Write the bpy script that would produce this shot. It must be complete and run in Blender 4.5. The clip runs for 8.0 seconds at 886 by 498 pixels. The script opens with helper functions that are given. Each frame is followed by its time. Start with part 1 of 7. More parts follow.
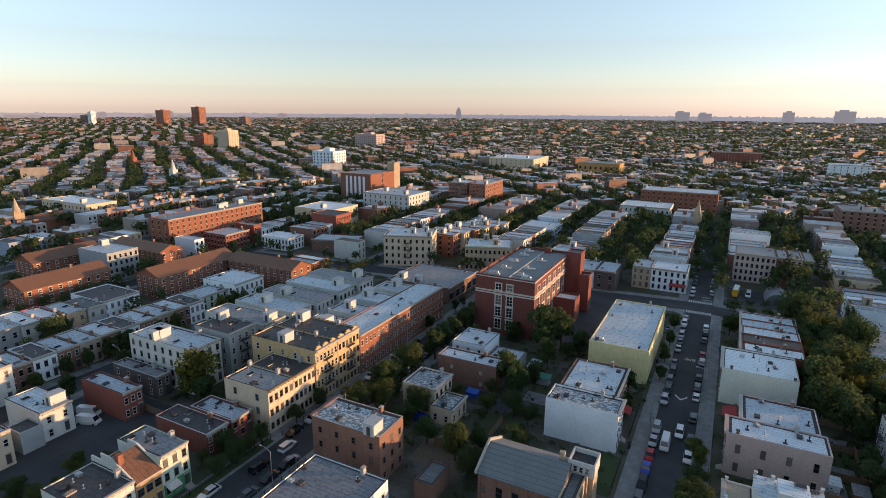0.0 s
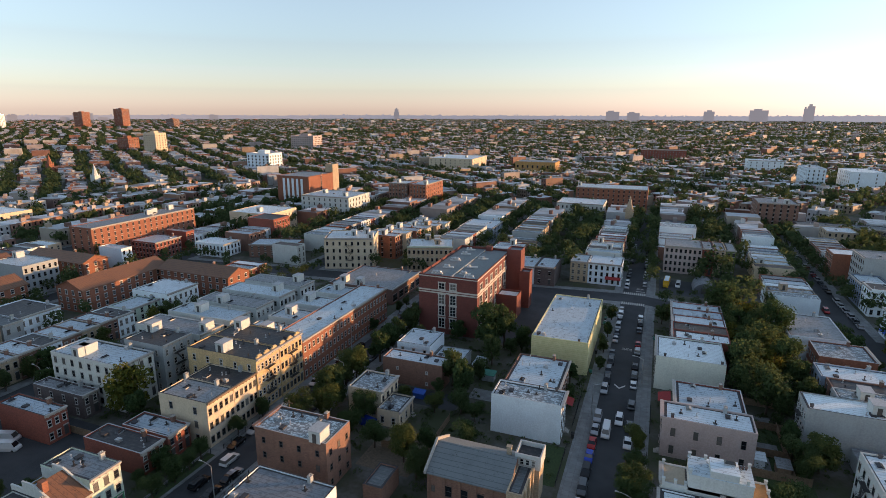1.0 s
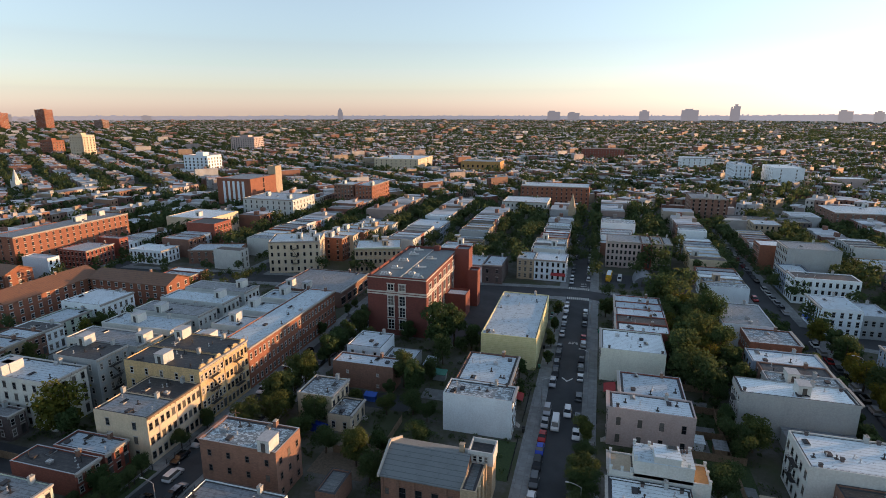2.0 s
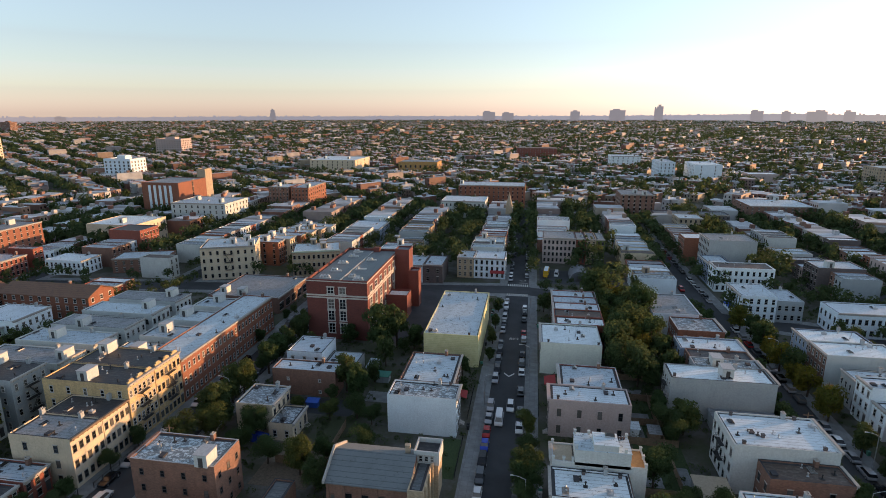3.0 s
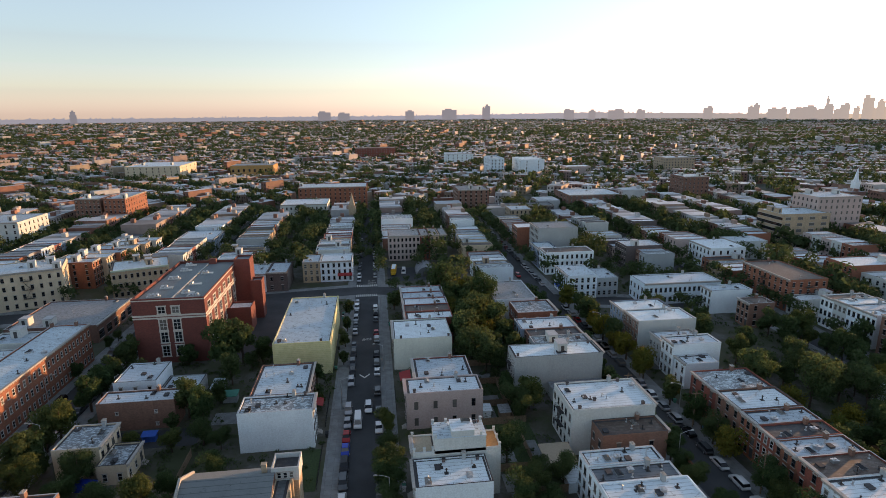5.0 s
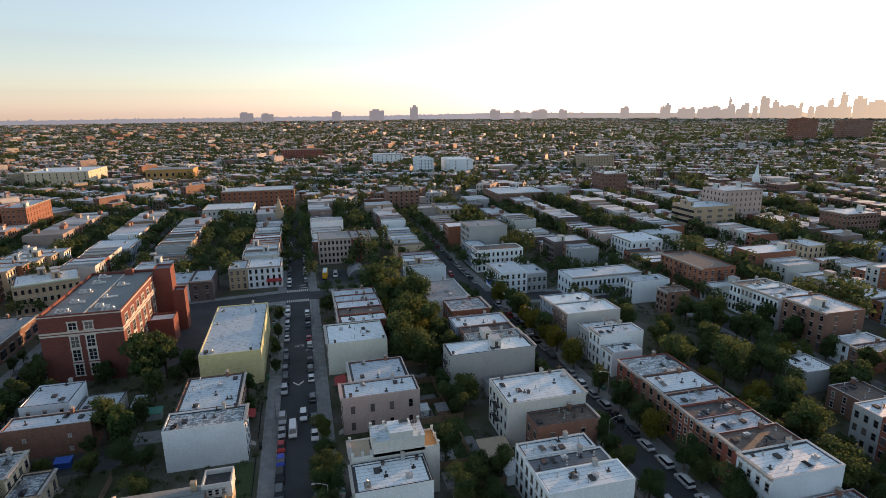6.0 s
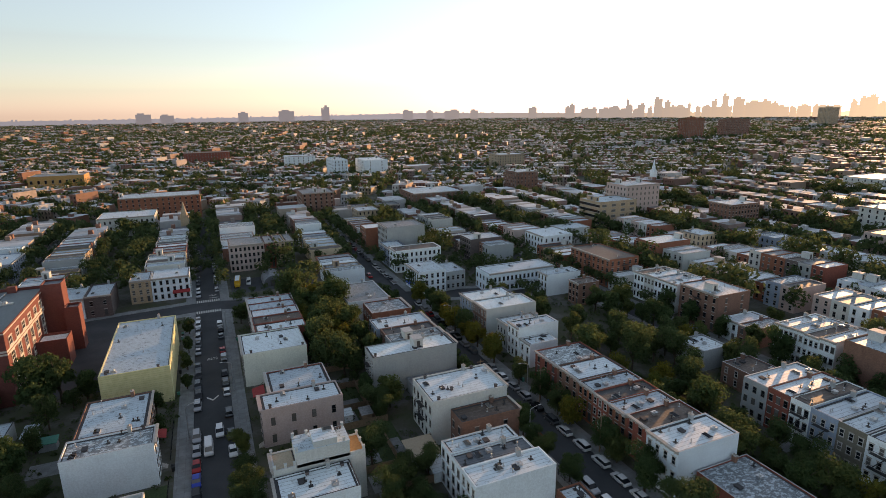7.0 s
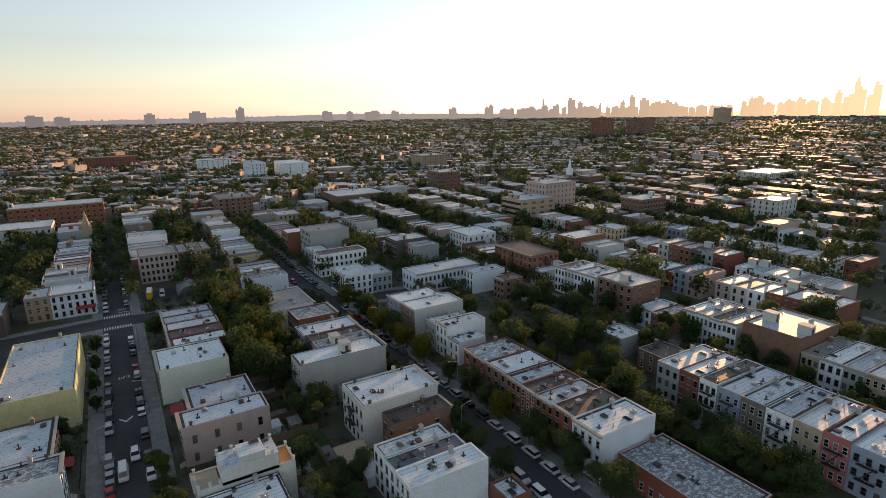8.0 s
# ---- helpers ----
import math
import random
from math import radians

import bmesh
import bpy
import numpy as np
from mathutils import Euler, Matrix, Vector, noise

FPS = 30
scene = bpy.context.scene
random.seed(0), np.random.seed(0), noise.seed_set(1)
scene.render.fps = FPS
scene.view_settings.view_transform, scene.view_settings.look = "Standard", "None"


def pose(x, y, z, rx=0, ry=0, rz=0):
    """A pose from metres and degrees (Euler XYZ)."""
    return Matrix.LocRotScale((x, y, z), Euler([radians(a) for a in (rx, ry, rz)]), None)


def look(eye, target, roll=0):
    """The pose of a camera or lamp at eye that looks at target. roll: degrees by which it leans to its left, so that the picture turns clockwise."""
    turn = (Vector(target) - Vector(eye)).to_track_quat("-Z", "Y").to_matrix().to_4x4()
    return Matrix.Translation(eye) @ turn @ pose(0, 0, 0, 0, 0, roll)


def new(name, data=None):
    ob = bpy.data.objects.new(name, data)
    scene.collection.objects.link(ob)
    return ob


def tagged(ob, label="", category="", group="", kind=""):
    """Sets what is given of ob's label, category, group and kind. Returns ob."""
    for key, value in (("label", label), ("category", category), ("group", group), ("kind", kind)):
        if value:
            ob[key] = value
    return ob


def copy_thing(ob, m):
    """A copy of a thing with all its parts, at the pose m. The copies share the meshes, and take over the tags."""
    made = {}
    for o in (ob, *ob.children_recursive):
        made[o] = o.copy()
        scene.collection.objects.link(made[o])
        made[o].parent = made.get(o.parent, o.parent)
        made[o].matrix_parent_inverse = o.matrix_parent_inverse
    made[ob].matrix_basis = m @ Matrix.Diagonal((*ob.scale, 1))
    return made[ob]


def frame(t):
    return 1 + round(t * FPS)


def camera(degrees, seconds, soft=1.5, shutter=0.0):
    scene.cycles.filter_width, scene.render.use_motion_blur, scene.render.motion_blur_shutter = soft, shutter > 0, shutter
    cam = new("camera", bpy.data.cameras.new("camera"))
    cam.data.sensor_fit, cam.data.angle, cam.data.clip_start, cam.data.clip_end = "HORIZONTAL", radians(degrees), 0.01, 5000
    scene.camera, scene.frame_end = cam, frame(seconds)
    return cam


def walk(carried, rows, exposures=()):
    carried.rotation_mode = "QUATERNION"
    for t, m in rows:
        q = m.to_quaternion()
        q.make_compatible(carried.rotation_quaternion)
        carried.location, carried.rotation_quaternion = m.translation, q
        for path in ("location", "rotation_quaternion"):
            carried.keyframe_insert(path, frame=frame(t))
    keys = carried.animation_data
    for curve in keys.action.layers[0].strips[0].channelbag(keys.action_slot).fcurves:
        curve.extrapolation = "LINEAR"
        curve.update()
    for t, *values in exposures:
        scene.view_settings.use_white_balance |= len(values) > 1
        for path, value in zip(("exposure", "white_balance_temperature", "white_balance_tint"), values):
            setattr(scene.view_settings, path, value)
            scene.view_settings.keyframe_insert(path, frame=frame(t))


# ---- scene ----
cam = camera(77.5, 8.0, soft=0.5)
EYE = Vector((4.8, 2.2, 74.0))
# seconds, heading from +Y towards +X, tilt, roll, in degrees
PATH = [
    (0, -27.39, -14.10, 0.41),
    (0.5, -24.82, -14.10, 0.34),
    (1, -21.21, -14.02, 0.16),
    (1.2, -19.90, -14.01, 0.13),
    (2.3, -13.92, -13.97, 0.02),
    (2.5, -12.60, -13.96, 0.00),
    (3, -9.25, -13.95, -0.04),
    (3.5, -5.42, -13.93, -0.13),
    (4, -1.07, -13.95, -0.22),
    (4.5, 3.33, -13.99, -0.32),
    (4.7, 4.90, -13.99, -0.35),
    (5.8, 12.78, -14.00, -0.53),
    (6, 14.33, -14.00, -0.55),
    (6.5, 18.51, -14.00, -0.61),
    (7, 23.06, -14.05, -0.69),
    (7.5, 27.20, -14.05, -0.77),
    (8, 30.99, -14.06, -0.83),
]

# ---- light ----
SUN_AZ, SUN_EL = 63.0, 4.6      # from +Y towards +X
walk(cam, [(t, look(EYE, EYE + Vector((math.sin(radians(a)) * math.cos(radians(e)), math.cos(radians(a)) * math.cos(radians(e)), math.sin(radians(e)))), roll)) for t, a, e, roll in PATH],
     exposures=[(0.0, 1.43, 6100, 19.0), (4.0, 1.45, 6280, 19.5), (6.5, 1.46, 6600, 20.5), (8.0, 1.24, 7050, 21.0)])
world = bpy.data.worlds.new("sky")
scene.world = world
world.use_nodes = True
wn = world.node_tree
sky = wn.nodes.new("ShaderNodeTexSky")
sky.sky_type = "NISHITA"
sky.sun_disc = False
sky.sun_elevation, sky.sun_rotation = radians(SUN_EL), radians(SUN_AZ)
sky.altitude, sky.air_density, sky.dust_density, sky.ozone_density = 50, 1.0, 0.3, 2.6
air = wn.nodes.new("ShaderNodeHueSaturation")      # thin summer haze pales the blue
air.inputs["Hue"].default_value = 0.48
air.inputs["Saturation"].default_value = 0.56
wn.links.new(sky.outputs[0], air.inputs["Color"])
wn.links.new(air.outputs[0], wn.nodes["Background"].inputs[0])
wn.nodes["Background"].inputs[1].default_value = 0.15
sun = bpy.data.lights.new("sun", "SUN")
sun.energy, sun.angle, sun.color = 2.7, radians(0.6), (1.0, 0.56, 0.23)
sun_ob = new("sun", sun)
sun_ob.matrix_world = look((400 * math.sin(radians(SUN_AZ)), 400 * math.cos(radians(SUN_AZ)), 400 * math.tan(radians(SUN_EL))), (0, 0, 0))


# ---- materials ----
def material(name, build):
    m = bpy.data.materials.new(name)
    m.use_nodes = True
    nt = m.node_tree
    b = nt.nodes["Principled BSDF"]
    build(nt, b)
    return m


def node(nt, kind, **inputs):
    n = nt.nodes.new(kind)
    for k, v in inputs.items():
        n.inputs[k.replace("_", " ")].default_value = v
    return n


def coords(nt, scale=(1, 1, 1)):
    """Object-space coordinates in metres, shifted for each object."""
    tc, oi = nt.nodes.new("ShaderNodeTexCoord"), nt.nodes.new("ShaderNodeObjectInfo")
    mp = nt.nodes.new("ShaderNodeMapping")
    mul = node(nt, "ShaderNodeMath")
    mul.operation = "MULTIPLY"
    mul.inputs[1].default_value = 57.0
    nt.links.new(oi.outputs["Random"], mul.inputs[0])
    nt.links.new(tc.outputs["Object"], mp.inputs["Vector"])
    nt.links.new(mul.outputs[0], mp.inputs["Location"])
    mp.inputs["Scale"].default_value = scale
    return mp.outputs[0], oi.outputs["Random"]


def ramp(nt, fac, stops):
    r = nt.nodes.new("ShaderNodeValToRGB")
    e = r.color_ramp.elements
    while len(e) < len(stops):
        e.new(0.5)
    for s, (p, c) in zip(e, stops):
        s.position, s.color = p, (*c, 1)
    nt.links.new(fac, r.inputs[0])
    return r.outputs[0]


def noise_tex(nt, vec, scale, detail=4, rough=0.6):
    n = node(nt, "ShaderNodeTexNoise", Scale=scale, Detail=detail, Roughness=rough)
    nt.links.new(vec, n.inputs["Vector"])
    return n.outputs["Fac"]


def mix(nt, fac, a, b, mode="MIX"):
    n = nt.nodes.new("ShaderNodeMix")
    n.data_type, n.blend_type = "RGBA", mode
    for sock, v in ((n.inputs[0], fac), (n.inputs[6], a), (n.inputs[7], b)):
        if isinstance(v, (int, float)):
            sock.default_value = v
        elif isinstance(v, tuple):
            sock.default_value = (*v, 1) if len(v) == 3 else v
        else:
            nt.links.new(v, sock)
    return n.outputs[2]


def bump(nt, b, height, strength=0.3, dist=0.05):
    n = node(nt, "ShaderNodeBump", Strength=strength, Distance=dist)
    nt.links.new(height, n.inputs["Height"])
    nt.links.new(n.outputs[0], b.inputs["Normal"])


def shade(c, k):
    return tuple(min(1.0, v * k) for v in c)


def wall_material(name, c, brick=False, dirt=0.5):
    """Masonry or painted stucco: grain, vertical streaks, patches; brick adds courses."""
    def build(nt, b):
        v, rnd = coords(nt)
        fine = noise_tex(nt, v, 3.0)
        vs, _ = coords(nt, (1.2, 1.2, 0.16))
        streak = noise_tex(nt, vs, 1.1, 5)
        big = noise_tex(nt, v, 0.22, 3)
        col = ramp(nt, fine, [(0.3, shade(c, 0.86)), (0.7, shade(c, 1.1))])
        col = mix(nt, ramp(nt, streak, [(0.48, (0, 0, 0)), (0.75, (dirt, dirt, dirt))]), col, shade(c, 0.55))
        col = mix(nt, ramp(nt, big, [(0.45, (0, 0, 0)), (0.7, (0.35, 0.35, 0.35))]), col, shade(c, 1.22))
        if brick:
            br = nt.nodes.new("ShaderNodeTexBrick")
            br.inputs["Scale"].default_value = 1.0
            br.inputs["Brick Width"].default_value = 0.42
            br.inputs["Row Height"].default_value = 0.16
            br.inputs["Mortar Size"].default_value = 0.012
            br.inputs["Color1"].default_value = (0.78, 0.78, 0.78, 1)
            br.inputs["Color2"].default_value = (1.15, 1.1, 1.05, 1)
            br.inputs["Mortar"].default_value = (0.95, 0.95, 0.95, 1)
            tc = nt.nodes.new("ShaderNodeTexCoord")
            sep = nt.nodes.new("ShaderNodeSeparateXYZ")
            nt.links.new(tc.outputs["Object"], sep.inputs[0])
            add = node(nt, "ShaderNodeMath")
            nt.links.new(sep.outputs[0], add.inputs[0])
            nt.links.new(sep.outputs[1], add.inputs[1])
            cm = nt.nodes.new("ShaderNodeCombineXYZ")
            nt.links.new(add.outputs[0], cm.inputs[0])
            nt.links.new(sep.outputs[2], cm.inputs[1])
            nt.links.new(cm.outputs[0], br.inputs["Vector"])
            col = mix(nt, 1.0, col, br.outputs["Color"], "MULTIPLY")
        tint = ramp(nt, rnd, [(0.0, (0.90, 0.91, 0.93)), (1.0, (1.06, 1.03, 0.99))])
        col = mix(nt, 1.0, col, tint, "MULTIPLY")
        nt.links.new(col, b.inputs["Base Color"])
        b.inputs["Roughness"].default_value = 0.88
        bump(nt, b, fine, 0.25, 0.04)
    return material(name, build)


def roof_material(name, c, stain, amount, rough=0.62, seams=True):
    """Rolled roofing under a coat of paint: laps, ponding stains, worn patches, tar repairs."""
    def build(nt, b):
        v, rnd = coords(nt)
        vl, _ = coords(nt, (0.9, 1.3, 1.0))
        patch = noise_tex(nt, vl, 1.1, 12, 0.72)
        pond = noise_tex(nt, v, 0.22, 5, 0.65)
        spots = noise_tex(nt, v, 1.7, 6, 0.7)
        fine = noise_tex(nt, v, 6.0, 3)
        lo, hi = 0.62 - 0.17 * amount, 0.65 - 0.165 * amount
        col = mix(nt, ramp(nt, patch, [(lo, (0, 0, 0)), (hi, (0.9, 0.9, 0.9))]), c, stain)
        col = mix(nt, ramp(nt, pond, [(0.5, (0, 0, 0)), (0.66, (0.34, 0.34, 0.34))]), col, shade(c, 0.6))
        col = mix(nt, ramp(nt, spots, [(0.63, (0, 0, 0)), (0.65, (0.9, 0.9, 0.9))]), col, shade(stain, 0.4))
        col = mix(nt, ramp(nt, fine, [(0.35, (0.35, 0.35, 0.35)), (0.6, (0, 0, 0))]), col, shade(c, 0.7))
        if seams:
            w = nt.nodes.new("ShaderNodeTexWave")
            w.bands_direction = "Y"
            w.inputs["Scale"].default_value = 0.32
            w.inputs["Distortion"].default_value = 0.25
            w.inputs["Detail"].default_value = 2.0
            nt.links.new(v, w.inputs["Vector"])
            col = mix(nt, ramp(nt, w.outputs["Fac"], [(0.0, (0.7, 0.7, 0.7)), (0.07, (0, 0, 0))]), col, shade(c, 0.36))
        tint = ramp(nt, rnd, [(0.0, (0.72, 0.73, 0.76)), (1.0, (1.06, 1.05, 1.03))])
        col = mix(nt, 1.0, col, tint, "MULTIPLY")
        nt.links.new(col, b.inputs["Base Color"])
        b.inputs["Roughness"].default_value = rough
        b.inputs["Specular IOR Level"].default_value = 0.5
        bump(nt, b, patch, 0.4, 0.04)
    return material(name, build)


def plain_material(name, c, rough=0.6, metal=0.0, vary=0.15):
    def build(nt, b):
        v, rnd = coords(nt)
        n = noise_tex(nt, v, 2.5, 4)
        col = ramp(nt, n, [(0.3, shade(c, 1 - vary)), (0.7, shade(c, 1 + vary))])
        nt.links.new(col, b.inputs["Base Color"])
        b.inputs["Roughness"].default_value, b.inputs["Metallic"].default_value = rough, metal
    return material(name, build)


WALL = {k: wall_material("wall_" + k, c, br, d) for k, (c, br, d) in {
    "white": ((0.70, 0.78, 0.83), False, 0.12), "ivory": ((0.68, 0.71, 0.62), False, 0.12), "offwhite": ((0.52, 0.55, 0.535), False, 0.25),
    "cream": ((0.60, 0.50, 0.36), False, 0.3), "yellow": ((0.58, 0.50, 0.24), False, 0.4),
    "tan": ((0.42, 0.34, 0.24), True, 0.5), "buff": ((0.54, 0.41, 0.22), True, 0.5),
    "grey": ((0.33, 0.36, 0.37), False, 0.2), "dark": ((0.12, 0.10, 0.10), True, 0.4),
    "brown": ((0.21, 0.12, 0.09), True, 0.5), "brick": ((0.26, 0.105, 0.062), True, 0.4),
    "red": ((0.24, 0.075, 0.052), True, 0.3), "school": ((0.16, 0.052, 0.042), True, 0.2),
    "pink": ((0.46, 0.37, 0.34), False, 0.15), "rose": ((0.40, 0.13, 0.14), False, 0.3),
    "blue": ((0.27, 0.34, 0.44), False, 0.3), "green": ((0.05, 0.25, 0.11), False, 0.3),
    "mint": ((0.50, 0.60, 0.50), False, 0.3), "olive": ((0.16, 0.15, 0.12), False, 0.3),
    "ivy": ((0.10, 0.13, 0.03), False, 0.6), "ochre": ((0.45, 0.27, 0.10), True, 0.4)}.items()}
ROOF = {
    "white": roof_material("roof_white", (0.72, 0.81, 0.86), (0.24, 0.27, 0.29), 0.16, 0.54),
    "silver": roof_material("roof_silver", (0.50, 0.60, 0.67), (0.13, 0.15, 0.165), 0.34, 0.54),
    "patchy": roof_material("roof_patchy", (0.56, 0.65, 0.70), (0.06, 0.068, 0.075), 0.95, 0.54),
    "grey": roof_material("roof_grey", (0.27, 0.29, 0.31), (0.15, 0.16, 0.17), 0.6),
    "felt": roof_material("roof_felt", (0.175, 0.20, 0.21), (0.13, 0.145, 0.15), 0.2),
    "seamed": roof_material("roof_seamed", (0.17, 0.19, 0.21), (0.10, 0.11, 0.12), 0.3),
    "tar": roof_material("roof_tar", (0.045, 0.045, 0.05), (0.09, 0.085, 0.08), 0.6),
    "brown": roof_material("roof_brown", (0.10, 0.07, 0.055), (0.16, 0.13, 0.11), 0.6),
    "rust": roof_material("roof_rust", (0.20, 0.10, 0.055), (0.12, 0.068, 0.045), 0.5),
    "slate": roof_material("roof_slate", (0.10, 0.12, 0.13), (0.16, 0.18, 0.19), 0.5)}


def glass_build(nt, b):
    v, rnd = coords(nt)
    col = ramp(nt, rnd, [(0.0, (0.006, 0.008, 0.012)), (0.75, (0.02, 0.022, 0.026)), (0.8, (0.10, 0.095, 0.085)), (1.0, (0.16, 0.15, 0.14))])
    nt.links.new(col, b.inputs["Base Color"])
    b.inputs["Roughness"].default_value = 0.08


GLASS = material("window_glass", glass_build)
FRAME_W = plain_material("frame_white", (0.50, 0.50, 0.48), 0.5)
FRAME_D = plain_material("frame_dark", (0.05, 0.05, 0.05), 0.5)
STONE = plain_material("stone_trim", (0.36, 0.34, 0.31), 0.8)
COPING = plain_material("coping", (0.40, 0.41, 0.42), 0.7)
TARRED = plain_material("tarred_coping", (0.05, 0.05, 0.055), 0.9)
IRON = plain_material("iron", (0.03, 0.03, 0.032), 0.5, 0.3)
METAL = plain_material("galvanised", (0.45, 0.46, 0.47), 0.4, 0.7)


def siding_build(nt, b):
    """Overlapping horizontal boards in old yellow paint."""
    v, rnd = coords(nt)
    tc = nt.nodes.new("ShaderNodeTexCoord")
    w = nt.nodes.new("ShaderNodeTexWave")
    w.bands_direction = "Z"
    w.wave_profile = "SAW"
    w.inputs["Scale"].default_value = 0.55
    nt.links.new(tc.outputs["Object"], w.inputs["Vector"])
    n = noise_tex(nt, v, 0.8, 5)
    col = ramp(nt, n, [(0.3, (0.58, 0.53, 0.26)), (0.7, (0.70, 0.64, 0.36))])
    col = mix(nt, ramp(nt, w.outputs["Fac"], [(0.0, (0.7, 0.7, 0.7)), (0.12, (0, 0, 0))]), col, (0.22, 0.19, 0.08))
    nt.links.new(col, b.inputs["Base Color"])
    b.inputs["Roughness"].default_value = 0.75
    bump(nt, b, w.outputs["Fac"], 0.5, 0.05)


WALL["siding"] = material("wall_siding", siding_build)
BARK = plain_material("bark", (0.07, 0.05, 0.035), 0.95, 0, 0.3)
RUBBER = plain_material("rubber", (0.02, 0.02, 0.02), 0.8)
WOOD = plain_material("timber", (0.20, 0.14, 0.09), 0.85, 0, 0.25)
LINE = plain_material("road_paint", (0.55, 0.55, 0.52), 0.8)
LAWN = plain_material("lawn", (0.035, 0.06, 0.018), 0.95, 0, 0.35)
DIRT = plain_material("bare_earth", (0.13, 0.105, 0.075), 0.95, 0, 0.35)
CANVAS = {k: plain_material("canvas_" + k, c, 0.8) for k, c in {"red": (0.30, 0.03, 0.03), "blue": (0.03, 0.10, 0.42), "green": (0.05, 0.20, 0.15), "tan": (0.40, 0.33, 0.24), "yellow": (0.55, 0.33, 0.02), "orange": (0.42, 0.22, 0.08)}.items()}


def leaf_material(name, a, c):
    def build(nt, b):
        g = nt.nodes.new("ShaderNodeNewGeometry")
        oi = nt.nodes.new("ShaderNodeObjectInfo")
        col = ramp(nt, g.outputs["Random Per Island"], [(0.0, shade(a, 0.82)), (0.55, a), (1.0, c)])
        tint = ramp(nt, oi.outputs["Random"], [(0.0, (0.72, 0.85, 0.8)), (0.7, (1.0, 1.0, 1.0)), (1.0, (1.3, 1.12, 0.85))])
        col = mix(nt, 1.0, col, tint, "MULTIPLY")
        nt.links.new(col, b.inputs["Base Color"])
        b.inputs["Roughness"].default_value = 0.8
        b.inputs["Specular IOR Level"].default_value = 0.1
        through_light = nt.nodes.new("ShaderNodeBsdfTranslucent")
        nt.links.new(col, through_light.inputs["Color"])
        both = nt.nodes.new("ShaderNodeMixShader")
        both.inputs[0].default_value = 0.5
        nt.links.new(b.outputs[0], both.inputs[1])
        nt.links.new(through_light.outputs[0], both.inputs[2])
        nt.links.new(both.outputs[0], next(n for n in nt.nodes if n.type == "OUTPUT_MATERIAL").inputs["Surface"])
    return material(name, build)


LEAF = leaf_material("leaves", (0.072, 0.106, 0.044), (0.115, 0.142, 0.054))
LEAF_Y = leaf_material("leaves_turning", (0.12, 0.13, 0.028), (0.20, 0.17, 0.032))
LEAF_FAR = leaf_material("leaves_far", (0.075, 0.105, 0.045), (0.120, 0.130, 0.052))


def asphalt_build(nt, b):
    v, _ = coords(nt)
    a, f = noise_tex(nt, v, 0.12, 5), noise_tex(nt, v, 6.0, 3)
    col = ramp(nt, a, [(0.35, (0.032, 0.036, 0.041)), (0.65, (0.056, 0.061, 0.067))])
    col = mix(nt, ramp(nt, f, [(0.4, (0, 0, 0)), (0.7, (0.4, 0.4, 0.4))]), col, (0.08, 0.08, 0.08))
    nt.links.new(col, b.inputs["Base Color"])
    b.inputs["Roughness"].default_value = 0.85
    b.inputs["Specular IOR Level"].default_value = 0.25
    bump(nt, b, f, 0.2, 0.01)


def concrete_build(nt, b):
    v, _ = coords(nt)
    br = nt.nodes.new("ShaderNodeTexBrick")
    br.offset = 0.0
    br.inputs["Scale"].default_value = 1.0
    br.inputs["Brick Width"].default_value = 1.5
    br.inputs["Row Height"].default_value = 1.5
    br.inputs["Mortar Size"].default_value = 0.02
    br.inputs["Color1"].default_value = (0.185, 0.20, 0.205, 1)
    br.inputs["Color2"].default_value = (0.235, 0.25, 0.252, 1)
    br.inputs["Mortar"].default_value = (0.12, 0.12, 0.12, 1)
    tc = nt.nodes.new("ShaderNodeTexCoord")
    nt.links.new(tc.outputs["Object"], br.inputs["Vector"])
    n = noise_tex(nt, v, 0.5, 5)
    col = mix(nt, ramp(nt, n, [(0.4, (0, 0, 0)), (0.7, (0.6, 0.6, 0.6))]), br.outputs["Color"], (0.11, 0.11, 0.11))
    nt.links.new(col, b.inputs["Base Color"])
    b.inputs["Roughness"].default_value = 0.9


def yard_build(nt, b):
    v, _ = coords(nt)
    a, f = noise_tex(nt, v, 0.10, 5), noise_tex(nt, v, 1.2, 5)
    col = ramp(nt, a, [(0.38, (0.05, 0.062, 0.028)), (0.5, (0.07, 0.068, 0.05)), (0.64, (0.115, 0.115, 0.108))])
    col = mix(nt, ramp(nt, f, [(0.45, (0, 0, 0)), (0.7, (0.6, 0.6, 0.6))]), col, (0.045, 0.054, 0.024))
    nt.links.new(col, b.inputs["Base Color"])
    b.inputs["Roughness"].default_value = 0.95
    bump(nt, b, f, 0.5, 0.1)


ASPHALT, CONCRETE, YARD = material("asphalt", asphalt_build), material("pavement_concrete", concrete_build), material("yard_earth", yard_build)


def island_material(name, stops, rough=0.7):
    def build(nt, b):
        g = nt.nodes.new("ShaderNodeNewGeometry")
        tc = nt.nodes.new("ShaderNodeTexCoord")
        col = ramp(nt, g.outputs["Random Per Island"], stops)
        n = noise_tex(nt, tc.outputs["Object"], 0.15, 4)
        col = mix(nt, 1.0, col, ramp(nt, n, [(0.3, (0.75, 0.75, 0.75)), (0.7, (1.12, 1.12, 1.12))]), "MULTIPLY")
        nt.links.new(col, b.inputs["Base Color"])
        b.inputs["Roughness"].default_value = rough
    return material(name, build)


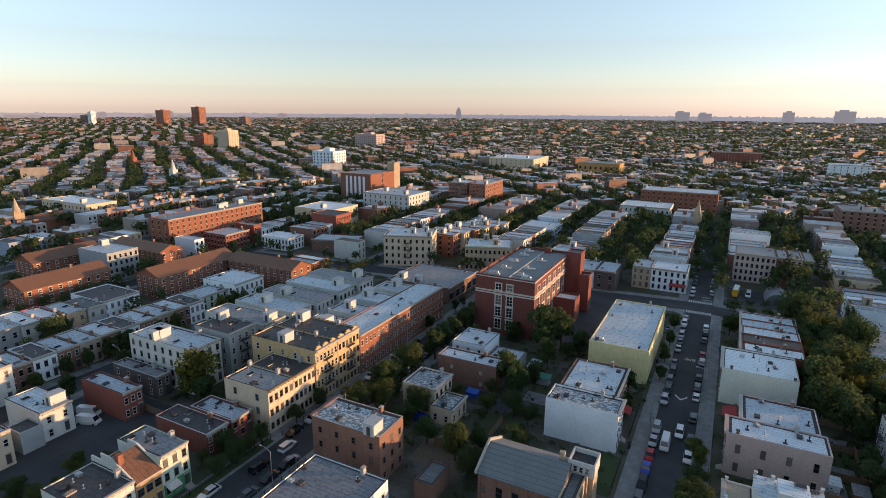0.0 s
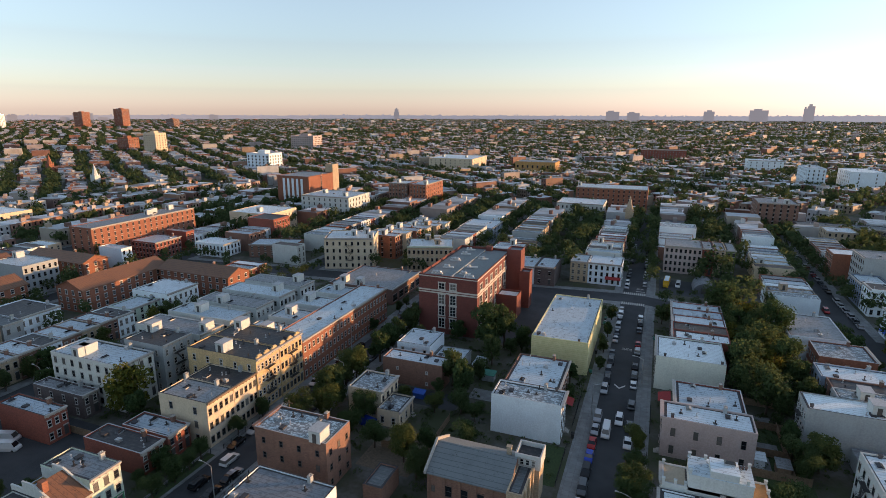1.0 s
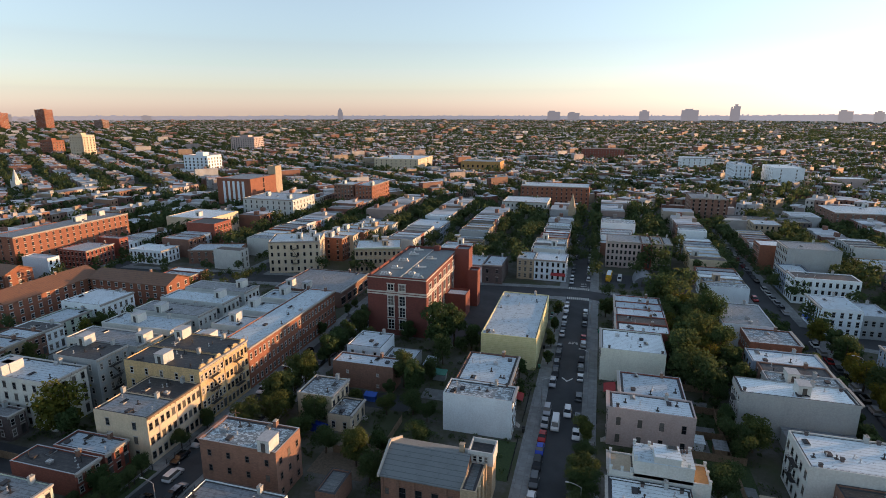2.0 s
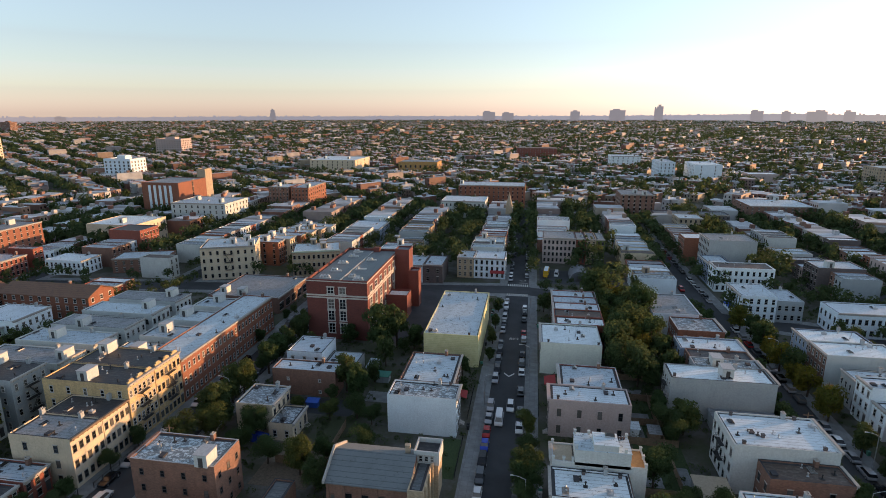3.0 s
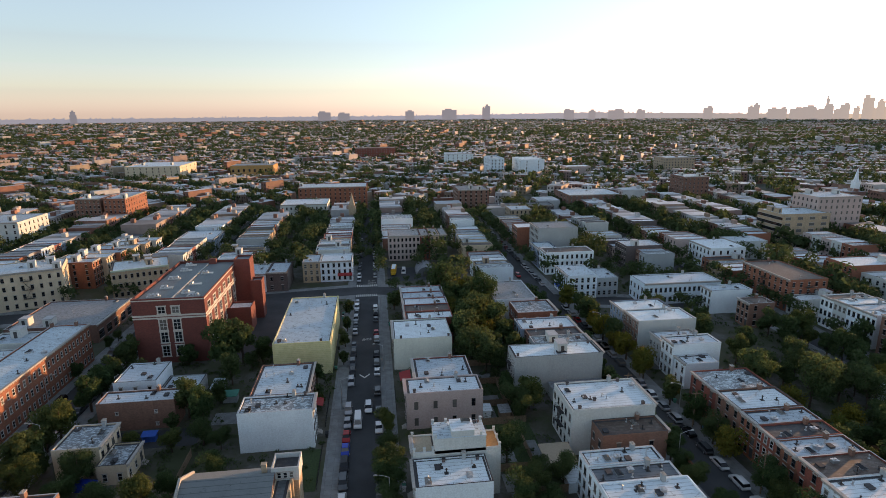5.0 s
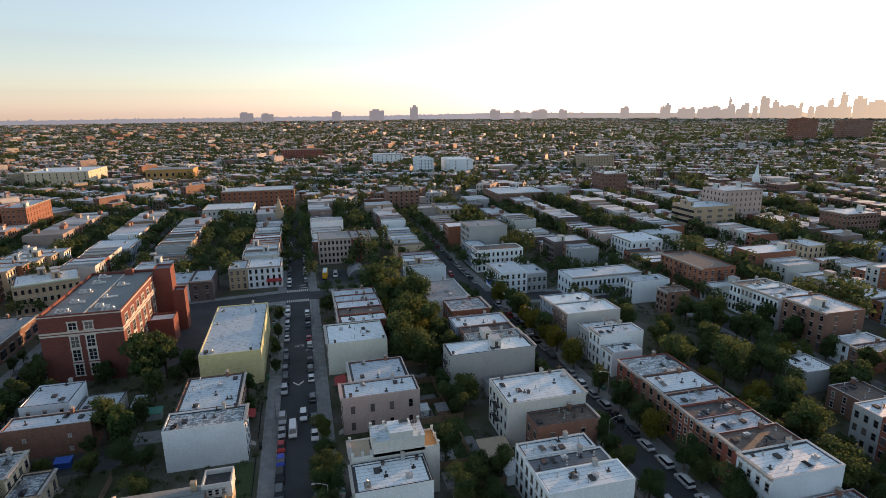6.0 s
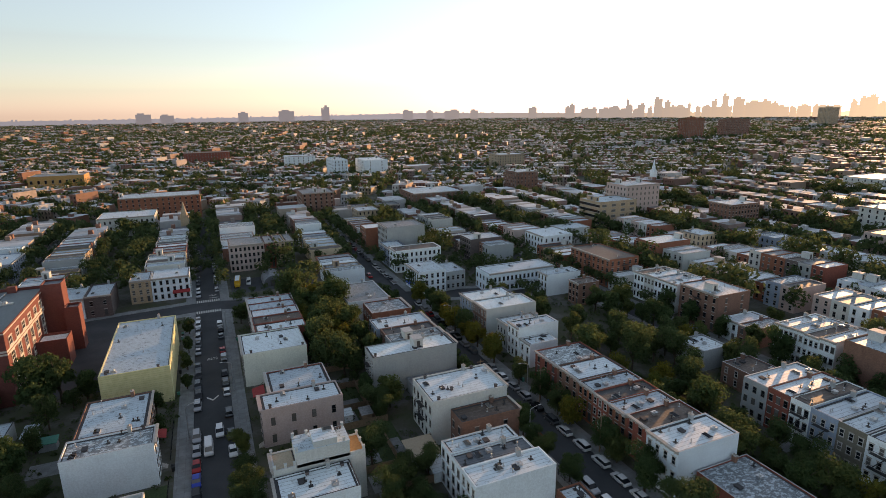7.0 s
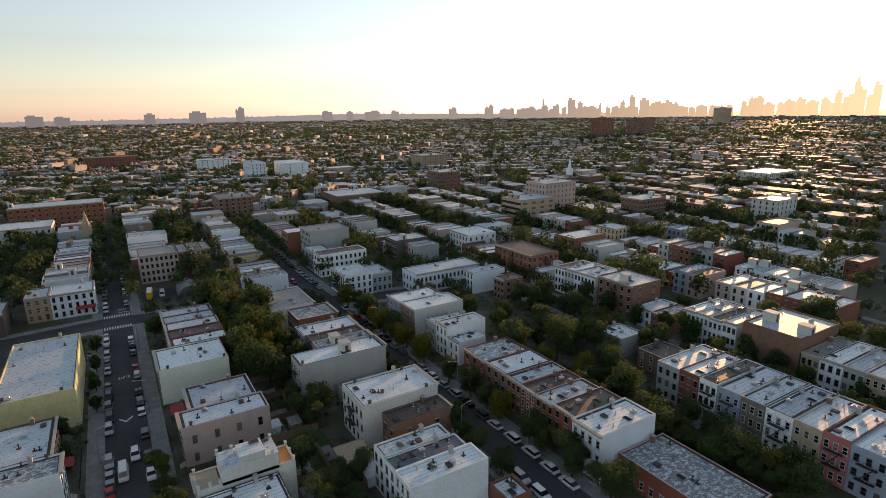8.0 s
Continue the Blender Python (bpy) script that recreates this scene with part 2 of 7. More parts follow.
FAR_WALL = island_material("far_walls", [(0.0, (0.20, 0.085, 0.055)), (0.16, (0.16, 0.09, 0.07)), (0.30, (0.34, 0.27, 0.19)), (0.42, (0.46, 0.47, 0.47)), (0.52, (0.40, 0.41, 0.42)), (0.62, (0.22, 0.10, 0.065)), (0.78, (0.19, 0.10, 0.075)), (0.9, (0.42, 0.41, 0.39)), (1.0, (0.28, 0.15, 0.09))])
FAR_ROOF = island_material("far_roofs", [(0.0, (0.10, 0.10, 0.11)), (0.14, (0.18, 0.19, 0.20)), (0.28, (0.40, 0.43, 0.46)), (0.5, (0.50, 0.53, 0.56)), (0.72, (0.68, 0.71, 0.74)), (0.82, (0.20, 0.18, 0.17)), (0.9, (0.45, 0.47, 0.48)), (1.0, (0.62, 0.64, 0.66))], 0.68)


# ---- mesh tools ----
class Build:
    """Collects faces of one mesh, with material slots."""

    def __init__(self):
        self.v, self.f, self.m = [], [], []

    def face(self, pts, m=0):
        n = len(self.v)
        self.v += pts
        self.f.append(tuple(range(n, n + len(pts))))
        self.m.append(m)

    def solid(self, pts, faces, m=0):
        n = len(self.v)
        self.v += pts
        for f in faces:
            self.f.append(tuple(n + i for i in f))
            self.m.append(m)

    def box(self, x0, x1, y0, y1, z0, z1, m=0, bottom=True):
        p = [(x0, y0, z0), (x1, y0, z0), (x1, y1, z0), (x0, y1, z0), (x0, y0, z1), (x1, y0, z1), (x1, y1, z1), (x0, y1, z1)]
        f = [(4, 5, 6, 7), (0, 1, 5, 4), (1, 2, 6, 5), (2, 3, 7, 6), (3, 0, 4, 7)]
        if bottom:
            f.append((3, 2, 1, 0))
        self.solid(p, f, m)

    def tube(self, a, b, r0, r1=None, n=6, m=0):
        a, b = Vector(a), Vector(b)
        r1 = r0 if r1 is None else r1
        d = (b - a).normalized()
        u = d.orthogonal().normalized()
        w = d.cross(u)
        ring = [(math.cos(2 * math.pi * i / n), math.sin(2 * math.pi * i / n)) for i in range(n)]
        p = [tuple(a + r0 * (c * u + s * w)) for c, s in ring] + [tuple(b + r1 * (c * u + s * w)) for c, s in ring]
        f = [(i, (i + 1) % n, n + (i + 1) % n, n + i) for i in range(n)] + [tuple(range(n, 2 * n)), tuple(range(n - 1, -1, -1))]
        self.solid(p, f, m)

    def mesh(self, name, mats):
        me = bpy.data.meshes.new(name)
        me.from_pydata(self.v, [], self.f)
        for m in (mats if isinstance(mats, (list, tuple)) else [mats]):
            me.materials.append(m)
        me.polygons.foreach_set("material_index", self.m)
        me.update()
        return me


def part(name, mesh, parent, m=None, label=""):
    """One mesh object under a thing or a part, at the pose m in its parent's space."""
    ob = new(name, mesh)
    ob.parent = parent
    if m is not None:
        ob.matrix_basis = m
    if label:
        ob["label"] = label
    return ob


def thing(name, m, label, category, group="", kind=""):
    ob = new(name)
    ob.matrix_basis = m
    return tagged(ob, label, category, group, kind)


CACHE = {}


def cached(key, make):
    if key not in CACHE:
        CACHE[key] = make()
    return CACHE[key]


# ---- houses ----
def relief(b, xs, zs, cells):
    """One welded skin on a wall that faces -Y: cells[row][column] is (depth, material) or None, stepping out from the wall."""
    seen = {}

    def v(i, k, d):
        key = (i, k, round(d, 4))
        if key not in seen:
            seen[key] = len(b.v)
            b.v.append((xs[i], -d, zs[k]))
        return seen[key]

    def quad(p, m):
        b.f.append(tuple(p))
        b.m.append(m)

    def at(k, i):
        return cells[k][i] if 0 <= k < len(cells) and 0 <= i < len(cells[0]) else None
    for k in range(len(cells)):
        for i in range(len(cells[0])):
            if not cells[k][i]:
                continue
            d, m = cells[k][i]
            quad((v(i, k, d), v(i + 1, k, d), v(i + 1, k + 1, d), v(i, k + 1, d)), m)
            for dk, di, e0, e1 in ((-1, 0, (i + 1, k), (i, k)), (1, 0, (i, k + 1), (i + 1, k + 1)), (0, -1, (i, k), (i, k + 1)), (0, 1, (i + 1, k + 1), (i + 1, k))):
                other = at(k + dk, i + di)
                back = other[0] if other else 0.0
                if back < d - 1e-6:
                    quad((v(*e0, d), v(*e1, d), v(*e1, back), v(*e0, back)), m)


def sash(w, h, t, glass, m_glass, fr, sill, lintel, over):
    """Rows and columns of a two-light sash window between its sill and lintel."""
    xs = [-w / 2 - over, -w / 2, -w / 2 + t, w / 2 - t, w / 2, w / 2 + over]
    zs = [-0.14, 0, t, h * 0.5 - t / 2, h * 0.5 + t / 2, h - t, h, h + 0.19]
    f, g = (fr, 0), (glass, m_glass)
    bar, light = [None, f, f, f, None], [None, f, g, f, None]
    return xs, zs, [[(sill, 1)] * 5, bar, light, bar, light, bar, [(lintel, 1)] * 5]


def window_mesh(w, h, frame_mat, trim):
    """A sash window on a wall that faces -Y: frame, meeting rail, sill and lintel; its glass is a mesh of its own."""
    def make():
        b = Build()
        relief(b, *sash(w, h, 0.08, 0.004, 0, 0.06, 0.16, 0.10, 0.12))
        return b.mesh("window", [frame_mat, trim])
    return cached(("window", w, h, frame_mat.name, trim.name), make)


def pane_mesh(w, h):
    def make():
        b = Build()
        b.box(-w / 2 + 0.05, w / 2 - 0.05, -0.02, 0.0, 0.05, h - 0.05)
        return b.mesh("pane", GLASS)
    return cached(("pane", w, h), make)


def far_window_mesh(w, h, frame_mat, trim):
    """The same window with its glass in the one mesh, for houses further off."""
    def make():
        b = Build()
        relief(b, *sash(w, h, 0.09, 0.03, 2, 0.07, 0.14, 0.10, 0.1))
        return b.mesh("window", [frame_mat, trim, GLASS])
    return cached(("far_window", w, h, frame_mat.name, trim.name), make)


def window_field(length, n, floors, fh, ww, wh, frame_mat, trim, door):
    """All the windows of one side of a house too far off to pick them apart: glass, meeting rail, sill and lintel."""
    b = Build()
    for k in range(floors):
        for i in range(n):
            if k == 0 and door and i == n - 1:
                continue
            u, z = (i + 0.5) / n * length - length / 2, k * fh + 0.95
            b.box(u - ww / 2, u + ww / 2, -0.03, 0.0, z, z + wh, 2, False)
            b.box(u - ww / 2, u + ww / 2, -0.07, -0.031, z + wh * 0.47, z + wh * 0.53, 0, False)
            b.box(u - ww / 2 - 0.1, u + ww / 2 + 0.1, -0.14, 0.0, z - 0.16, z - 0.003, 1, False)
            b.box(u - ww / 2 - 0.1, u + ww / 2 + 0.1, -0.10, 0.0, z + wh + 0.003, z + wh + 0.22, 1, False)
    return b.mesh("windows", [frame_mat, trim, GLASS])


def shell_mesh(w, d, h, mat, lip=0.32, cap=None):
    """Four walls with a parapet of real thickness round a sunken roof, capped with cap or its own brick."""
    b = Build()
    a, c, k = w / 2, d / 2, 0.28
    o = [(-a, -c), (a, -c), (a, c), (-a, c)]
    i = [(-a + k, -c + k), (a - k, -c + k), (a - k, c - k), (-a + k, c - k)]
    for s in range(4):
        p, q = o[s], o[(s + 1) % 4]
        pi, qi = i[s], i[(s + 1) % 4]
        b.face([(*p, -0.3), (*q, -0.3), (*q, h), (*p, h)])
        b.face([(*p, h), (*q, h), (*qi, h), (*pi, h)], 1)
        b.face([(*qi, h - lip), (*pi, h - lip), (*pi, h), (*qi, h)])
    return b.mesh("wall", [mat, cap or mat])


edge_rnd = random.Random(3)


def roof_sheet(w, d, mat):
    """A roof slab inside its parapet; on most roofs the felt is tarred along the edges."""
    b = Build()
    x, y = w / 2 - 0.282, d / 2 - 0.282
    b.box(-x, x, -y, y, -0.25, 0.0)
    b.f.pop(0), b.m.pop(0)
    e = [edge_rnd.choice((0.0, 0.25, 0.4, 0.6)) for _ in range(4)]
    i = [(-x + e[3], -y + e[0]), (x - e[1], -y + e[0]), (x - e[1], y - e[2]), (-x + e[3], y - e[2])]
    o = [(-x, -y), (x, -y), (x, y), (-x, y)]
    b.face([(*p, 0.0) for p in i])
    for k in range(4):
        j = (k + 1) % 4
        if e[k] or e[k - 1] or e[j]:
            b.face([(*o[k], 0.0), (*o[j], 0.0), (*i[j], 0.0), (*i[k], 0.0)], 1 if e[k] else 0)
    return b.mesh("roof", [mat, TARRED])


def cornice_mesh(length, mat):
    """A bracketed cornice along +X, facing -Y."""
    b = Build()
    b.box(-length / 2, length / 2, -0.22, 0, -0.62, -0.30)
    b.box(-length / 2, length / 2, -0.50, 0, -0.29, 0.0)
    b.box(-length / 2, length / 2, -0.58, 0, 0.01, 0.10)
    n = max(2, int(length / 1.1))
    for i in range(n):
        x = -length / 2 + (i + 0.5) * length / n
        b.box(x - 0.09, x + 0.09, -0.42, 0, -0.66, -0.295)
    return b.mesh("cornice", mat)


def bulkhead_mesh(w, d, h, mat, lid):
    b = Build()
    b.box(-w / 2, w / 2, -d / 2, d / 2, 0, h, 0)
    b.box(-w / 2 - 0.12, w / 2 + 0.12, -d / 2 - 0.12, d / 2 + 0.12, h + 0.002, h + 0.14, 1)
    b.box(-0.45, 0.45, -d / 2 - 0.05, -d / 2 - 0.002, 0.05, 2.0, 2)
    return b.mesh("stair_bulkhead", [mat, lid, FRAME_D])


def chimney_mesh(mat):
    def make():
        b = Build()
        b.box(-0.35, 0.35, -0.45, 0.45, -0.4, 1.25)
        b.box(-0.42, 0.42, -0.52, 0.52, 1.252, 1.38, 1)
        b.tube((0, -0.2, 1.38), (0, -0.2, 1.7), 0.11, 0.1, 8, 1)
        b.tube((0, 0.2, 1.38), (0, 0.2, 1.65), 0.11, 0.1, 8, 1)
        return b.mesh("chimney", [mat, STONE])
    return cached(("chimney", mat.name), make)


def vent_mesh():
    def make():
        b = Build()
        b.tube((0, 0, 0), (0, 0, 0.7), 0.09, 0.09, 8)
        b.tube((0, 0, 0.7), (0, 0, 0.85), 0.2, 0.05, 8)
        b.tube((0, 0, 0), (0, 0, 0.08), 0.26, 0.2, 8)
        return b.mesh("vent_pipe", METAL)
    return cached("vent", make)


def flue_mesh():
    def make():
        b = Build()
        b.tube((0, 0, 0), (0, 0, 0.6), 0.11, 0.11, 8)
        b.tube((0, 0, 0.62), (0, 0, 0.78), 0.22, 0.16, 8)
        b.box(-0.4, 0.4, -0.4, 0.4, 0, 0.05)
        return b.mesh("flue", IRON)
    return cached("flue", make)


def hatch_mesh():
    def make():
        b = Build()
        b.box(-0.5, 0.5, -0.65, 0.65, 0, 0.32)
        b.box(-0.56, 0.56, -0.71, 0.71, 0.322, 0.40)
        return b.mesh("roof_hatch", TARRED)
    return cached("hatch", make)


def box_vent_mesh():
    def make():
        b = Build()
        b.box(-0.55, 0.55, -0.45, 0.45, 0, 0.55)
        b.box(-0.62, 0.62, -0.52, 0.52, 0.552, 0.64)
        b.tube((0, 0, 0.64), (0, 0, 0.9), 0.3, 0.22, 8)
        return b.mesh("roof_vent", METAL)
    return cached("boxvent", make)


def skylight_mesh():
    def make():
        b = Build()
        b.box(-0.6, 0.6, -0.9, 0.9, 0, 0.3, 0)
        b.solid([(-0.6, -0.9, 0.302), (0.6, -0.9, 0.302), (0.6, 0.9, 0.302), (-0.6, 0.9, 0.302), (0, -0.6, 0.62), (0, 0.6, 0.62)],
                [(0, 1, 4), (1, 2, 5, 4), (2, 3, 5), (3, 0, 4, 5)], 1)
        return b.mesh("skylight", [METAL, GLASS])
    return cached("skylight", make)


def door_mesh():
    def make():
        b = Build()
        b.box(-0.498, 0.498, -0.05, 0, 0.02, 2.34, 0)
        b.box(-0.62, 0.62, -0.12, -0.051, 2.30, 2.6, 1)
        return b.mesh("door", [FRAME_D, STONE])
    return cached("door", make)


def stoop_mesh():
    """Four steps up to the door, one solid block."""
    def make():
        b = Build()
        n = 4
        pts = [(0.0, -0.7)]
        for k in range(n):
            pts += [(-1.2 + 0.3 * k, -0.7 + 0.175 * k), (-1.2 + 0.3 * k, -0.7 + 0.175 * (k + 1))]
        pts.append((0.0, 0.0))
        ring = [pts[0]] + pts[1:]
        a = [(-0.8, y, z) for y, z in ring]
        c = [(0.8, y, z) for y, z in ring]
        m = len(ring)
        b.solid(a + c, [tuple(range(m)), tuple(range(2 * m - 1, m - 1, -1))] + [(i, m + i, m + (i + 1) % m, (i + 1) % m) for i in range(m)])
        return b.mesh("stoop", STONE)
    return cached("stoop", make)


def fire_escape_mesh(floors, fh, w=3.4):
    """Iron landings, rails and slanting ladders on a wall that faces -Y."""
    def make():
        b = Build()
        for k in range(1, floors):
            z = k * fh + 0.5
            b.box(-w / 2, w / 2, -1.05, -0.02, z - 0.06, z)
            for zz in (0.45, 0.9):
                b.box(-w / 2, w / 2, -1.06, -1.02, z + zz, z + zz + 0.04)
                b.box(-w / 2, -w / 2 + 0.04, -1.02, 0, z + zz, z + zz + 0.04)
                b.box(w / 2 - 0.04, w / 2, -1.02, 0, z + zz, z + zz + 0.04)
            for i in range(9):
                x = -w / 2 + i * w / 8
                b.box(x - 0.015, x + 0.015, -1.055, -1.025, z, z + 0.9)
            if k < floors - 1:
                s = 1 if k % 2 else -1
                for y in (-0.95, -0.45):
                    b.tube((-s * w * 0.32, y, z), (s * w * 0.32, y, z + fh), 0.045, 0.045, 4)
                for i in range(10):
                    u = (i + 0.5) / 10
                    x = -s * w * 0.32 + s * w * 0.64 * u
                    b.box(x - 0.11, x + 0.11, -0.95, -0.45, z + fh * u - 0.02, z + fh * u + 0.01)
        return b.mesh("fire_escape", IRON)
    return cached(("escape", floors, round(fh, 1), w), make)


SIDES = {"s": (0, 0, -1), "e": (90, 1, 0), "n": (180, 0, 1), "w": (-90, -1, 0)}
TAKEN = []          # footprints, so that the filling-in keeps clear of them
BUILT = []          # the same for buildings alone
rnd = random.Random(7)


def house(x0, x1, y0, y1, h, wall="brick", roof="silver", win="ew", floors=0, front="e", label="", name="rowhouse",
          cols=None, cornice=True, clutter=2, bulk=0, near=True, escape="", frame_mat=None, trim=None, ww=0.95, wh=1.65, lip=0.32, group="row houses", chim=1, door=True, yaw=0.0):
    """A flat-roofed building: walls with parapet, roof, windows on the sides win, a front with cornice and door, roof furniture."""
    w, d = x1 - x0 - 0.06, y1 - y0 - 0.06
    TAKEN.append((x0, x1, y0, y1))
    BUILT.append((x0, x1, y0, y1))
    near = near and math.hypot((x0 + x1) / 2 - 4.8, y0 - 2.2) < 124
    floors = floors or max(1, round((h - 0.8) / 3.1))
    fh = (h - 0.9) / floors
    wh = min(wh, fh - 1.0)
    wm = WALL[wall]
    fm = frame_mat or (FRAME_W if rnd.random() < 0.4 else FRAME_D)
    tm = trim or STONE
    ob = thing(name, pose((x0 + x1) / 2, (y0 + y1) / 2, 0.19, 0, 0, yaw), label or f"{floors}-storey {wall} walled town house with a {roof} flat roof", "house", group)
    part("wall", shell_mesh(w, d, h, wm, lip, rnd.choice((COPING, COPING, TARRED, TARRED, None))), ob)
    part("roof", roof_sheet(w, d, ROOF[roof]), ob, pose(0, 0, h - lip + 0.02))
    for s in win:
        rz, nx, ny = SIDES[s]
        length = d if nx else w
        n = (cols or {}).get(s, max(1, int(length / 2.25)))
        base = Matrix.Translation((nx * w / 2, ny * d / 2, 0)) @ pose(0, 0, 0, 0, 0, rz)
        far = not near and math.hypot((x0 + x1) / 2 - 4.8, y0 - 2.2) > 200
        if far and n:
            part("windows", window_field(length, n, floors, fh, ww, wh, fm, tm, s == front and door), ob, base)["kind"] = "stuff"
        for k in range(floors if not far else 0):
            for i in range(n):
                if s == front and k == 0 and door and i == n - 1:
                    continue
                u = (i + 0.5) / n * length - length / 2
                m = base @ pose(u, 0, k * fh + 0.95)
                if near:
                    win_ob = part("window", window_mesh(ww, wh, fm, tm), ob, m)
                    part("pane", pane_mesh(ww, wh), win_ob)
                else:
                    part("window", far_window_mesh(ww, wh, fm, tm), ob, m)
        if s == front and n:
            if door:
                part("door", door_mesh(), ob, base @ pose((n - 0.5) / n * length - length / 2, -0.003, 0.6))
                if near:
                    part("stoop", stoop_mesh(), ob, base @ pose((n - 0.5) / n * length - length / 2, -0.003, 0.6))
            if cornice:
                part("cornice", cornice_mesh(length - 0.04, tm if cornice is True else cornice), ob, base @ pose(0, -0.003, h))
        if s in escape:
            part("fire_escape", fire_escape_mesh(floors, fh), ob, base @ pose(0, -0.003, 0.35))
    zr = h - lip + 0.02
    spots = [(rnd.uniform(-w / 2 + 1.2, w / 2 - 1.2), rnd.uniform(-d / 2 + 1.2, d / 2 - 1.2)) for _ in range(12)]
    for k in range(clutter):
        x, y = spots[k]
        part("vent_pipe", vent_mesh(), ob, pose(x, y, zr))
    mid = math.hypot((x0 + x1) / 2 - 4.8, y0 - 2.2) < 168
    if mid and clutter:
        for k in range(3 if near else 2):
            part("flue", flue_mesh(), ob, pose(rnd.uniform(-w / 2 + 0.9, w / 2 - 0.9), rnd.uniform(-d / 2 + 0.9, d / 2 - 0.9), zr, 0, 0, 0) @ Matrix.Diagonal((1, 1, rnd.uniform(0.7, 1.5), 1)))
        part("roof_hatch", hatch_mesh(), ob, pose(spots[9][0], spots[9][1], zr))
    if clutter:
        part("skylight", skylight_mesh(), ob, pose(*spots[5], zr))
    if clutter > 2:
        part("roof_vent", box_vent_mesh(), ob, pose(*spots[6], zr))
    for k in range(chim):
        part("chimney", chimney_mesh(WALL["brown"] if wall in ("brick", "brown", "red", "tan") else WALL["grey"]), ob, pose(rnd.choice((-1, 1)) * (w / 2 - 0.5) if k else 0.2 * w, d / 2 - 0.55, h - 0.2))
    for k in range(bulk):
        part("stair_bulkhead", bulkhead_mesh(2.6, 3.4, 2.5, WALL["offwhite"] if wall != "tan" else wm, COPING), ob, pose(*spots[8 + k], zr))
    return ob


# ---- trees ----
def crown_mesh(seed, r, h, leaves, mat, size):
    """Leaf clumps scattered in overlapping lobes of uneven size."""
    g = np.random.RandomState(seed)
    lobes = [(g.uniform(-0.55, 0.55) * r, g.uniform(-0.55, 0.55) * r, g.uniform(0.30, 0.85) * h, r * g.uniform(0.32, 0.6)) for _ in range(11)]
    lobes.append((0, 0, 0.62 * h, r * 0.62))
    n = leaves
    pick = g.randint(0, len(lobes), n)
    lob = np.array(lobes)[pick]
    dirs = g.normal(size=(n, 3))
    dirs /= np.linalg.norm(dirs, axis=1)[:, None]
    rad = lob[:, 3] * (g.uniform(0.25, 1.0, n) ** 0.4) * (1 + 0.12 * g.normal(size=n))
    c = lob[:, :3] + dirs * rad[:, None] * np.array([1, 1, 0.8])
    nrm = dirs + 0.5 * g.normal(size=(n, 3))
    nrm /= np.linalg.norm(nrm, axis=1)[:, None]
    u = np.cross(nrm, g.normal(size=(n, 3)))
    u /= np.linalg.norm(u, axis=1)[:, None]
    w = np.cross(nrm, u)
    s = size * g.uniform(0.6, 1.3, n)[:, None]
    q = np.stack([c - u * s, c + u * s * 0.6 - w * s * 0.75, c + u * s * 0.6 + w * s * 0.75], 1).reshape(-1, 3)
    me = bpy.data.meshes.new("crown")
    me.from_pydata(q.tolist(), [], np.arange(3 * n).reshape(-1, 3).tolist())
    me.materials.append(mat)
    return me


def trunk_mesh(seed, r, h):
    g = random.Random(seed)
    b = Build()
    b.tube((0, 0, -0.2), (0.1, 0, 0.3 * h), 0.26, 0.18, 8)
    for k in range(6):
        a = 2 * math.pi * k / 6 + g.uniform(-0.4, 0.4)
        z0, z1 = h * g.uniform(0.2, 0.32), h * g.uniform(0.5, 0.8)
        e = g.uniform(0.35, 0.6) * r
        p = (e * math.cos(a), e * math.sin(a), z1)
        b.tube((0.07, 0, z0), p, 0.12, 0.05, 6)
        b.tube(p, (p[0] * 1.4, p[1] * 1.4, z1 + 0.12 * h), 0.05, 0.02, 5)
    return b.mesh("trunk", BARK)


TREES = []
for i in range(8):
    mat = LEAF_Y if i == 6 else LEAF
    r, hh = (3.4, 9.0) if i < 4 or i == 6 else (4.6, 12.0) if i < 6 else (1.9, 5.0)
    TREES.append((trunk_mesh(i, r, hh), crown_mesh(40 + i, r, hh, 3200 if i < 6 else 2200, mat, 0.305 if i != 7 else 0.26), hh))
FINE = [crown_mesh(70 + i, 3.6, 9.0, 8600, LEAF, 0.18) for i in range(3)]


FAR_TREES = []      # those past the nearest ones, joined further down


def tree(x, y, scale=1.0, kind=None, group="street trees", label=""):
    k = rnd.choice((0, 1, 2, 3)) if kind is None else kind
    tr, cr, hh = TREES[k]
    if math.hypot(x - 4.8, y - 2.2) > 212:
        FAR_TREES.append((x, y, scale * hh * 0.4, scale * hh))
        return None
    if math.hypot(x - 4.8, y - 2.2) < 128 and k in (0, 1, 2, 3):
        cr = FINE[k % 3]
    t = thing("tree", pose(x, y, 0.15, 0, 0, rnd.uniform(0, 360)) @ Matrix.Diagonal((scale * rnd.uniform(0.9, 1.1), scale * rnd.uniform(0.9, 1.1), scale * rnd.uniform(0.9, 1.15), 1)),
              label or ("yellowing tree beside the street" if k == 6 else "leafy green deciduous tree with a full crown"), "tree", group)
    part("trunk", tr, t)
    part("crown", cr, t)
    return t


# ---- vehicles ----
CAR_PAINT = {k: plain_material("car_" + k, c, 0.25, 0.2, 0.04) for k, c in {
    "white": (0.65, 0.66, 0.67), "silver": (0.36, 0.37, 0.39), "black": (0.012, 0.012, 0.014), "grey": (0.10, 0.11, 0.12),
    "red": (0.32, 0.02, 0.02), "blue": (0.02, 0.05, 0.35)}.items()}
CAR_LABEL = {k: f"{k} parked car at the kerb" for k in CAR_PAINT}


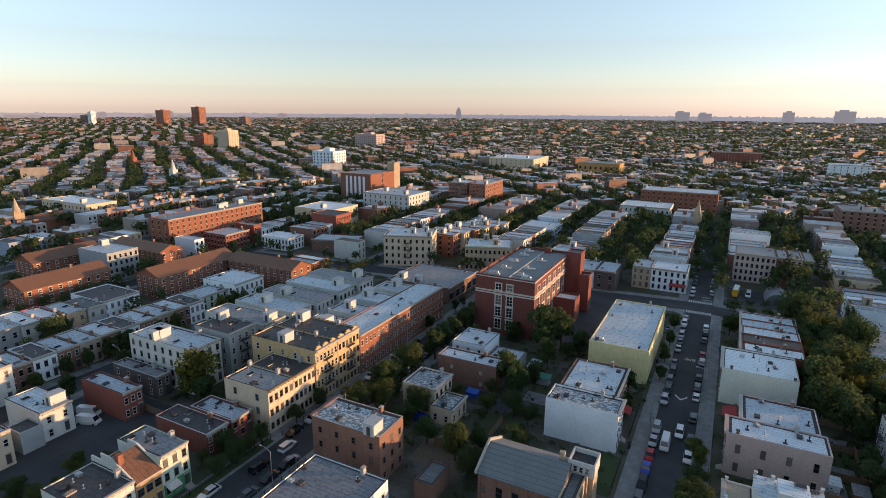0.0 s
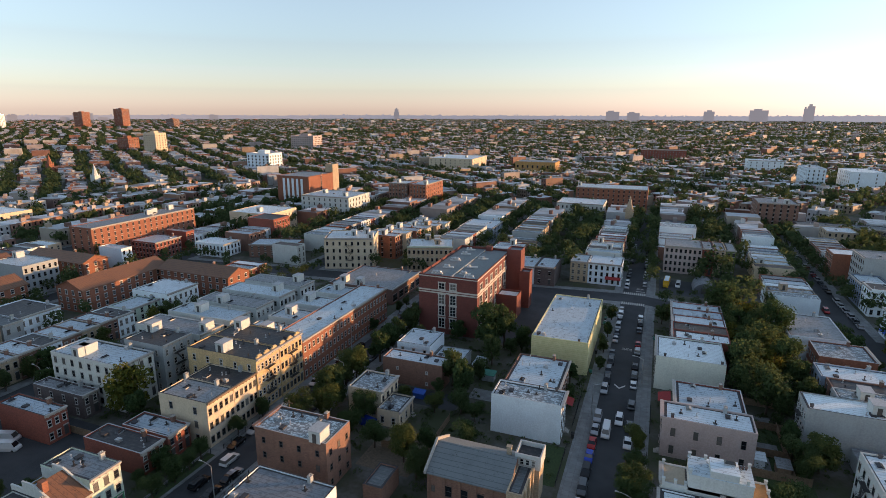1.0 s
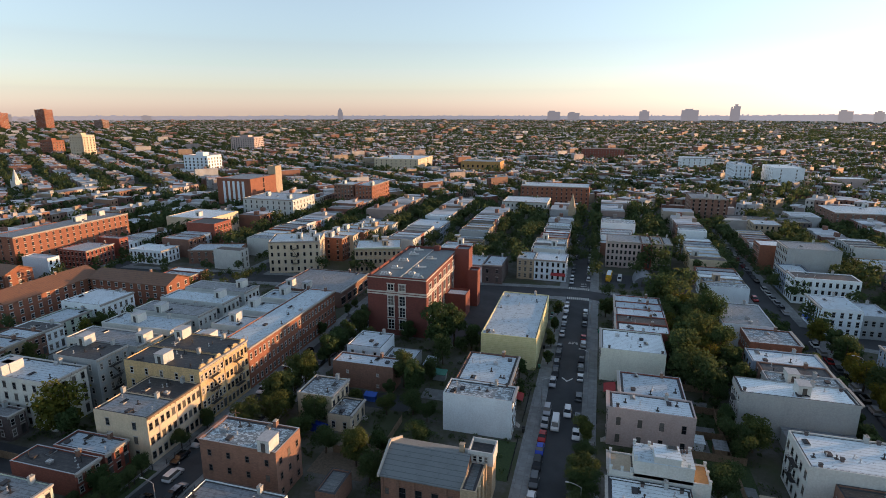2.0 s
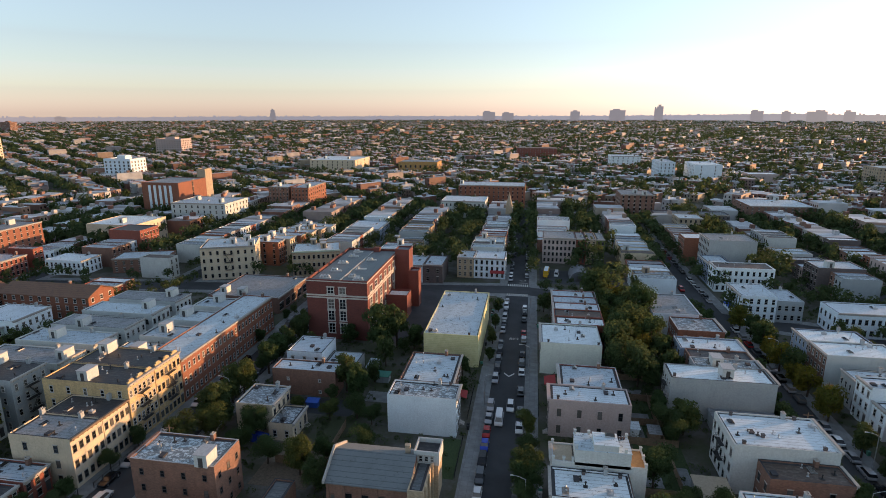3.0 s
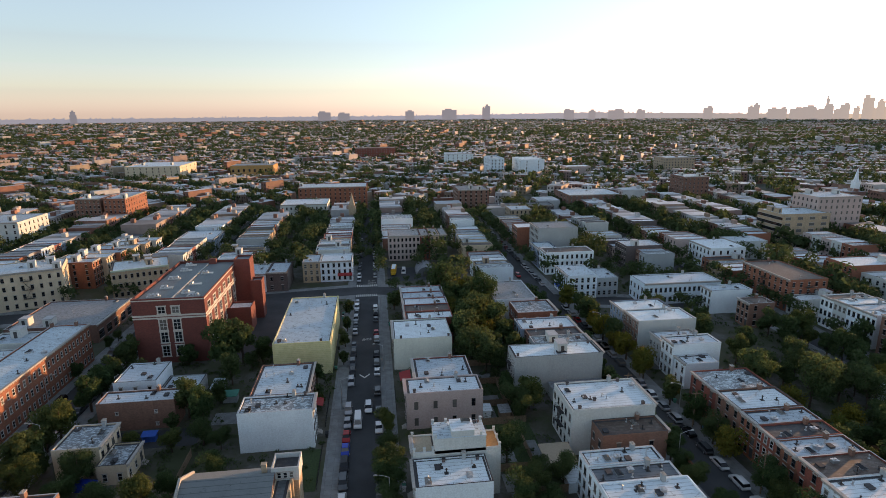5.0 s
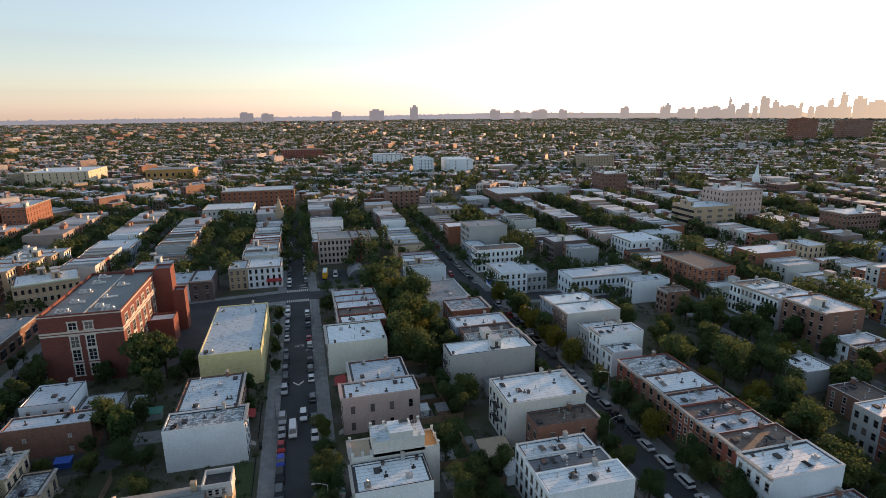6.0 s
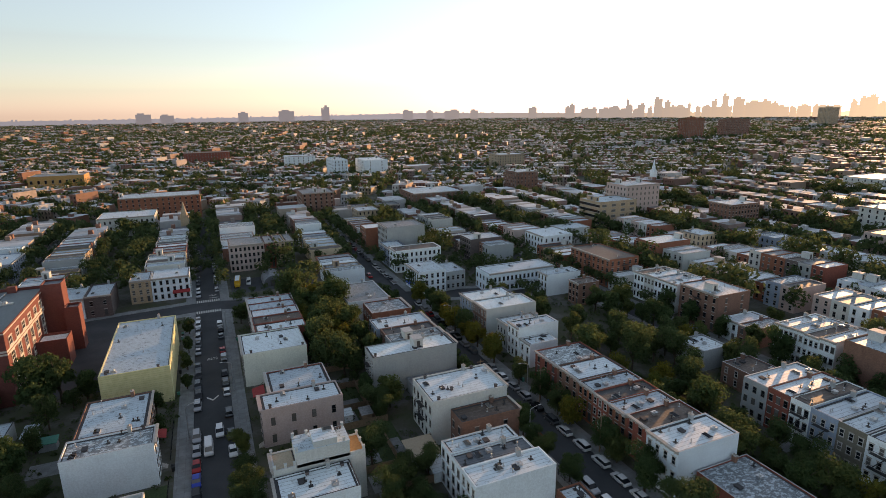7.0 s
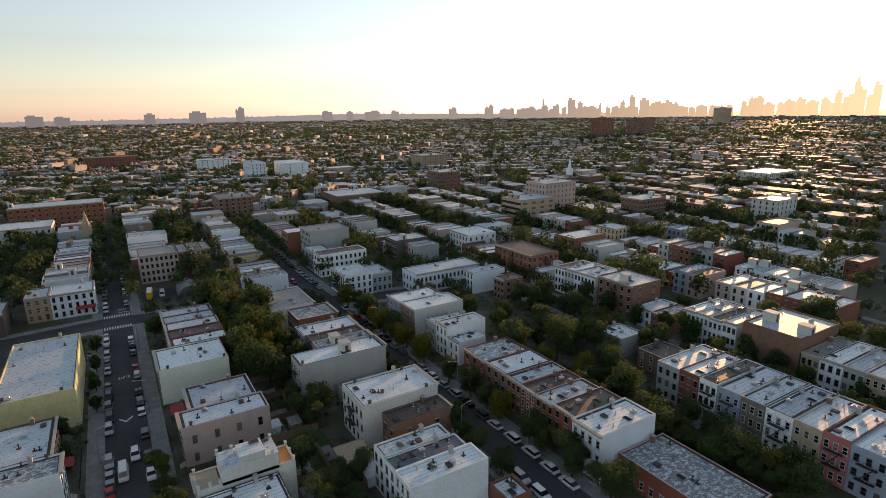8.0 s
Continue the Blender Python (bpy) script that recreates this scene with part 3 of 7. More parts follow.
def loft(b, rings, m):
    """Skins a run of equal rings and closes both ends."""
    n = len(rings[0])
    pts = [p for r in rings for p in r]
    f = []
    for k in range(len(rings) - 1):
        for i in range(n):
            j = (i + 1) % n
            f.append((k * n + i, k * n + j, (k + 1) * n + j, (k + 1) * n + i))
    f += [tuple(range(n - 1, -1, -1)), tuple((len(rings) - 1) * n + i for i in range(n))]
    b.solid(pts, f, m)


def wheel_mesh():
    def make():
        b = Build()
        b.tube((-0.11, 0, 0), (0.11, 0, 0), 0.33, 0.33, 14, 0)
        b.tube((-0.125, 0, 0), (0.125, 0, 0), 0.2, 0.2, 10, 1)
        return b.mesh("wheel", [RUBBER, METAL])
    return cached("wheel", make)


def car(paint, kind="sedan"):
    """A parked car that faces +Y, at the origin of its thing."""
    mat = CAR_PAINT[paint]
    L, W, zh, top, c0, c1, t0, t1 = {"sedan": (4.7, 1.8, 0.92, 1.42, -1.95, 1.2, -1.15, 0.45), "suv": (4.7, 1.88, 1.02, 1.68, -2.2, 1.25, -2.0, 0.55), "van": (5.6, 2.0, 1.2, 2.3, -2.7, 2.35, -2.65, 1.6)}[kind]
    ob = thing("van" if kind == "van" else "car", pose(0, 0, 0), CAR_LABEL[paint].replace("car", "van") if kind == "van" else CAR_LABEL[paint], "van" if kind == "van" else "car", "parked cars")
    b = Build()
    prof = [(-L / 2, 0.45, 0.72), (-L / 2 + 0.12, 0.3, zh - 0.06), (-L / 2 + 0.7, 0.22, zh), (c1, 0.22, zh), (L / 2 - 0.5, 0.24, zh - 0.1), (L / 2 - 0.08, 0.3, zh - 0.24), (L / 2, 0.42, 0.62)]
    rings = []
    for y, z0, z1 in prof:
        k = 0.86 if abs(y) > L / 2 - 0.05 else 0.97 if abs(y) > L / 2 - 0.2 else 1.0
        a = W / 2 * k
        rings.append([(-a, y, z0 + 0.06), (-a * 0.95, y, z0), (a * 0.95, y, z0), (a, y, z0 + 0.06), (a, y, z1 - 0.12), (a * 0.93, y, z1), (-a * 0.93, y, z1), (-a, y, z1 - 0.12)])
    loft(b, rings, 0)
    part("body", b.mesh("body", mat), ob)
    g = Build()
    a, t = W / 2 * 0.92, W / 2 * 0.72
    p = [(-a, c0, zh - 0.02), (a, c0, zh - 0.02), (a, c1, zh - 0.02), (-a, c1, zh - 0.02), (-t, t0, top - 0.05), (t, t0, top - 0.05), (t, t1, top - 0.05), (-t, t1, top - 0.05)]
    g.solid(p, [(0, 1, 5, 4), (1, 2, 6, 5), (2, 3, 7, 6), (3, 0, 4, 7)])
    part("cabin", g.mesh("cabin", GLASS if kind != "van" else mat), ob)
    r = Build()
    r.box(-t - 0.03, t + 0.03, t0 - 0.05, t1 + 0.05, top - 0.052, top)
    part("roof", r.mesh("roof", mat), ob)
    if kind == "van":
        ws = Build()
        ws.solid([(-a * 0.9, c1 - 0.02, zh + 0.05), (a * 0.9, c1 - 0.02, zh + 0.05), (t * 0.95, t1 + 0.14, top - 0.2), (-t * 0.95, t1 + 0.14, top - 0.2)], [(0, 1, 2, 3)])
        part("windscreen", ws.mesh("windscreen", GLASS), ob)
    for x in (-W / 2 + 0.06, W / 2 - 0.06):
        for y in (-L / 2 + 0.9, L / 2 - 0.95):
            part("wheel", wheel_mesh(), ob, pose(x, y, 0.33))
    return ob


FLEET = {}


def far_car(paint, kind):
    """A parked car further off: body with its wheels, and cabin."""
    near_car = car(paint, kind)
    b = Build()
    for o in [o for o in near_car.children if o.name.startswith("wheel")]:
        c = o.matrix_basis.translation
        b.tube((c.x - 0.11, c.y, c.z), (c.x + 0.11, c.y, c.z), 0.33, 0.33, 8)
        bpy.data.objects.remove(o)
    part("wheel_set", b.mesh("wheel_set", RUBBER), near_car)
    return near_car


def park(x, y, paint, kind="sedan", yaw=0.0, label=""):
    m = pose(x, y, 0.03, 0, 0, yaw)
    far = math.hypot(x - 4.8, y - 2.2) > 140
    if (paint, kind, far) not in FLEET:
        FLEET[paint, kind, far] = ob = far_car(paint, kind) if far else car(paint, kind)
        ob.matrix_basis = m
    else:
        ob = copy_thing(FLEET[paint, kind, far], m)
    if label:
        ob["label"] = label
    return ob


# ---- ground, streets ----
STREETS = [-437.0, -365.0, -293.0, -221.0, -148.0, -75.5, 0.1, 72.5, 148.0, 222.0, 295.0, 368.0, 441.0, 514.0, 587.0]
ROAD, ROW = 4.6, 8.0      # half widths: kerb to kerb, and building line to building line


def cross_y(x):
    """The bent cross street's centre line."""
    return 229.5 + (0.12 * x if x < 0 else -0.29 * x)


def sheet(name, pts, mat, label, kind="structure", category="ground"):
    b = Build()
    b.face(pts)
    return tagged(new(name, b.mesh(name, mat)), label, category, "", kind)


sheet("ground", [(-5200, -400, 0), (5200, -400, 0), (5200, 5200, 0), (-5200, 5200, 0)], YARD, "earth and worn grass of the yards and lots")
for i, sx in enumerate(STREETS):
    sheet("road", [(sx - ROAD, -200, 0.02), (sx + ROAD, -200, 0.02), (sx + ROAD, 425, 0.02), (sx - ROAD, 425, 0.02)], ASPHALT, "straight dark asphalt street between parked cars", category="road")
for xa, xb in ((-460, 0.0), (0.0, 143.4)):
    sheet("road", [(xa, cross_y(xa) - 5.5, 0.026), (xb, cross_y(xb) - 5.5, 0.026), (xb, cross_y(xb) + 5.5, 0.026), (xa, cross_y(xa) + 5.5, 0.026)], ASPHALT, "asphalt cross street with parked cars", category="road")
CROSS = [430.0]
for cy in CROSS:
    sheet("road", [(-460, cy - 5, 0.026), (600, cy - 5, 0.026), (600, cy + 5, 0.026), (-460, cy + 5, 0.026)], ASPHALT, "asphalt cross street between the blocks", category="road")


def slab(x0, x1, ya0, ya1, yb0, yb1, name, mat, z, label):
    """A pavement or yard slab with kerb sides; its near edge runs ya0-ya1 and its far edge yb0-yb1."""
    b = Build()
    p = [(x0, ya0, -0.1), (x1, ya1, -0.1), (x1, yb1, -0.1), (x0, yb0, -0.1), (x0, ya0, z), (x1, ya1, z), (x1, yb1, z), (x0, yb0, z)]
    b.solid(p, [(4, 5, 6, 7), (0, 1, 5, 4), (1, 2, 6, 5), (2, 3, 7, 6), (3, 0, 4, 7)])
    return tagged(new(name, b.mesh(name, mat)), label, name, "", "structure")


BLOCKS, EDGES = [], []
for a, c in zip(STREETS[:-1], STREETS[1:]):
    x0, x1 = a + ROAD, c - ROAD
    rows = [(lambda x: -200.0, lambda x: cross_y(x) - 5.5), (lambda x: cross_y(x) + 5.5, lambda x: CROSS[0] - 5)]
    if a > 147:          # past the crossing street's end
        rows = [(lambda x: -200.0, lambda x: CROSS[0] - 5)]
    for near_edge, far_edge in rows:
        slab(x0, x1, near_edge(x0), near_edge(x1), far_edge(x0), far_edge(x1), "pavement", CONCRETE, 0.16, "grey concrete pavement slabs with a raised kerb")
        i0, i1 = x0 + 3.6, x1 - 3.6
        slab(i0, i1, near_edge(i0) + 3.6, near_edge(i1) + 3.6, far_edge(i0) - 3.6, far_edge(i1) - 3.6, "yard", YARD, 0.18, "backyards of earth, weeds and worn concrete")
        BLOCKS.append((a + ROW, c - ROW, max(near_edge(x0), near_edge(x1)) + 3.5, min(far_edge(x0), far_edge(x1)) - 3.5))
        EDGES.append([(near_edge(x) + 3.5, far_edge(x) - 3.5) for x in (x0, x0 + 20, x1 - 20, x1)])


def marking(name, x, y, w, d, label):
    b = Build()
    b.box(x - w / 2, x + w / 2, y - d / 2, y + d / 2, 0.0262, 0.031)
    return tagged(new(name, b.mesh(name, LINE)), label, "road marking", "crossing stripes", "")


for y in (222.6, 235.9):
    for k in range(11):
        marking("crosswalk_stripe", -4.0 + 0.82 * k, y, 0.42, 3.0, "worn white stripe of a pedestrian crossing")
marking("stop_line", 2.4, 239.6, 3.6, 0.5, "white stop line painted across the lane")


def road_text(words, x, y, size, label):
    cu = bpy.data.curves.new("road_lettering", "FONT")
    cu.body, cu.size, cu.align_x, cu.align_y = words, size, "CENTER", "CENTER"
    cu.space_character = 1.1
    ob = new("road_lettering", cu)
    ob.matrix_basis = pose(x, y, 0.034, 0, 0, 180) @ Matrix.Diagonal((0.44, 1.0, 1.0, 1.0))
    cu.materials.append(LINE)
    return tagged(ob, label, "road marking")


road_text("BUMP", 0.5, 176.5, 2.6, "white word BUMP painted on the asphalt")
road_text("STOP", 2.0, 243.4, 2.6, "white word STOP painted on the asphalt")
b = Build()
for s in (-1, 1):
    b.solid([(0.1, 148.4, 0.034), (0.1, 149.2, 0.034), (0.1 + s * 1.5, 151.2, 0.034), (0.1 + s * 1.5, 150.4, 0.034)], [(0, 1, 2, 3)])
tagged(new("chevron_marking", b.mesh("chevron_marking", LINE)), "white chevron painted on the speed hump", "road marking")

# ---- the near buildings ----


# block between the two streets on the west side, facing east onto its street
W_ROW = "houses along the western street"
house(-97.7, -83.5, 85.7, 94.1, 11.1, "cream", "grey", "es", 3, cols={"e": 5, "s": 2}, label="cream three-storey corner house with grey roof and brown cornice", cornice=WOOD, group=W_ROW, chim=2, frame_mat=FRAME_D)
house(-97.6, -83.4, 94.1, 102.0, 11.1, "cream", "tar", "e", 3, cols={"e": 5}, label="cream three-storey house with black tar roof and brown cornice", cornice=WOOD, group=W_ROW, clutter=3, frame_mat=FRAME_D)
ornate_a = house(-105.0, -83.0, 101.8, 110.7, 14.5, "buff", "tar", "es", 4, cols={"e": 6, "s": 5}, label="ornate buff brick apartment house with iron fire escape", group=W_ROW, escape="e", clutter=3, bulk=1)
ornate_b = house(-104.9, -82.9, 110.8, 120.4, 14.5, "buff", "tar", "e", 4, cols={"e": 6}, label="ornate buff brick apartment house with stepped parapet", group=W_ROW, escape="e", clutter=3, bulk=1)
house(-93.5, -82.9, 120.6, 172.0, 11.9, "brick", "silver", "e", 3, cols={"e": 24}, label="long orange brick apartment row with silver roof", group=W_ROW, clutter=4, bulk=0, door=False, chim=2)
for k in range(4):
    y = 121.0 + 12.8 * k
    house(-105.0, -93.6, y, y + 9.0, 11.7, "offwhite", "silver", "s", 3, cols={"s": 5}, label="off-white rear wing beside a light court", name="apartment_wing", group="rear wings", clutter=2, bulk=1, near=False, chim=0)
house(-116.0, -87.7, 185.7, 213.3, 6.3, "brown", "grey", "e", 1, cols={"e": 5}, ww=3.4, wh=2.8, label="low brick garage with white roller doors", name="garage", group="", door=False, bulk=2)
house(-139.4, -114.5, 89.6, 99.6, 12.6, "offwhite", "silver", "es", 4, cols={"e": 4, "s": 8}, label="weathered white four-storey apartment house", clutter=3, bulk=2)
house(-126.4, -112.5, 100.8, 110.6, 13.7, "grey", "tar", "es", 4, cols={"e": 4, "s": 3}, label="grey four-storey apartment house with fire escape", escape="e", bulk=1)
for k in range(5):
    y = 114.0 + 12.0 * k
    house(-138.0, -113.0, y, y + 9.0, 11.6, "offwhite", "silver" if k % 2 else "grey", "es", 3, cols={"e": 4, "s": 7}, label="off-white apartment house with a silver roof beside a light court", bulk=1, near=False)
house(-134.7, -118.3, 73.1, 78.2, 7.4, "red", "silver", "e", 2, cols={"e": 3}, label="red-painted two-storey brick house with silver roof")
house(-138.9, -121.0, 83.7, 88.0, 6.3, "dark", "grey", "es", 2, cols={"e": 2, "s": 4}, label="dark brick two-storey house with patched roof")
house(-140.5, -125.9, 58.8, 65.9, 7.4, "offwhite", "silver", "e", 2, cols={"e": 2}, label="white stucco workshop with flat roof", bulk=1)
house(-130.7, -125.0, 54.2, 58.8, 5.3, "grey", "tar", "", 1, label="grey block annex with open terrace roof", name="annex", group="", clutter=0, chim=0)
house(-137.4, -123.3, 42.6, 52.1, 8.4, "cream", "silver", "es", 2, cols={"e": 4, "s": 5}, label="cream two-storey house with rear stairs")
house(-168.0, -152.6, 55.0, 66.5, 10.2, "offwhite", "silver", "es", 3, cols={"e": 4, "s": 4}, label="off-white house with arched brown-headed windows")
house(-101.7, -88.2, 78.8, 84.8, 5.9, "red", "silver", "e", 2, cols={"e": 3}, label="low red brick house with silver roof", group=W_ROW)
house(-105.7, -89.0, 72.6, 78.6, 5.5, "red", "tar", "e", 2, cols={"e": 3}, label="low red brick house with black tar roof", group=W_ROW, clutter=3)
mint = house(-97.7, -84.8, 59.0, 65.2, 9.8, "mint", "grey", "es", 3, cols={"e": 3, "s": 0}, label="pale house with green ground floor and grey roof", group=W_ROW)
pitched = house(-97.4, -84.7, 53.7, 59.0, 7.4, "ochre", "silver", "e", 2, cols={"e": 3}, label="ochre brick house with a brown roof sloping to the street", group=W_ROW, clutter=1, ww=1.3)
b = Build()
b.solid([(-0.2, -2.6, 10.2), (6.7, -2.6, 7.35), (6.7, 2.6, 7.35), (-0.2, 2.6, 10.2), (-0.2, -2.6, 10.45), (6.9, -2.6, 7.55), (6.9, 2.6, 7.55), (-0.2, 2.6, 10.45)],
        [(3, 2, 1, 0), (4, 5, 6, 7), (0, 1, 5, 4), (1, 2, 6, 5), (2, 3, 7, 6), (3, 0, 4, 7)])
part("pitched_roof", b.mesh("pitched_roof", ROOF["rust"]), pitched, None, "brown shingled roof slope")
for v in (-2.62, 2.62):
    b = Build()
    pts = [(-6.3, 7.4), (6.3, 7.4), (6.3, 7.9), (-0.2, 10.9), (-3.0, 10.9), (-3.0, 9.4), (-6.3, 9.4)]
    n = len(pts)
    b.solid([(x, v - 0.16, z) for x, z in pts] + [(x, v + 0.16, z) for x, z in pts], [tuple(range(n)), tuple(range(2 * n - 1, n - 1, -1))] + [(i, n + i, n + (i + 1) % n, (i + 1) % n) for i in range(n)])
    part("gable_parapet", b.mesh("gable_parapet", WALL["offwhite"]), pitched, None, "white stepped gable parapet")
b = Build()
b.box(-0.6, 0.6, -0.5, 0.5, 7.0, 11.6)
part("chimney", b.mesh("chimney", WALL["brick"]), pitched, pose(1.4, -2.0, 0))
b = Build()
b.box(-2.95, 2.95, -0.014, -0.002, 0.0, 3.35)
part("painted_ground_floor", b.mesh("painted_ground_floor", WALL["green"]), mint, Matrix.Translation((6.42, 0, 0)) @ pose(0, 0, 0, 0, 0, 90), "bright green painted ground floor")
b = Build()
b.solid([(-1.3, 0, 0), (1.3, 0, 0), (1.3, -1.5, -0.6), (-1.3, -1.5, -0.6), (1.3, -1.5, -0.9), (-1.3, -1.5, -0.9), (-1.3, 0, -0.06), (1.3, 0, -0.06)], [(0, 1, 2, 3), (3, 2, 4, 5), (6, 5, 4, 7)])
part("door_canopy", b.mesh("door_canopy", FRAME_W), mint, Matrix.Translation((6.45, -1.4, 3.3)) @ pose(0, 0, 0, 0, 0, 90), "white canopy over the door")
house(-96.9, -84.7, 44.3, 53.6, 8.4, "offwhite", "tar", "e", 2, cols={"e": 4}, label="white house with dark flat roof", group=W_ROW, clutter=3)
house(-67.8, -50.6, 82.4, 91.4, 11.0, "brown", "patchy", "swe", 3, front="w", cols={"s": 4, "w": 4, "e": 3}, label="brown brick corner house with white patched roof", clutter=3, bulk=1, frame_mat=FRAME_D, trim=WALL["brown"], ww=0.85, wh=1.4)
house(-61.1, -44.1, 58.0, 75.5, 8.4, "white", "grey", "en", 2, front="w", cols={"e": 5}, label="wide white house with grey flat roof", clutter=3)
house(-42.9, -38.7, 82.5, 89.9, 4.2, "brown", "slate", "", 1, label="small brick shed with a slate roof", name="shed", group="", clutter=0, chim=0)
house(-62.5, -53.3, 110.4, 120.0, 7.4, "cream", "patchy", "es", 2, cols={"e": 4, "s": 2}, label="cream two-storey house with patched white roof and low annex", group="")
house(-53.3, -47.4, 108.0, 116.4, 4.5, "cream", "patchy", "es", 1, cols={"e": 3, "s": 2}, label="cream single-storey annex with patched roof", name="annex", group="", chim=0)
house(-62.3, -44.6, 128.9, 135.0, 7.4, "brown", "white", "s", 2, cols={"s": 2}, ww=0.7, wh=0.7, label="plain brown rendered building with white roof", group="", clutter=1)
house(-63.1, -52.5, 139.7, 151.2, 7.4, "white", "white", "s", 2, cols={"s": 3}, label="white two-storey house with a low roof", group="")
house(-52.4, -42.8, 138.0, 148.8, 4.2, "grey", "silver", "", 1, label="low grey annex with silver roof", name="annex", group="", clutter=1, chim=0)

# west side of the main street, facing east
house(-27.0, -10.6, 115.6, 123.2, 9.8, "white", "patchy", "e", 3, cols={"e": 3}, label="white rendered house with blank side wall and streaked roof", clutter=2)
house(-26.0, -12.5, 123.2, 139.9, 9.8, "brown", "silver", "e", 3, cols={"e": 6}, label="brick house with white streaked roof", clutter=3)
house(-25.6, -9.2, 152.5, 193.2, 10.1, "siding", "silver", "", 2, label="long warehouse with yellow sided end wall and silver roof", name="warehouse", group="", clutter=4, cornice=False)

# east side of the main street, facing west
E_ROW = "houses along the main street"
house(10.1, 24.2, 86.3, 94.7, 9.5, "white", "white", "w", 3, front="w", label="white rendered house with a pale roof", group=E_ROW, clutter=3)
pale = house(10.3, 27.5, 95.0, 101.1, 10.6, "offwhite", "brown", "w", 3, front="w", label="off-white house with stepped roof terraces and penthouse", group=E_ROW, clutter=0, chim=0)
house(10.5, 28.9, 120.0, 127.9, 9.4, "pink", "white", "ws", 2, front="w", cols={"w": 3, "s": 4}, label="pinkish rendered house with four dark side windows", group=E_ROW, frame_mat=FRAME_D, trim=WALL["pink"], wh=2.0)
house(13.2, 27.9, 128.2, 139.8, 9.2, "red", "silver", "w", 3, front="w", cols={"w": 5}, label="red brick house with white roof", group=E_ROW)
house(8.8, 26.0, 152.1, 167.4, 9.7, "ivory", "white", "w", 3, front="w", cols={"w": 6}, label="ivory rendered house with blank side wall and white roof", group=E_ROW, clutter=3)
for k in range(5):
    y = 168.1 + 6.85 * k
    house(13.3, 28.7, y, y + 6.8, 9.5, "red", ("white", "brown", "white", "silver", "silver")[k], "we", 3, front="w", cols={"w": 3, "e": 3}, label="red brick row house with bay front and pale roof", group=E_ROW, near=False)

# the street to the east, west side
S_ROW = "houses along the eastern street"
house(45.5, 64.6, 105.1, 117.7, 11.0, "offwhite", "white", "we", 3, front="e", cols={"w": 5, "e": 5}, escape="w", label="white three-storey house with fire escape and white roof", group=S_ROW, clutter=4)
house(50.0, 64.4, 98.9, 105.1, 8.4, "brown", "brown", "sew", 2, front="e", cols={"s": 2, "e": 3, "w": 2}, label="brown brick house with dark roof", group=S_ROW)
house(42.5, 57.6, 88.3, 93.0, 9.5, "white", "silver", "w", 3, front="e", cols={"w": 2}, label="white row house with pale grey roof", group=S_ROW, clutter=3)
house(42.5, 58.6, 83.5, 88.2, 9.3, "white", "seamed", "w", 3, front="e", cols={"w": 2}, label="white row house with dark seamed metal roof", group=S_ROW, clutter=3)
house(42.5, 59.4, 77.3, 83.4, 9.5, "white", "white", "w", 3, front="e", cols={"w": 3}, label="white row house with a white painted roof", group=S_ROW, clutter=4)
house(59.8, 65.2, 71.5, 77.6, 3.6, "brick", "silver", "e", 1, front="e", cols={"e": 2}, label="low brick front building with silver roof", name="annex", group="", clutter=1, chim=0, cornice=False)
house(39.9, 64.1, 132.5, 140.8, 11.0, "grey", "white", "we", 3, front="e", cols={"w": 4, "e": 4}, escape="w", label="grey rendered house with blank side wall", group=S_ROW, bulk=1)

# the street to the east, east side
house(81.1, 97.1, 69.1, 77.5, 10.9, "white", "white", "w", 3, front="w", cols={"w": 4}, label="bluish white end house with ribbed white roof", group="terrace of the eastern street", clutter=4)
house(85.8, 99.3, 45.3, 68.7, 5.8, "red", "patchy", "w", 1, front="w", label="low brick workshop with worn striped roof", name="workshop", group="", clutter=3, cornice=False)


# ---- further buildings on the east side ----
def row(x0, x1, ys, h, walls, roofs, front, group, near=True, win="", label="", cols=3, **more):
    """A terrace: neighbours along Y that share their building lines."""
    for k in range(len(ys) - 1):
        w, r = walls[k % len(walls)], roofs[k % len(roofs)]
        house(x0, x1, ys[k], ys[k + 1], h + rnd.uniform(-0.25, 0.25), w, r, win or front, front=front, group=group, near=near, cols={"w": cols, "e": cols}, clutter=3 if near else 2, escape=win if win and w in ("white", "blue", "rose") else "",
              label=label or f"{w} terrace house with a {r} flat roof and bracketed cornice", **more)


row(83.5, 98.5, [77.6, 85.8, 92.0, 97.4, 103.0, 112.0, 122.5], 9.2, ["red", "brick", "red", "brick", "brown", "red"], ["brown", "silver", "tar", "silver", "white", "patchy"], "w", "brick terrace of the eastern street")
row(120.4, 139.6, [36.0, 42.4, 47.5, 53.1, 58.9, 64.5, 70.3, 74.9, 80.4, 86.9], 10.3, ["blue", "rose", "tan", "white", "olive", "blue", "white", "red", "grey"], ["white", "white", "white", "silver", "silver", "white", "brown", "white", "white"], "e", "long terrace with painted rear walls", True, "w", door=False)
row(156.4, 176.5, [38.0, 44.0, 50.1, 54.8, 59.6, 65.1, 69.6], 10.3, ["tan", "cream", "tan", "grey", "white", "tan"], ["silver", "brown", "white", "silver", "white", "grey"], "w", "terrace beyond the garden trees", True)
house(156.5, 177.0, 70.0, 86.0, 13.5, "brown", "silver", "w", front="w", label="tall brown brick apartment house with roof huts", group="", bulk=2, clutter=4, cols={"w": 0}, cornice=False)
row(157.8, 176.0, [88.5, 93.0, 97.5, 102.0, 106.4], 11.0, ["white"], ["white", "brown", "silver", "white"], "w", "white terrace catching the low sun", True)
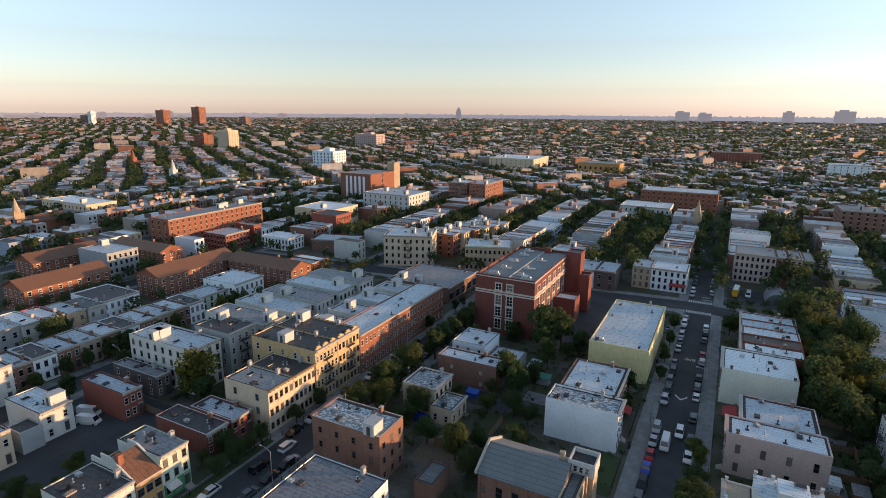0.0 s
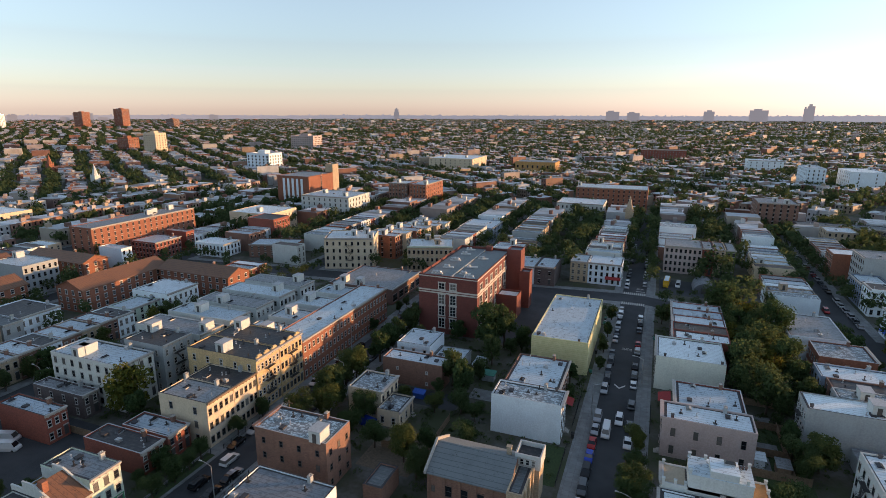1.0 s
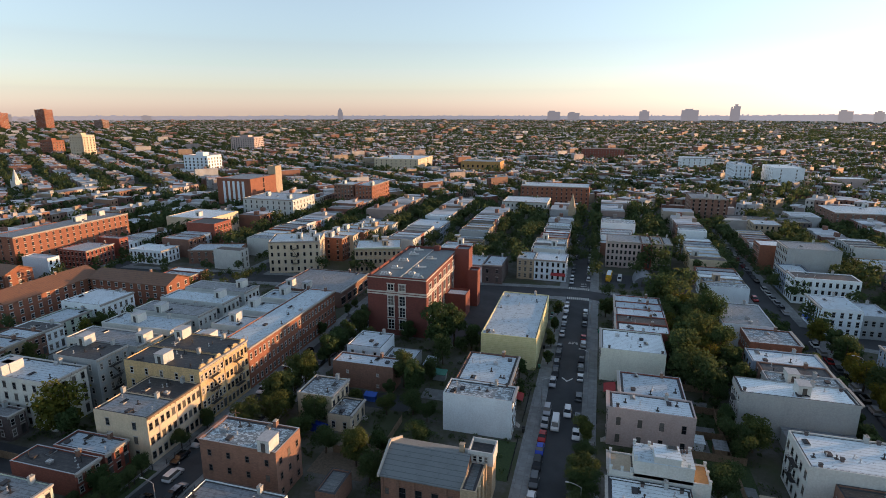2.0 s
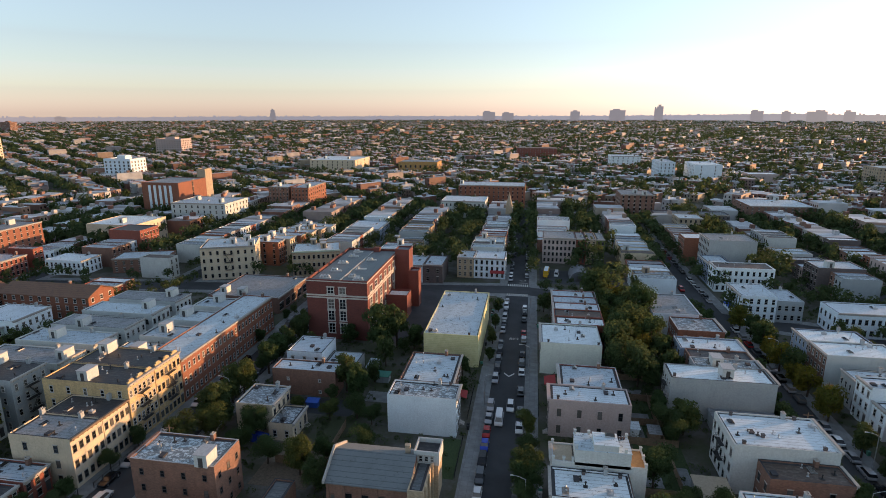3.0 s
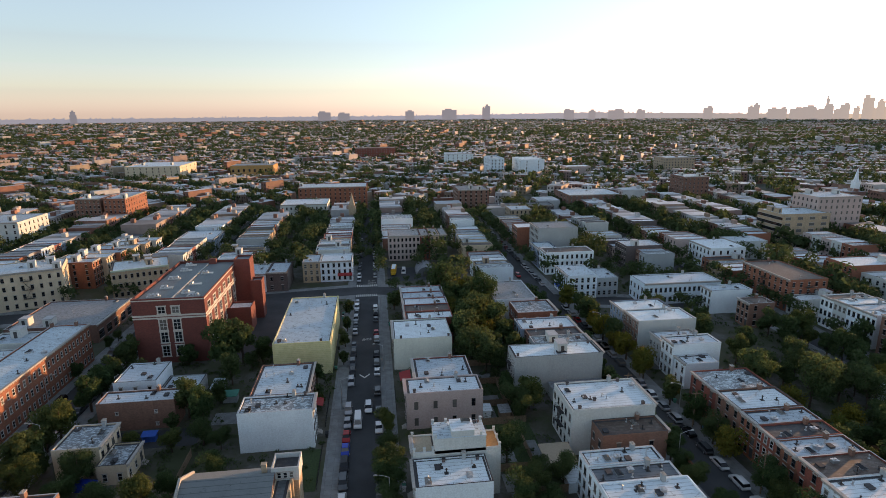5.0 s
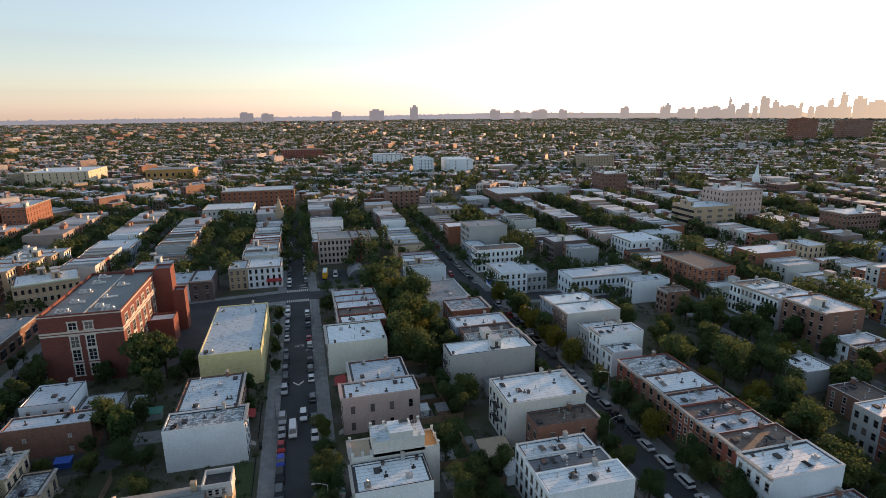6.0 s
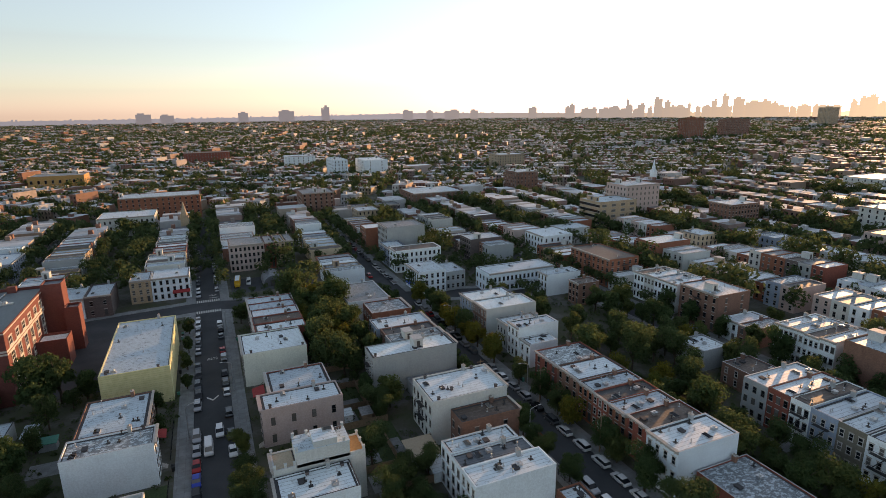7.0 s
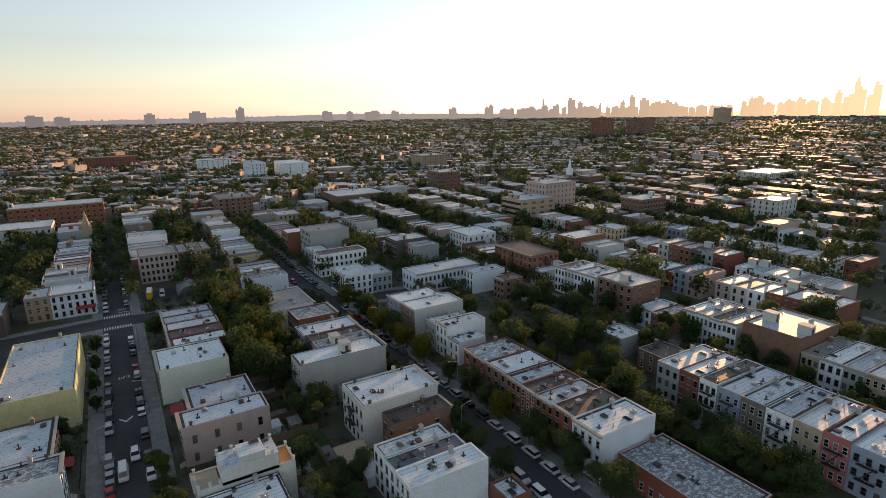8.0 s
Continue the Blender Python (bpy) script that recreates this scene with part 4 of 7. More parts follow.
house(85.8, 100.0, 135.4, 142.0, 10.5, "white", "white", "ws", front="w", cols={"w": 3, "s": 0}, label="tall white rendered house with blank side wall", clutter=3)
house(86.3, 96.0, 129.6, 135.3, 7.4, "white", "white", "w", front="w", cols={"w": 2}, label="low white rear extension with white roof", group="", chim=0)
house(86.5, 99.0, 142.1, 150.0, 8.5, "grey", "silver", "w", front="w", cols={"w": 4}, label="grey rendered house with silver roof", clutter=3)
arched = house(84.8, 104.0, 154.3, 164.6, 10.2, "offwhite", "white", "ws", front="w", cols={"w": 5, "s": 0}, label="off-white house with a blank side wall and white roof", clutter=5)
b = Build()
b.box(-5.1, 5.1, -0.014, -0.002, 0.0, 10.1)
part("brick_front", b.mesh("brick_front", WALL["brown"]), arched, Matrix.Translation((-9.57, 0, 0)) @ pose(0, 0, 0, 0, 0, -90), "brown brick street front")
house(85.2, 103.0, 164.7, 176.0, 9.4, "blue", "white", "w", front="w", cols={"w": 5}, label="pale blue house with white roof", clutter=4)
house(157.0, 172.0, 126.2, 142.6, 13.0, "brown", "silver", "sw", 4, front="w", cols={"s": 2, "w": 5}, label="brown brick apartment house with fire escapes", group="", clutter=4, bulk=1, escape="w")
row(158.5, 174.5, [145.5, 151.0, 156.5, 162.0, 167.6], 11.0, ["white", "white", "offwhite", "white"], ["white", "silver", "white", "brown"], "w", "white terrace with bay windows", True)
house(129.5, 139.8, 88.0, 100.5, 6.2, "brown", "brown", "w", 2, front="w", cols={"w": 4}, label="low brown brick workshop with dark flat roof", name="workshop", group="", clutter=4, door=False, cornice=False)
house(130.0, 139.8, 107.0, 116.8, 6.4, "grey", "white", "w", 2, front="w", cols={"w": 3}, label="low grey rear building with white roof", name="workshop", group="", clutter=3, door=False, cornice=False)
house(131.5, 141.0, 167.2, 173.8, 9.0, "brown", "brown", "ws", front="w", cols={"w": 3, "s": 2}, label="small brown brick house with dark roof", clutter=2)
house(127.0, 143.2, 182.0, 189.2, 9.0, "white", "silver", "ws", front="w", cols={"w": 3, "s": 0}, label="plain white house with a silver roof", clutter=3)
house(107.3, 139.2, 195.0, 207.2, 8.5, "white", "white", "sw", front="s", cols={"s": 16, "w": 4}, label="long white two-storey terrace with air conditioners", clutter=4, near=False)
house(92.9, 102.0, 206.5, 221.0, 8.0, "grey", "silver", "sw", front="w", label="grey two-storey house with silver roof", near=False)
house(80.5, 92.8, 206.0, 222.5, 9.5, "white", "silver", "sw", front="w", label="white corner house with blue shop front", near=False)
house(82.0, 105.0, 240.0, 250.0, 10.6, "white", "brown", "sw", front="w", label="white three-storey corner house with brown roof", near=False)
house(82.0, 92.0, 250.1, 266.0, 9.5, "blue", "silver", "w", front="w", label="pale blue row house with silver roof", near=False)
house(86.8, 107.6, 268.0, 284.5, 16.0, "grey", "grey", "w", front="w", label="tall grey rendered apartment house with blank wall", near=False)

# west side of the eastern street, towards the crossing
house(48.0, 64.6, 141.0, 147.8, 10.2, "grey", "patchy", "we", front="e", label="grey house with patched white roof", group=S_ROW, bulk=1)
house(48.5, 64.6, 147.9, 154.6, 9.6, "brown", "tar", "we", front="e", label="brown brick house with black roof", group=S_ROW)
house(47.5, 64.8, 154.7, 163.4, 9.6, "blue", "white", "we", front="e", label="pale house with white roof", group=S_ROW)
house(51.0, 64.8, 172.0, 184.0, 8.2, "brick", "patchy", "swe", front="e", cols={"s": 3}, label="red brick house with patched white roof", group=S_ROW)
house(46.5, 62.0, 186.8, 209.0, 8.0, "white", "grey", "sw", front="e", cols={"s": 4}, label="white house with dark grey roof", group=S_ROW, clutter=4)

# across the bent cross street
house(-20.3, -6.0, 243.5, 257.5, 9.6, "white", "white", "se", front="s", cols={"s": 6, "e": 5}, label="white corner house with cornice and red shop awning", near=True, group="")
house(-28.0, -20.4, 243.5, 257.5, 9.6, "tan", "silver", "s", front="s", cols={"s": 3}, label="tan brick house with silver roof", near=True, group="")
house(-52.0, -42.0, 233.0, 250.0, 8.0, "white", "silver", "s", front="s", cols={"s": 4}, label="white two-storey house with silver roof", near=False, group="")
house(-41.9, -33.0, 233.0, 250.0, 8.4, "dark", "silver", "s", front="s", cols={"s": 2}, label="dark brick house with silver roof", near=False, group="")
house(11.0, 27.0, 275.0, 292.0, 13.0, "pink", "grey", "s", front="s", cols={"s": 8}, label="four-storey stone fronted tenement with grey roof", near=False, group="tenement row", cornice=True)
house(27.1, 32.0, 275.0, 292.0, 13.0, "red", "grey", "s", front="s", cols={"s": 2}, label="red painted tenement with fire escape", near=False, group="tenement row", escape="s")
house(32.1, 36.8, 275.0, 292.0, 13.0, "tan", "grey", "s", front="s", cols={"s": 2}, label="tan brick tenement with grey roof", near=False, group="tenement row")
house(36.9, 41.0, 275.0, 292.0, 13.0, "ivy", "grey", "s", front="s", cols={"s": 2}, label="tenement overgrown with green ivy", near=False, group="tenement row")

# ---- larger buildings further off ----
B_ROW = ""
house(-145.0, -121.2, 224.0, 243.0, 15.0, "cream", "silver", "se", 4, front="s", cols={"s": 8, "e": 5}, label="cream four-storey apartment house with fire escapes", name="apartment_house", near=False, escape="s", bulk=3, clutter=4, yaw=21)
house(-106.0, -84.4, 234.8, 251.8, 12.0, "tan", "silver", "se", 3, front="s", cols={"s": 10, "e": 7}, label="tan brick apartment house with a green copper cornice", name="apartment_house", near=False, bulk=3, clutter=4, yaw=20, cornice=WALL["mint"])
house(-264.8, -249.7, 184.8, 250.0, 18.0, "brick", "grey", "se", 6, front="e", cols={"s": 3, "e": 18}, label="long six-storey orange brick apartment slab", name="apartment_house", near=False, bulk=3, clutter=4)
house(-420.0, -368.0, 212.0, 233.0, 12.0, "cream", "white", "se", 3, front="s", cols={"s": 12, "e": 4}, label="wide cream industrial building with ribbon windows", name="factory", near=False, bulk=1, cornice=False)
house(-245.0, -228.5, 202.0, 218.5, 9.0, "red", "silver", "se", 3, front="e", label="red brick corner house with silver roof", near=False)
house(-242.0, -212.5, 270.0, 298.4, 13.0, "cream", "white", "se", 3, front="s", cols={"s": 1, "e": 9}, label="cream rendered hall with few windows", name="hall", near=False, bulk=1, cornice=False)
striped = house(-272.5, -243.5, 358.0, 392.0, 25.0, "brick", "grey", "se", 6, front="s", cols={"s": 0, "e": 1}, ww=1.6, wh=3.0, label="tall brick block with white vertical stripes", name="apartment_block", near=False, cornice=False, frame_mat=FRAME_W)
house(-226.0, -188.0, 323.0, 352.0, 17.0, "offwhite", "silver", "se", 5, front="s", cols={"s": 9, "e": 7}, label="pale five-storey apartment house", name="apartment_house", near=False, bulk=2)
house(-191.6, -167.0, 227.3, 241.3, 7.0, "brown", "silver", "se", 2, front="s", cols={"s": 7, "e": 4}, label="low brown brick house with arched windows", near=False, yaw=17)
house(-219.0, -200.0, 218.0, 230.5, 7.0, "white", "white", "se", 2, front="e", label="white two-storey house with white roof", near=False)
house(-189.5, -173.5, 386.0, 404.0, 20.0, "brown", "silver", "s", 6, front="s", cols={"s": 6}, label="six-storey brown brick apartment house", name="apartment_house", near=False, bulk=1)
house(-171.0, -157.5, 384.0, 420.0, 20.0, "brick", "silver", "se", 6, front="e", cols={"s": 5, "e": 9}, label="six-storey red brick apartment house", name="apartment_house", near=False, bulk=2)
house(64.0, 86.5, 389.0, 413.0, 19.5, "brown", "grey", "sw", 7, front="s", cols={"s": 6, "w": 5}, label="seven-storey brown brick apartment house", name="apartment_house", near=False, bulk=2)
house(-54.0, -1.0, 441.0, 466.0, 17.0, "brick", "silver", "s", 5, front="s", cols={"s": 14}, label="long five-storey brick apartment house", name="apartment_house", near=False, bulk=1)
house(-60.0, -28.0, 390.0, 416.0, 12.0, "offwhite", "white", "se", 3, front="s", cols={"s": 11, "e": 6}, label="pale three-storey house with tall chimneys", near=False, clutter=4)
house(-100.6, -80.7, 300.0, 324.0, 9.0, "blue", "white", "se", 3, front="e", cols={"s": 2, "e": 8}, label="pale blue rendered house with white roof", near=False)
house(169.0, 196.0, 609.0, 650.0, 21.0, "white", "white", "sw", 6, front="s", cols={"s": 2, "w": 7}, label="tall white rendered apartment block", name="apartment_block", near=False, cornice=False, bulk=1)
house(137.0, 153.0, 622.0, 662.0, 22.0, "white", "silver", "sw", 6, front="s", cols={"s": 4, "w": 8}, label="white apartment block with a sunlit side", name="apartment_block", near=False, cornice=False, bulk=1)
house(148.0, 189.0, 394.0, 427.0, 13.0, "brown", "silver", "sw", 4, front="s", cols={"s": 10, "w": 5}, label="long brown brick school with grey roof", name="school", near=False, bulk=1)
house(226.0, 255.0, 274.0, 294.0, 18.0, "tan", "silver", "sw", 5, front="s", cols={"s": 4, "w": 7}, ww=3.2, wh=1.5, label="modern office block with ribbon windows", name="office_block", near=False, cornice=False, bulk=2)
house(256.0, 284.0, 285.0, 305.0, 25.0, "pink", "silver", "sw", 7, front="s", cols={"s": 8, "w": 6}, label="tall pinkish brick apartment block with silver roof", name="apartment_block", near=False, bulk=2)
house(-262.0, -205.0, 640.0, 700.0, 18.0, "cream", "white", "se", 5, front="s", cols={"s": 9, "e": 4}, label="long cream building beyond the railway", name="factory", near=False, bulk=2, cornice=False)
house(-177.5, -160.0, 145.5, 160.5, 8.0, "white", "white", "es", 2, front="e", cols={"e": 6, "s": 4}, label="white two-storey corner house", near=False)
house(-174.5, -163.8, 133.0, 145.4, 6.0, "mint", "silver", "es", 2, front="e", cols={"e": 4, "s": 2}, label="pale green two-storey house", near=False)
row(-170.0, -157.0, [67.0 + 6.2 * k for k in range(11)], 7.6, ["brown", "white", "brown", "tan"], ["silver", "tar", "silver", "silver"], "e", "two-storey terrace with porches", False)
for k, (w, r) in enumerate((("grey", "silver"), ("offwhite", "white"), ("rose", "white"), ("tan", "silver"), ("grey", "slate"))):
    house(-203.0 + 1.5 * k, -186.0 + 0.8 * k, 78.0 + 6.3 * k, 84.2 + 6.3 * k, 8.0, w, r, "es", front="e", cols={"e": 2, "s": 3}, near=False, label=f"{w} detached town house with {r} roof")
house(-205.0, -186.0, 110.0, 124.0, 7.6, "white", "tar", "es", front="e", cols={"e": 6, "s": 4}, near=False, label="white house with black roof in a white parapet")

for k in range(6):
    w, r = ("brick", "cream", "brick", "cream", "tan", "offwhite", "grey")[k], ("silver", "white", "silver", "silver", "white", "silver", "white")[k]
    house(-137.0 + 2.4 * k, -117.0 + 2.4 * k, 248.6 + 8.0 * k, 256.4 + 8.0 * k, 12.0, w, r, "se", front="e", cols={"s": 4, "e": 3}, near=False, clutter=2, bulk=1, label=f"{w} walled tenement with stair huts on a {r} roof", group="stepped tenements")
house(-157.0, -109.0, 660.0, 690.0, 15.5, "ochre", "grey", "se", 2, front="s", cols={"s": 8, "e": 3}, ww=2.0, wh=3.0, label="large orange brick hall with grey roof", name="hall", near=False, cornice=False, bulk=1)
house(84.0, 130.0, 374.0, 388.0, 9.6, "dark", "slate", "sw", 3, front="s", cols={"s": 18, "w": 5}, label="long dark brick terrace with bluish roof", near=False, group="", chim=3)
house(92.0, 106.0, 346.0, 362.0, 12.0, "tan", "silver", "sw", 4, front="s", cols={"s": 5, "w": 5}, label="tan corner tenement with silver roof", near=False)
house(226.0, 256.0, 622.0, 640.0, 11.0, "pink", "white", "sw", 2, front="s", cols={"s": 3, "w": 2}, label="pink shop building with broad white roof", name="shop_building", near=False, cornice=False)
house(-22.0, 40.0, 874.0, 900.0, 20.0, "red", "rust", "s", 5, front="s", cols={"s": 16}, label="long red brick apartment house far off", name="apartment_house", near=False, bulk=3)
house(103.0, 140.0, 748.0, 775.0, 18.5, "white", "white", "sw", 5, front="s", cols={"s": 6, "w": 4}, label="white apartment house beyond the trees", name="apartment_house", near=False, bulk=2)
house(342.0, 378.0, 612.0, 640.0, 20.0, "tan", "silver", "sw", 6, front="s", cols={"s": 10, "w": 7}, label="tan brick apartment house with many windows", name="apartment_house", near=False, bulk=2)
house(258.0, 280.0, 428.0, 450.0, 20.5, "brown", "silver", "sw", 6, front="s", cols={"s": 6, "w": 6}, label="brown brick apartment house above low rows", name="apartment_house", near=False, bulk=2)
house(160.5, 178.5, 236.0, 254.0, 10.6, "white", "white", "sw", 3, front="w", cols={"s": 5, "w": 6}, label="white three-storey house with white roof", near=False)
house(183.0, 201.0, 251.0, 263.0, 9.5, "offwhite", "silver", "sw", 3, front="w", cols={"s": 3, "w": 4}, label="off-white house with plain side wall", near=False)
house(156.5, 172.0, 180.0, 207.0, 12.4, "brick", "brown", "sw", 4, front="w", cols={"s": 5, "w": 9}, label="red brick tenement with brown roof and fire escapes", near=False, escape="sw", group="")
house(238.0, 250.0, 207.0, 221.0, 9.6, "cream", "white", "sw", 3, front="w", cols={"s": 4, "w": 5}, label="cream three-storey house with white roof", near=False)
house(298.0, 322.0, 239.0, 256.0, 16.0, "brown", "silver", "sw", 5, front="w", cols={"s": 9, "w": 6}, label="five-storey brown brick apartment house", name="apartment_house", near=False, bulk=1)
house(358.0, 382.0, 186.0, 202.0, 16.5, "offwhite", "silver", "sw", 5, front="w", cols={"s": 5, "w": 4}, label="pale rendered apartment house with silver roof", name="apartment_house", near=False, bulk=1)
house(522.0, 570.0, 281.0, 312.0, 14.0, "offwhite", "white", "sw", 4, front="s", cols={"s": 14, "w": 6}, label="long pale warehouse with lit roof edge", name="warehouse", near=False, cornice=False)
for k in range(5):
    b = Build()
    b.box(-1.0, 1.0, -0.12, 0, 1.0, 23.0)
    part("stone_stripe", b.mesh("stone_stripe", WALL["white"]), striped, pose(-8.4 + 4.1 * k, -17.0, 0))
part("stair_tower", shell_mesh(7.0, 9.0, 31.5, WALL["tan"], 0.6), striped, pose(11.0, 21.6, 0))
part("tower_roof", roof_sheet(7.0, 9.0, ROOF["grey"]), striped, pose(11.0, 21.6, 31.0))


def garden_block(x0, x1, y0, y1, h, label):
    """A three-storey brick garden apartment block under a rust-brown gabled roof."""
    TAKEN.append((x0 - 2, x1 + 2, y0 - 2, y1 + 2))
    BUILT.append((x0, x1, y0, y1))
    ob = thing("garden_apartment", pose((x0 + x1) / 2, (y0 + y1) / 2, 0.19), label, "apartment house", "garden apartments")
    a, c = (x1 - x0) / 2, (y1 - y0) / 2
    along = c > a
    r = h + 0.42 * min(a, c)
    b = Build()
    q = [(-a, -c), (a, -c), (a, c), (-a, c)]
    ridge = [(0, -c, r), (0, c, r)] if along else [(-a, 0, r), (a, 0, r)]
    p = [(*v, -0.3) for v in q] + [(*v, h) for v in q] + ridge
    f = [(0, 1, 5, 8, 4), (1, 2, 6, 5), (2, 3, 7, 9, 6), (3, 0, 4, 7)] if along else [(0, 1, 5, 4), (1, 2, 6, 9, 5), (2, 3, 7, 6), (3, 0, 4, 8, 7)]
    b.solid(p, f)
    part("wall", b.mesh("wall", WALL["brick"]), ob)
    b = Build()
    o = 0.6
    for s in (-1, 1):
        if along:
            e = [(s * (a + o), -c - o, h - 0.2), (s * (a + o), c + o, h - 0.2), (0, c + o, r + 0.06), (0, -c - o, r + 0.06)]
        else:
            e = [(-a - o, s * (c + o), h - 0.2), (a + o, s * (c + o), h - 0.2), (a + o, 0, r + 0.06), (-a - o, 0, r + 0.06)]
        b.solid(e + [(x, y, z + 0.22) for x, y, z in e], [(0, 1, 2, 3), (4, 5, 6, 7), (0, 1, 5, 4), (1, 2, 6, 5), (3, 0, 4, 7)])
    part("roof", b.mesh("roof", ROOF["rust"]), ob)
    for s in ("s", "e"):
        rz, nx, ny = SIDES[s]
        length = 2 * (c if nx else a)
        n = max(2, int(length / 3.4))
        base = Matrix.Translation((nx * a, ny * c, 0)) @ pose(0, 0, 0, 0, 0, rz)
        for k in range(3):
            for i in range(n):
                part("window", far_window_mesh(1.25, 1.6, FRAME_W, FRAME_W), ob, base @ pose((i + 0.5) / n * length - length / 2, -0.003, 0.9 + k * 2.9))
    part("chimney", chimney_mesh(WALL["brown"]), ob, pose(a * 0.3 if not along else 0.4, c * 0.3 if along else 0.4, r - 0.3))


for q in ((-204.0, -189.5, 135.0, 173.5), (-188.0, -151.5, 167.5, 180.0), (-232.0, -217.5, 101.0, 133.0), (-270.0, -255.0, 123.0, 153.0), (-261.0, -225.0, 161.0, 173.0)):
    garden_block(*q, 9.0, "brick garden apartment block with rust-brown gabled roof")


CREAM = plain_material("cream_stone", (0.50, 0.47, 0.42), 0.8)


def dome_vent_mesh():
    """A spun metal exhaust fan: drum, flared hood, domed cap."""
    def make():
        b = Build()
        b.tube((0, 0, 0), (0, 0, 0.45), 0.34, 0.34, 12)
        b.tube((0, 0, 0.45), (0, 0, 0.62), 0.55, 0.50, 12)
        b.tube((0, 0, 0.62), (0, 0, 0.86), 0.50, 0.22, 12)
        return b.mesh("roof_vent", METAL)
    return cached("domevent", make)


def school_window(ob, w, h, m):
    """A tall window in a moulded stone surround, with two columns of lights."""
    def surround():
        b = Build()
        t = 0.22
        for x0, x1, z0, z1 in ((-w / 2 - t, -w / 2, 0, h), (w / 2, w / 2 + t, 0, h), (-w / 2 - t - 0.15, w / 2 + t + 0.15, h, h + 0.34), (-w / 2 - t - 0.15, w / 2 + t + 0.15, -0.26, 0)):
            b.box(x0, x1, -0.16, 0, z0, z1)
        return b.mesh("surround", CREAM)

    def sashes():
        b = Build()
        rows, t = max(2, round(h / 1.1)), 0.055
        for x in (-w / 2 + t, 0, w / 2 - t):
            b.box(x - t, x + t, -0.07, 0, 0, h)
        for k in range(rows + 1):
            z = t + (h - 2 * t) * k / rows
            b.box(-w / 2 + 2 * t, -t, -0.065, 0, z - t, z + t)
            b.box(t, w / 2 - 2 * t, -0.065, 0, z - t, z + t)
        return b.mesh("frame", FRAME_W)
    win = part("window", cached(("surround", w, h), surround), ob, m, "tall school window in a cream stone surround")
    part("frame", cached(("school_frame", w, h), sashes), win)
    part("pane", pane_mesh(w, h), win)


def school():
    """Red brick school: main block with pale bands, stair towers, roof plant."""
    ob = thing("school", pose(-57.3, 188.4, 0.19), "large red brick school with pale stone bands and stair towers", "school")
    TAKEN.append((-68, -36, 166, 212))
    BUILT.append((-68, -37, 166, 212))
    w, d, h = 20.8, 43.6, 20.6
    part("wall", shell_mesh(w, d, h, WALL["school"], 0.9), ob)
    part("roof", roof_sheet(w, d, ROOF["felt"]), ob, pose(0, 0, h - 0.85))
    for z, t in ((14.25, 0.42), (15.0, 0.5), (19.9, 0.3)):
        for rz, length, off in ((0, w, d / 2), (90, d, w / 2)):
            b = Build()
            b.box(-length / 2 - 0.12, length / 2 + 0.12, -0.12, -0.003, z, z + t)
            part("stone_band", b.mesh("stone_band", CREAM), ob, pose(0, 0, 0, 0, 0, rz) @ Matrix.Translation((0, -off, 0)))
    for z, hh in ((2.2, 3.4), (6.6, 3.4), (10.6, 3.4), (15.85, 2.2)):
        for u in (-2.1, 1.9):
            school_window(ob, 2.1, hh, pose(u, -d / 2 - 0.003, z))
        for k in range(7):
            school_window(ob, 2.5, hh, Matrix.Translation((w / 2 + 0.003, -d / 2 + 4 + 6 * k, z)) @ pose(0, 0, 0, 0, 0, 90))
    for x, y, ww, dd, hh in ((13.2, 18.6, 5.6, 6.4, 22.2), (14.4, 4.0, 8.0, 7.0, 8.8), (18.0, 16.0, 4.0, 5.0, 14.5)):
        part("stair_tower", shell_mesh(ww, dd, hh, WALL["school"], 0.7), ob, pose(x, y, 0))
        part("tower_roof", roof_sheet(ww, dd, ROOF["white" if hh < 10 else "grey"]), ob, pose(x, y, hh - 0.6))
    for x, y, n in ((-5.5, -17.5, 3), (3.8, -15.0, 2), (-4.6, -9.0, 2), (3.4, -6.0, 1), (-5.6, 1.0, 3), (-4.8, 11.0, 2), (3.6, 6.5, 2), (-5.2, 18.0, 2), (6.4, -18.6, 3)):
        b = Build()
        b.box(-1.9, 1.9, -0.7, 0.7, 0, 0.35)
        p = part("vent_curb", b.mesh("vent_curb", FRAME_W), ob, pose(x, y, h - 0.83, 0, 0, 8))
        for k in range(n):
            part("roof_vent", dome_vent_mesh(), p, pose(-1.1 + 1.1 * k, 0, 0.352))
    b = Build()
    b.box(-0.15, 0.15, -20, 19, 0, 0.3)
    part("roof_duct", b.mesh("roof_duct", METAL), ob, pose(0.5, 0, h - 0.82))
    b = Build()
    b.box(-1.2, 1.2, -0.9, 0.9, 0, 1.9)
    part("chimney", b.mesh("chimney", WALL["school"]), ob, pose(2, 20, h - 0.85))
    return ob


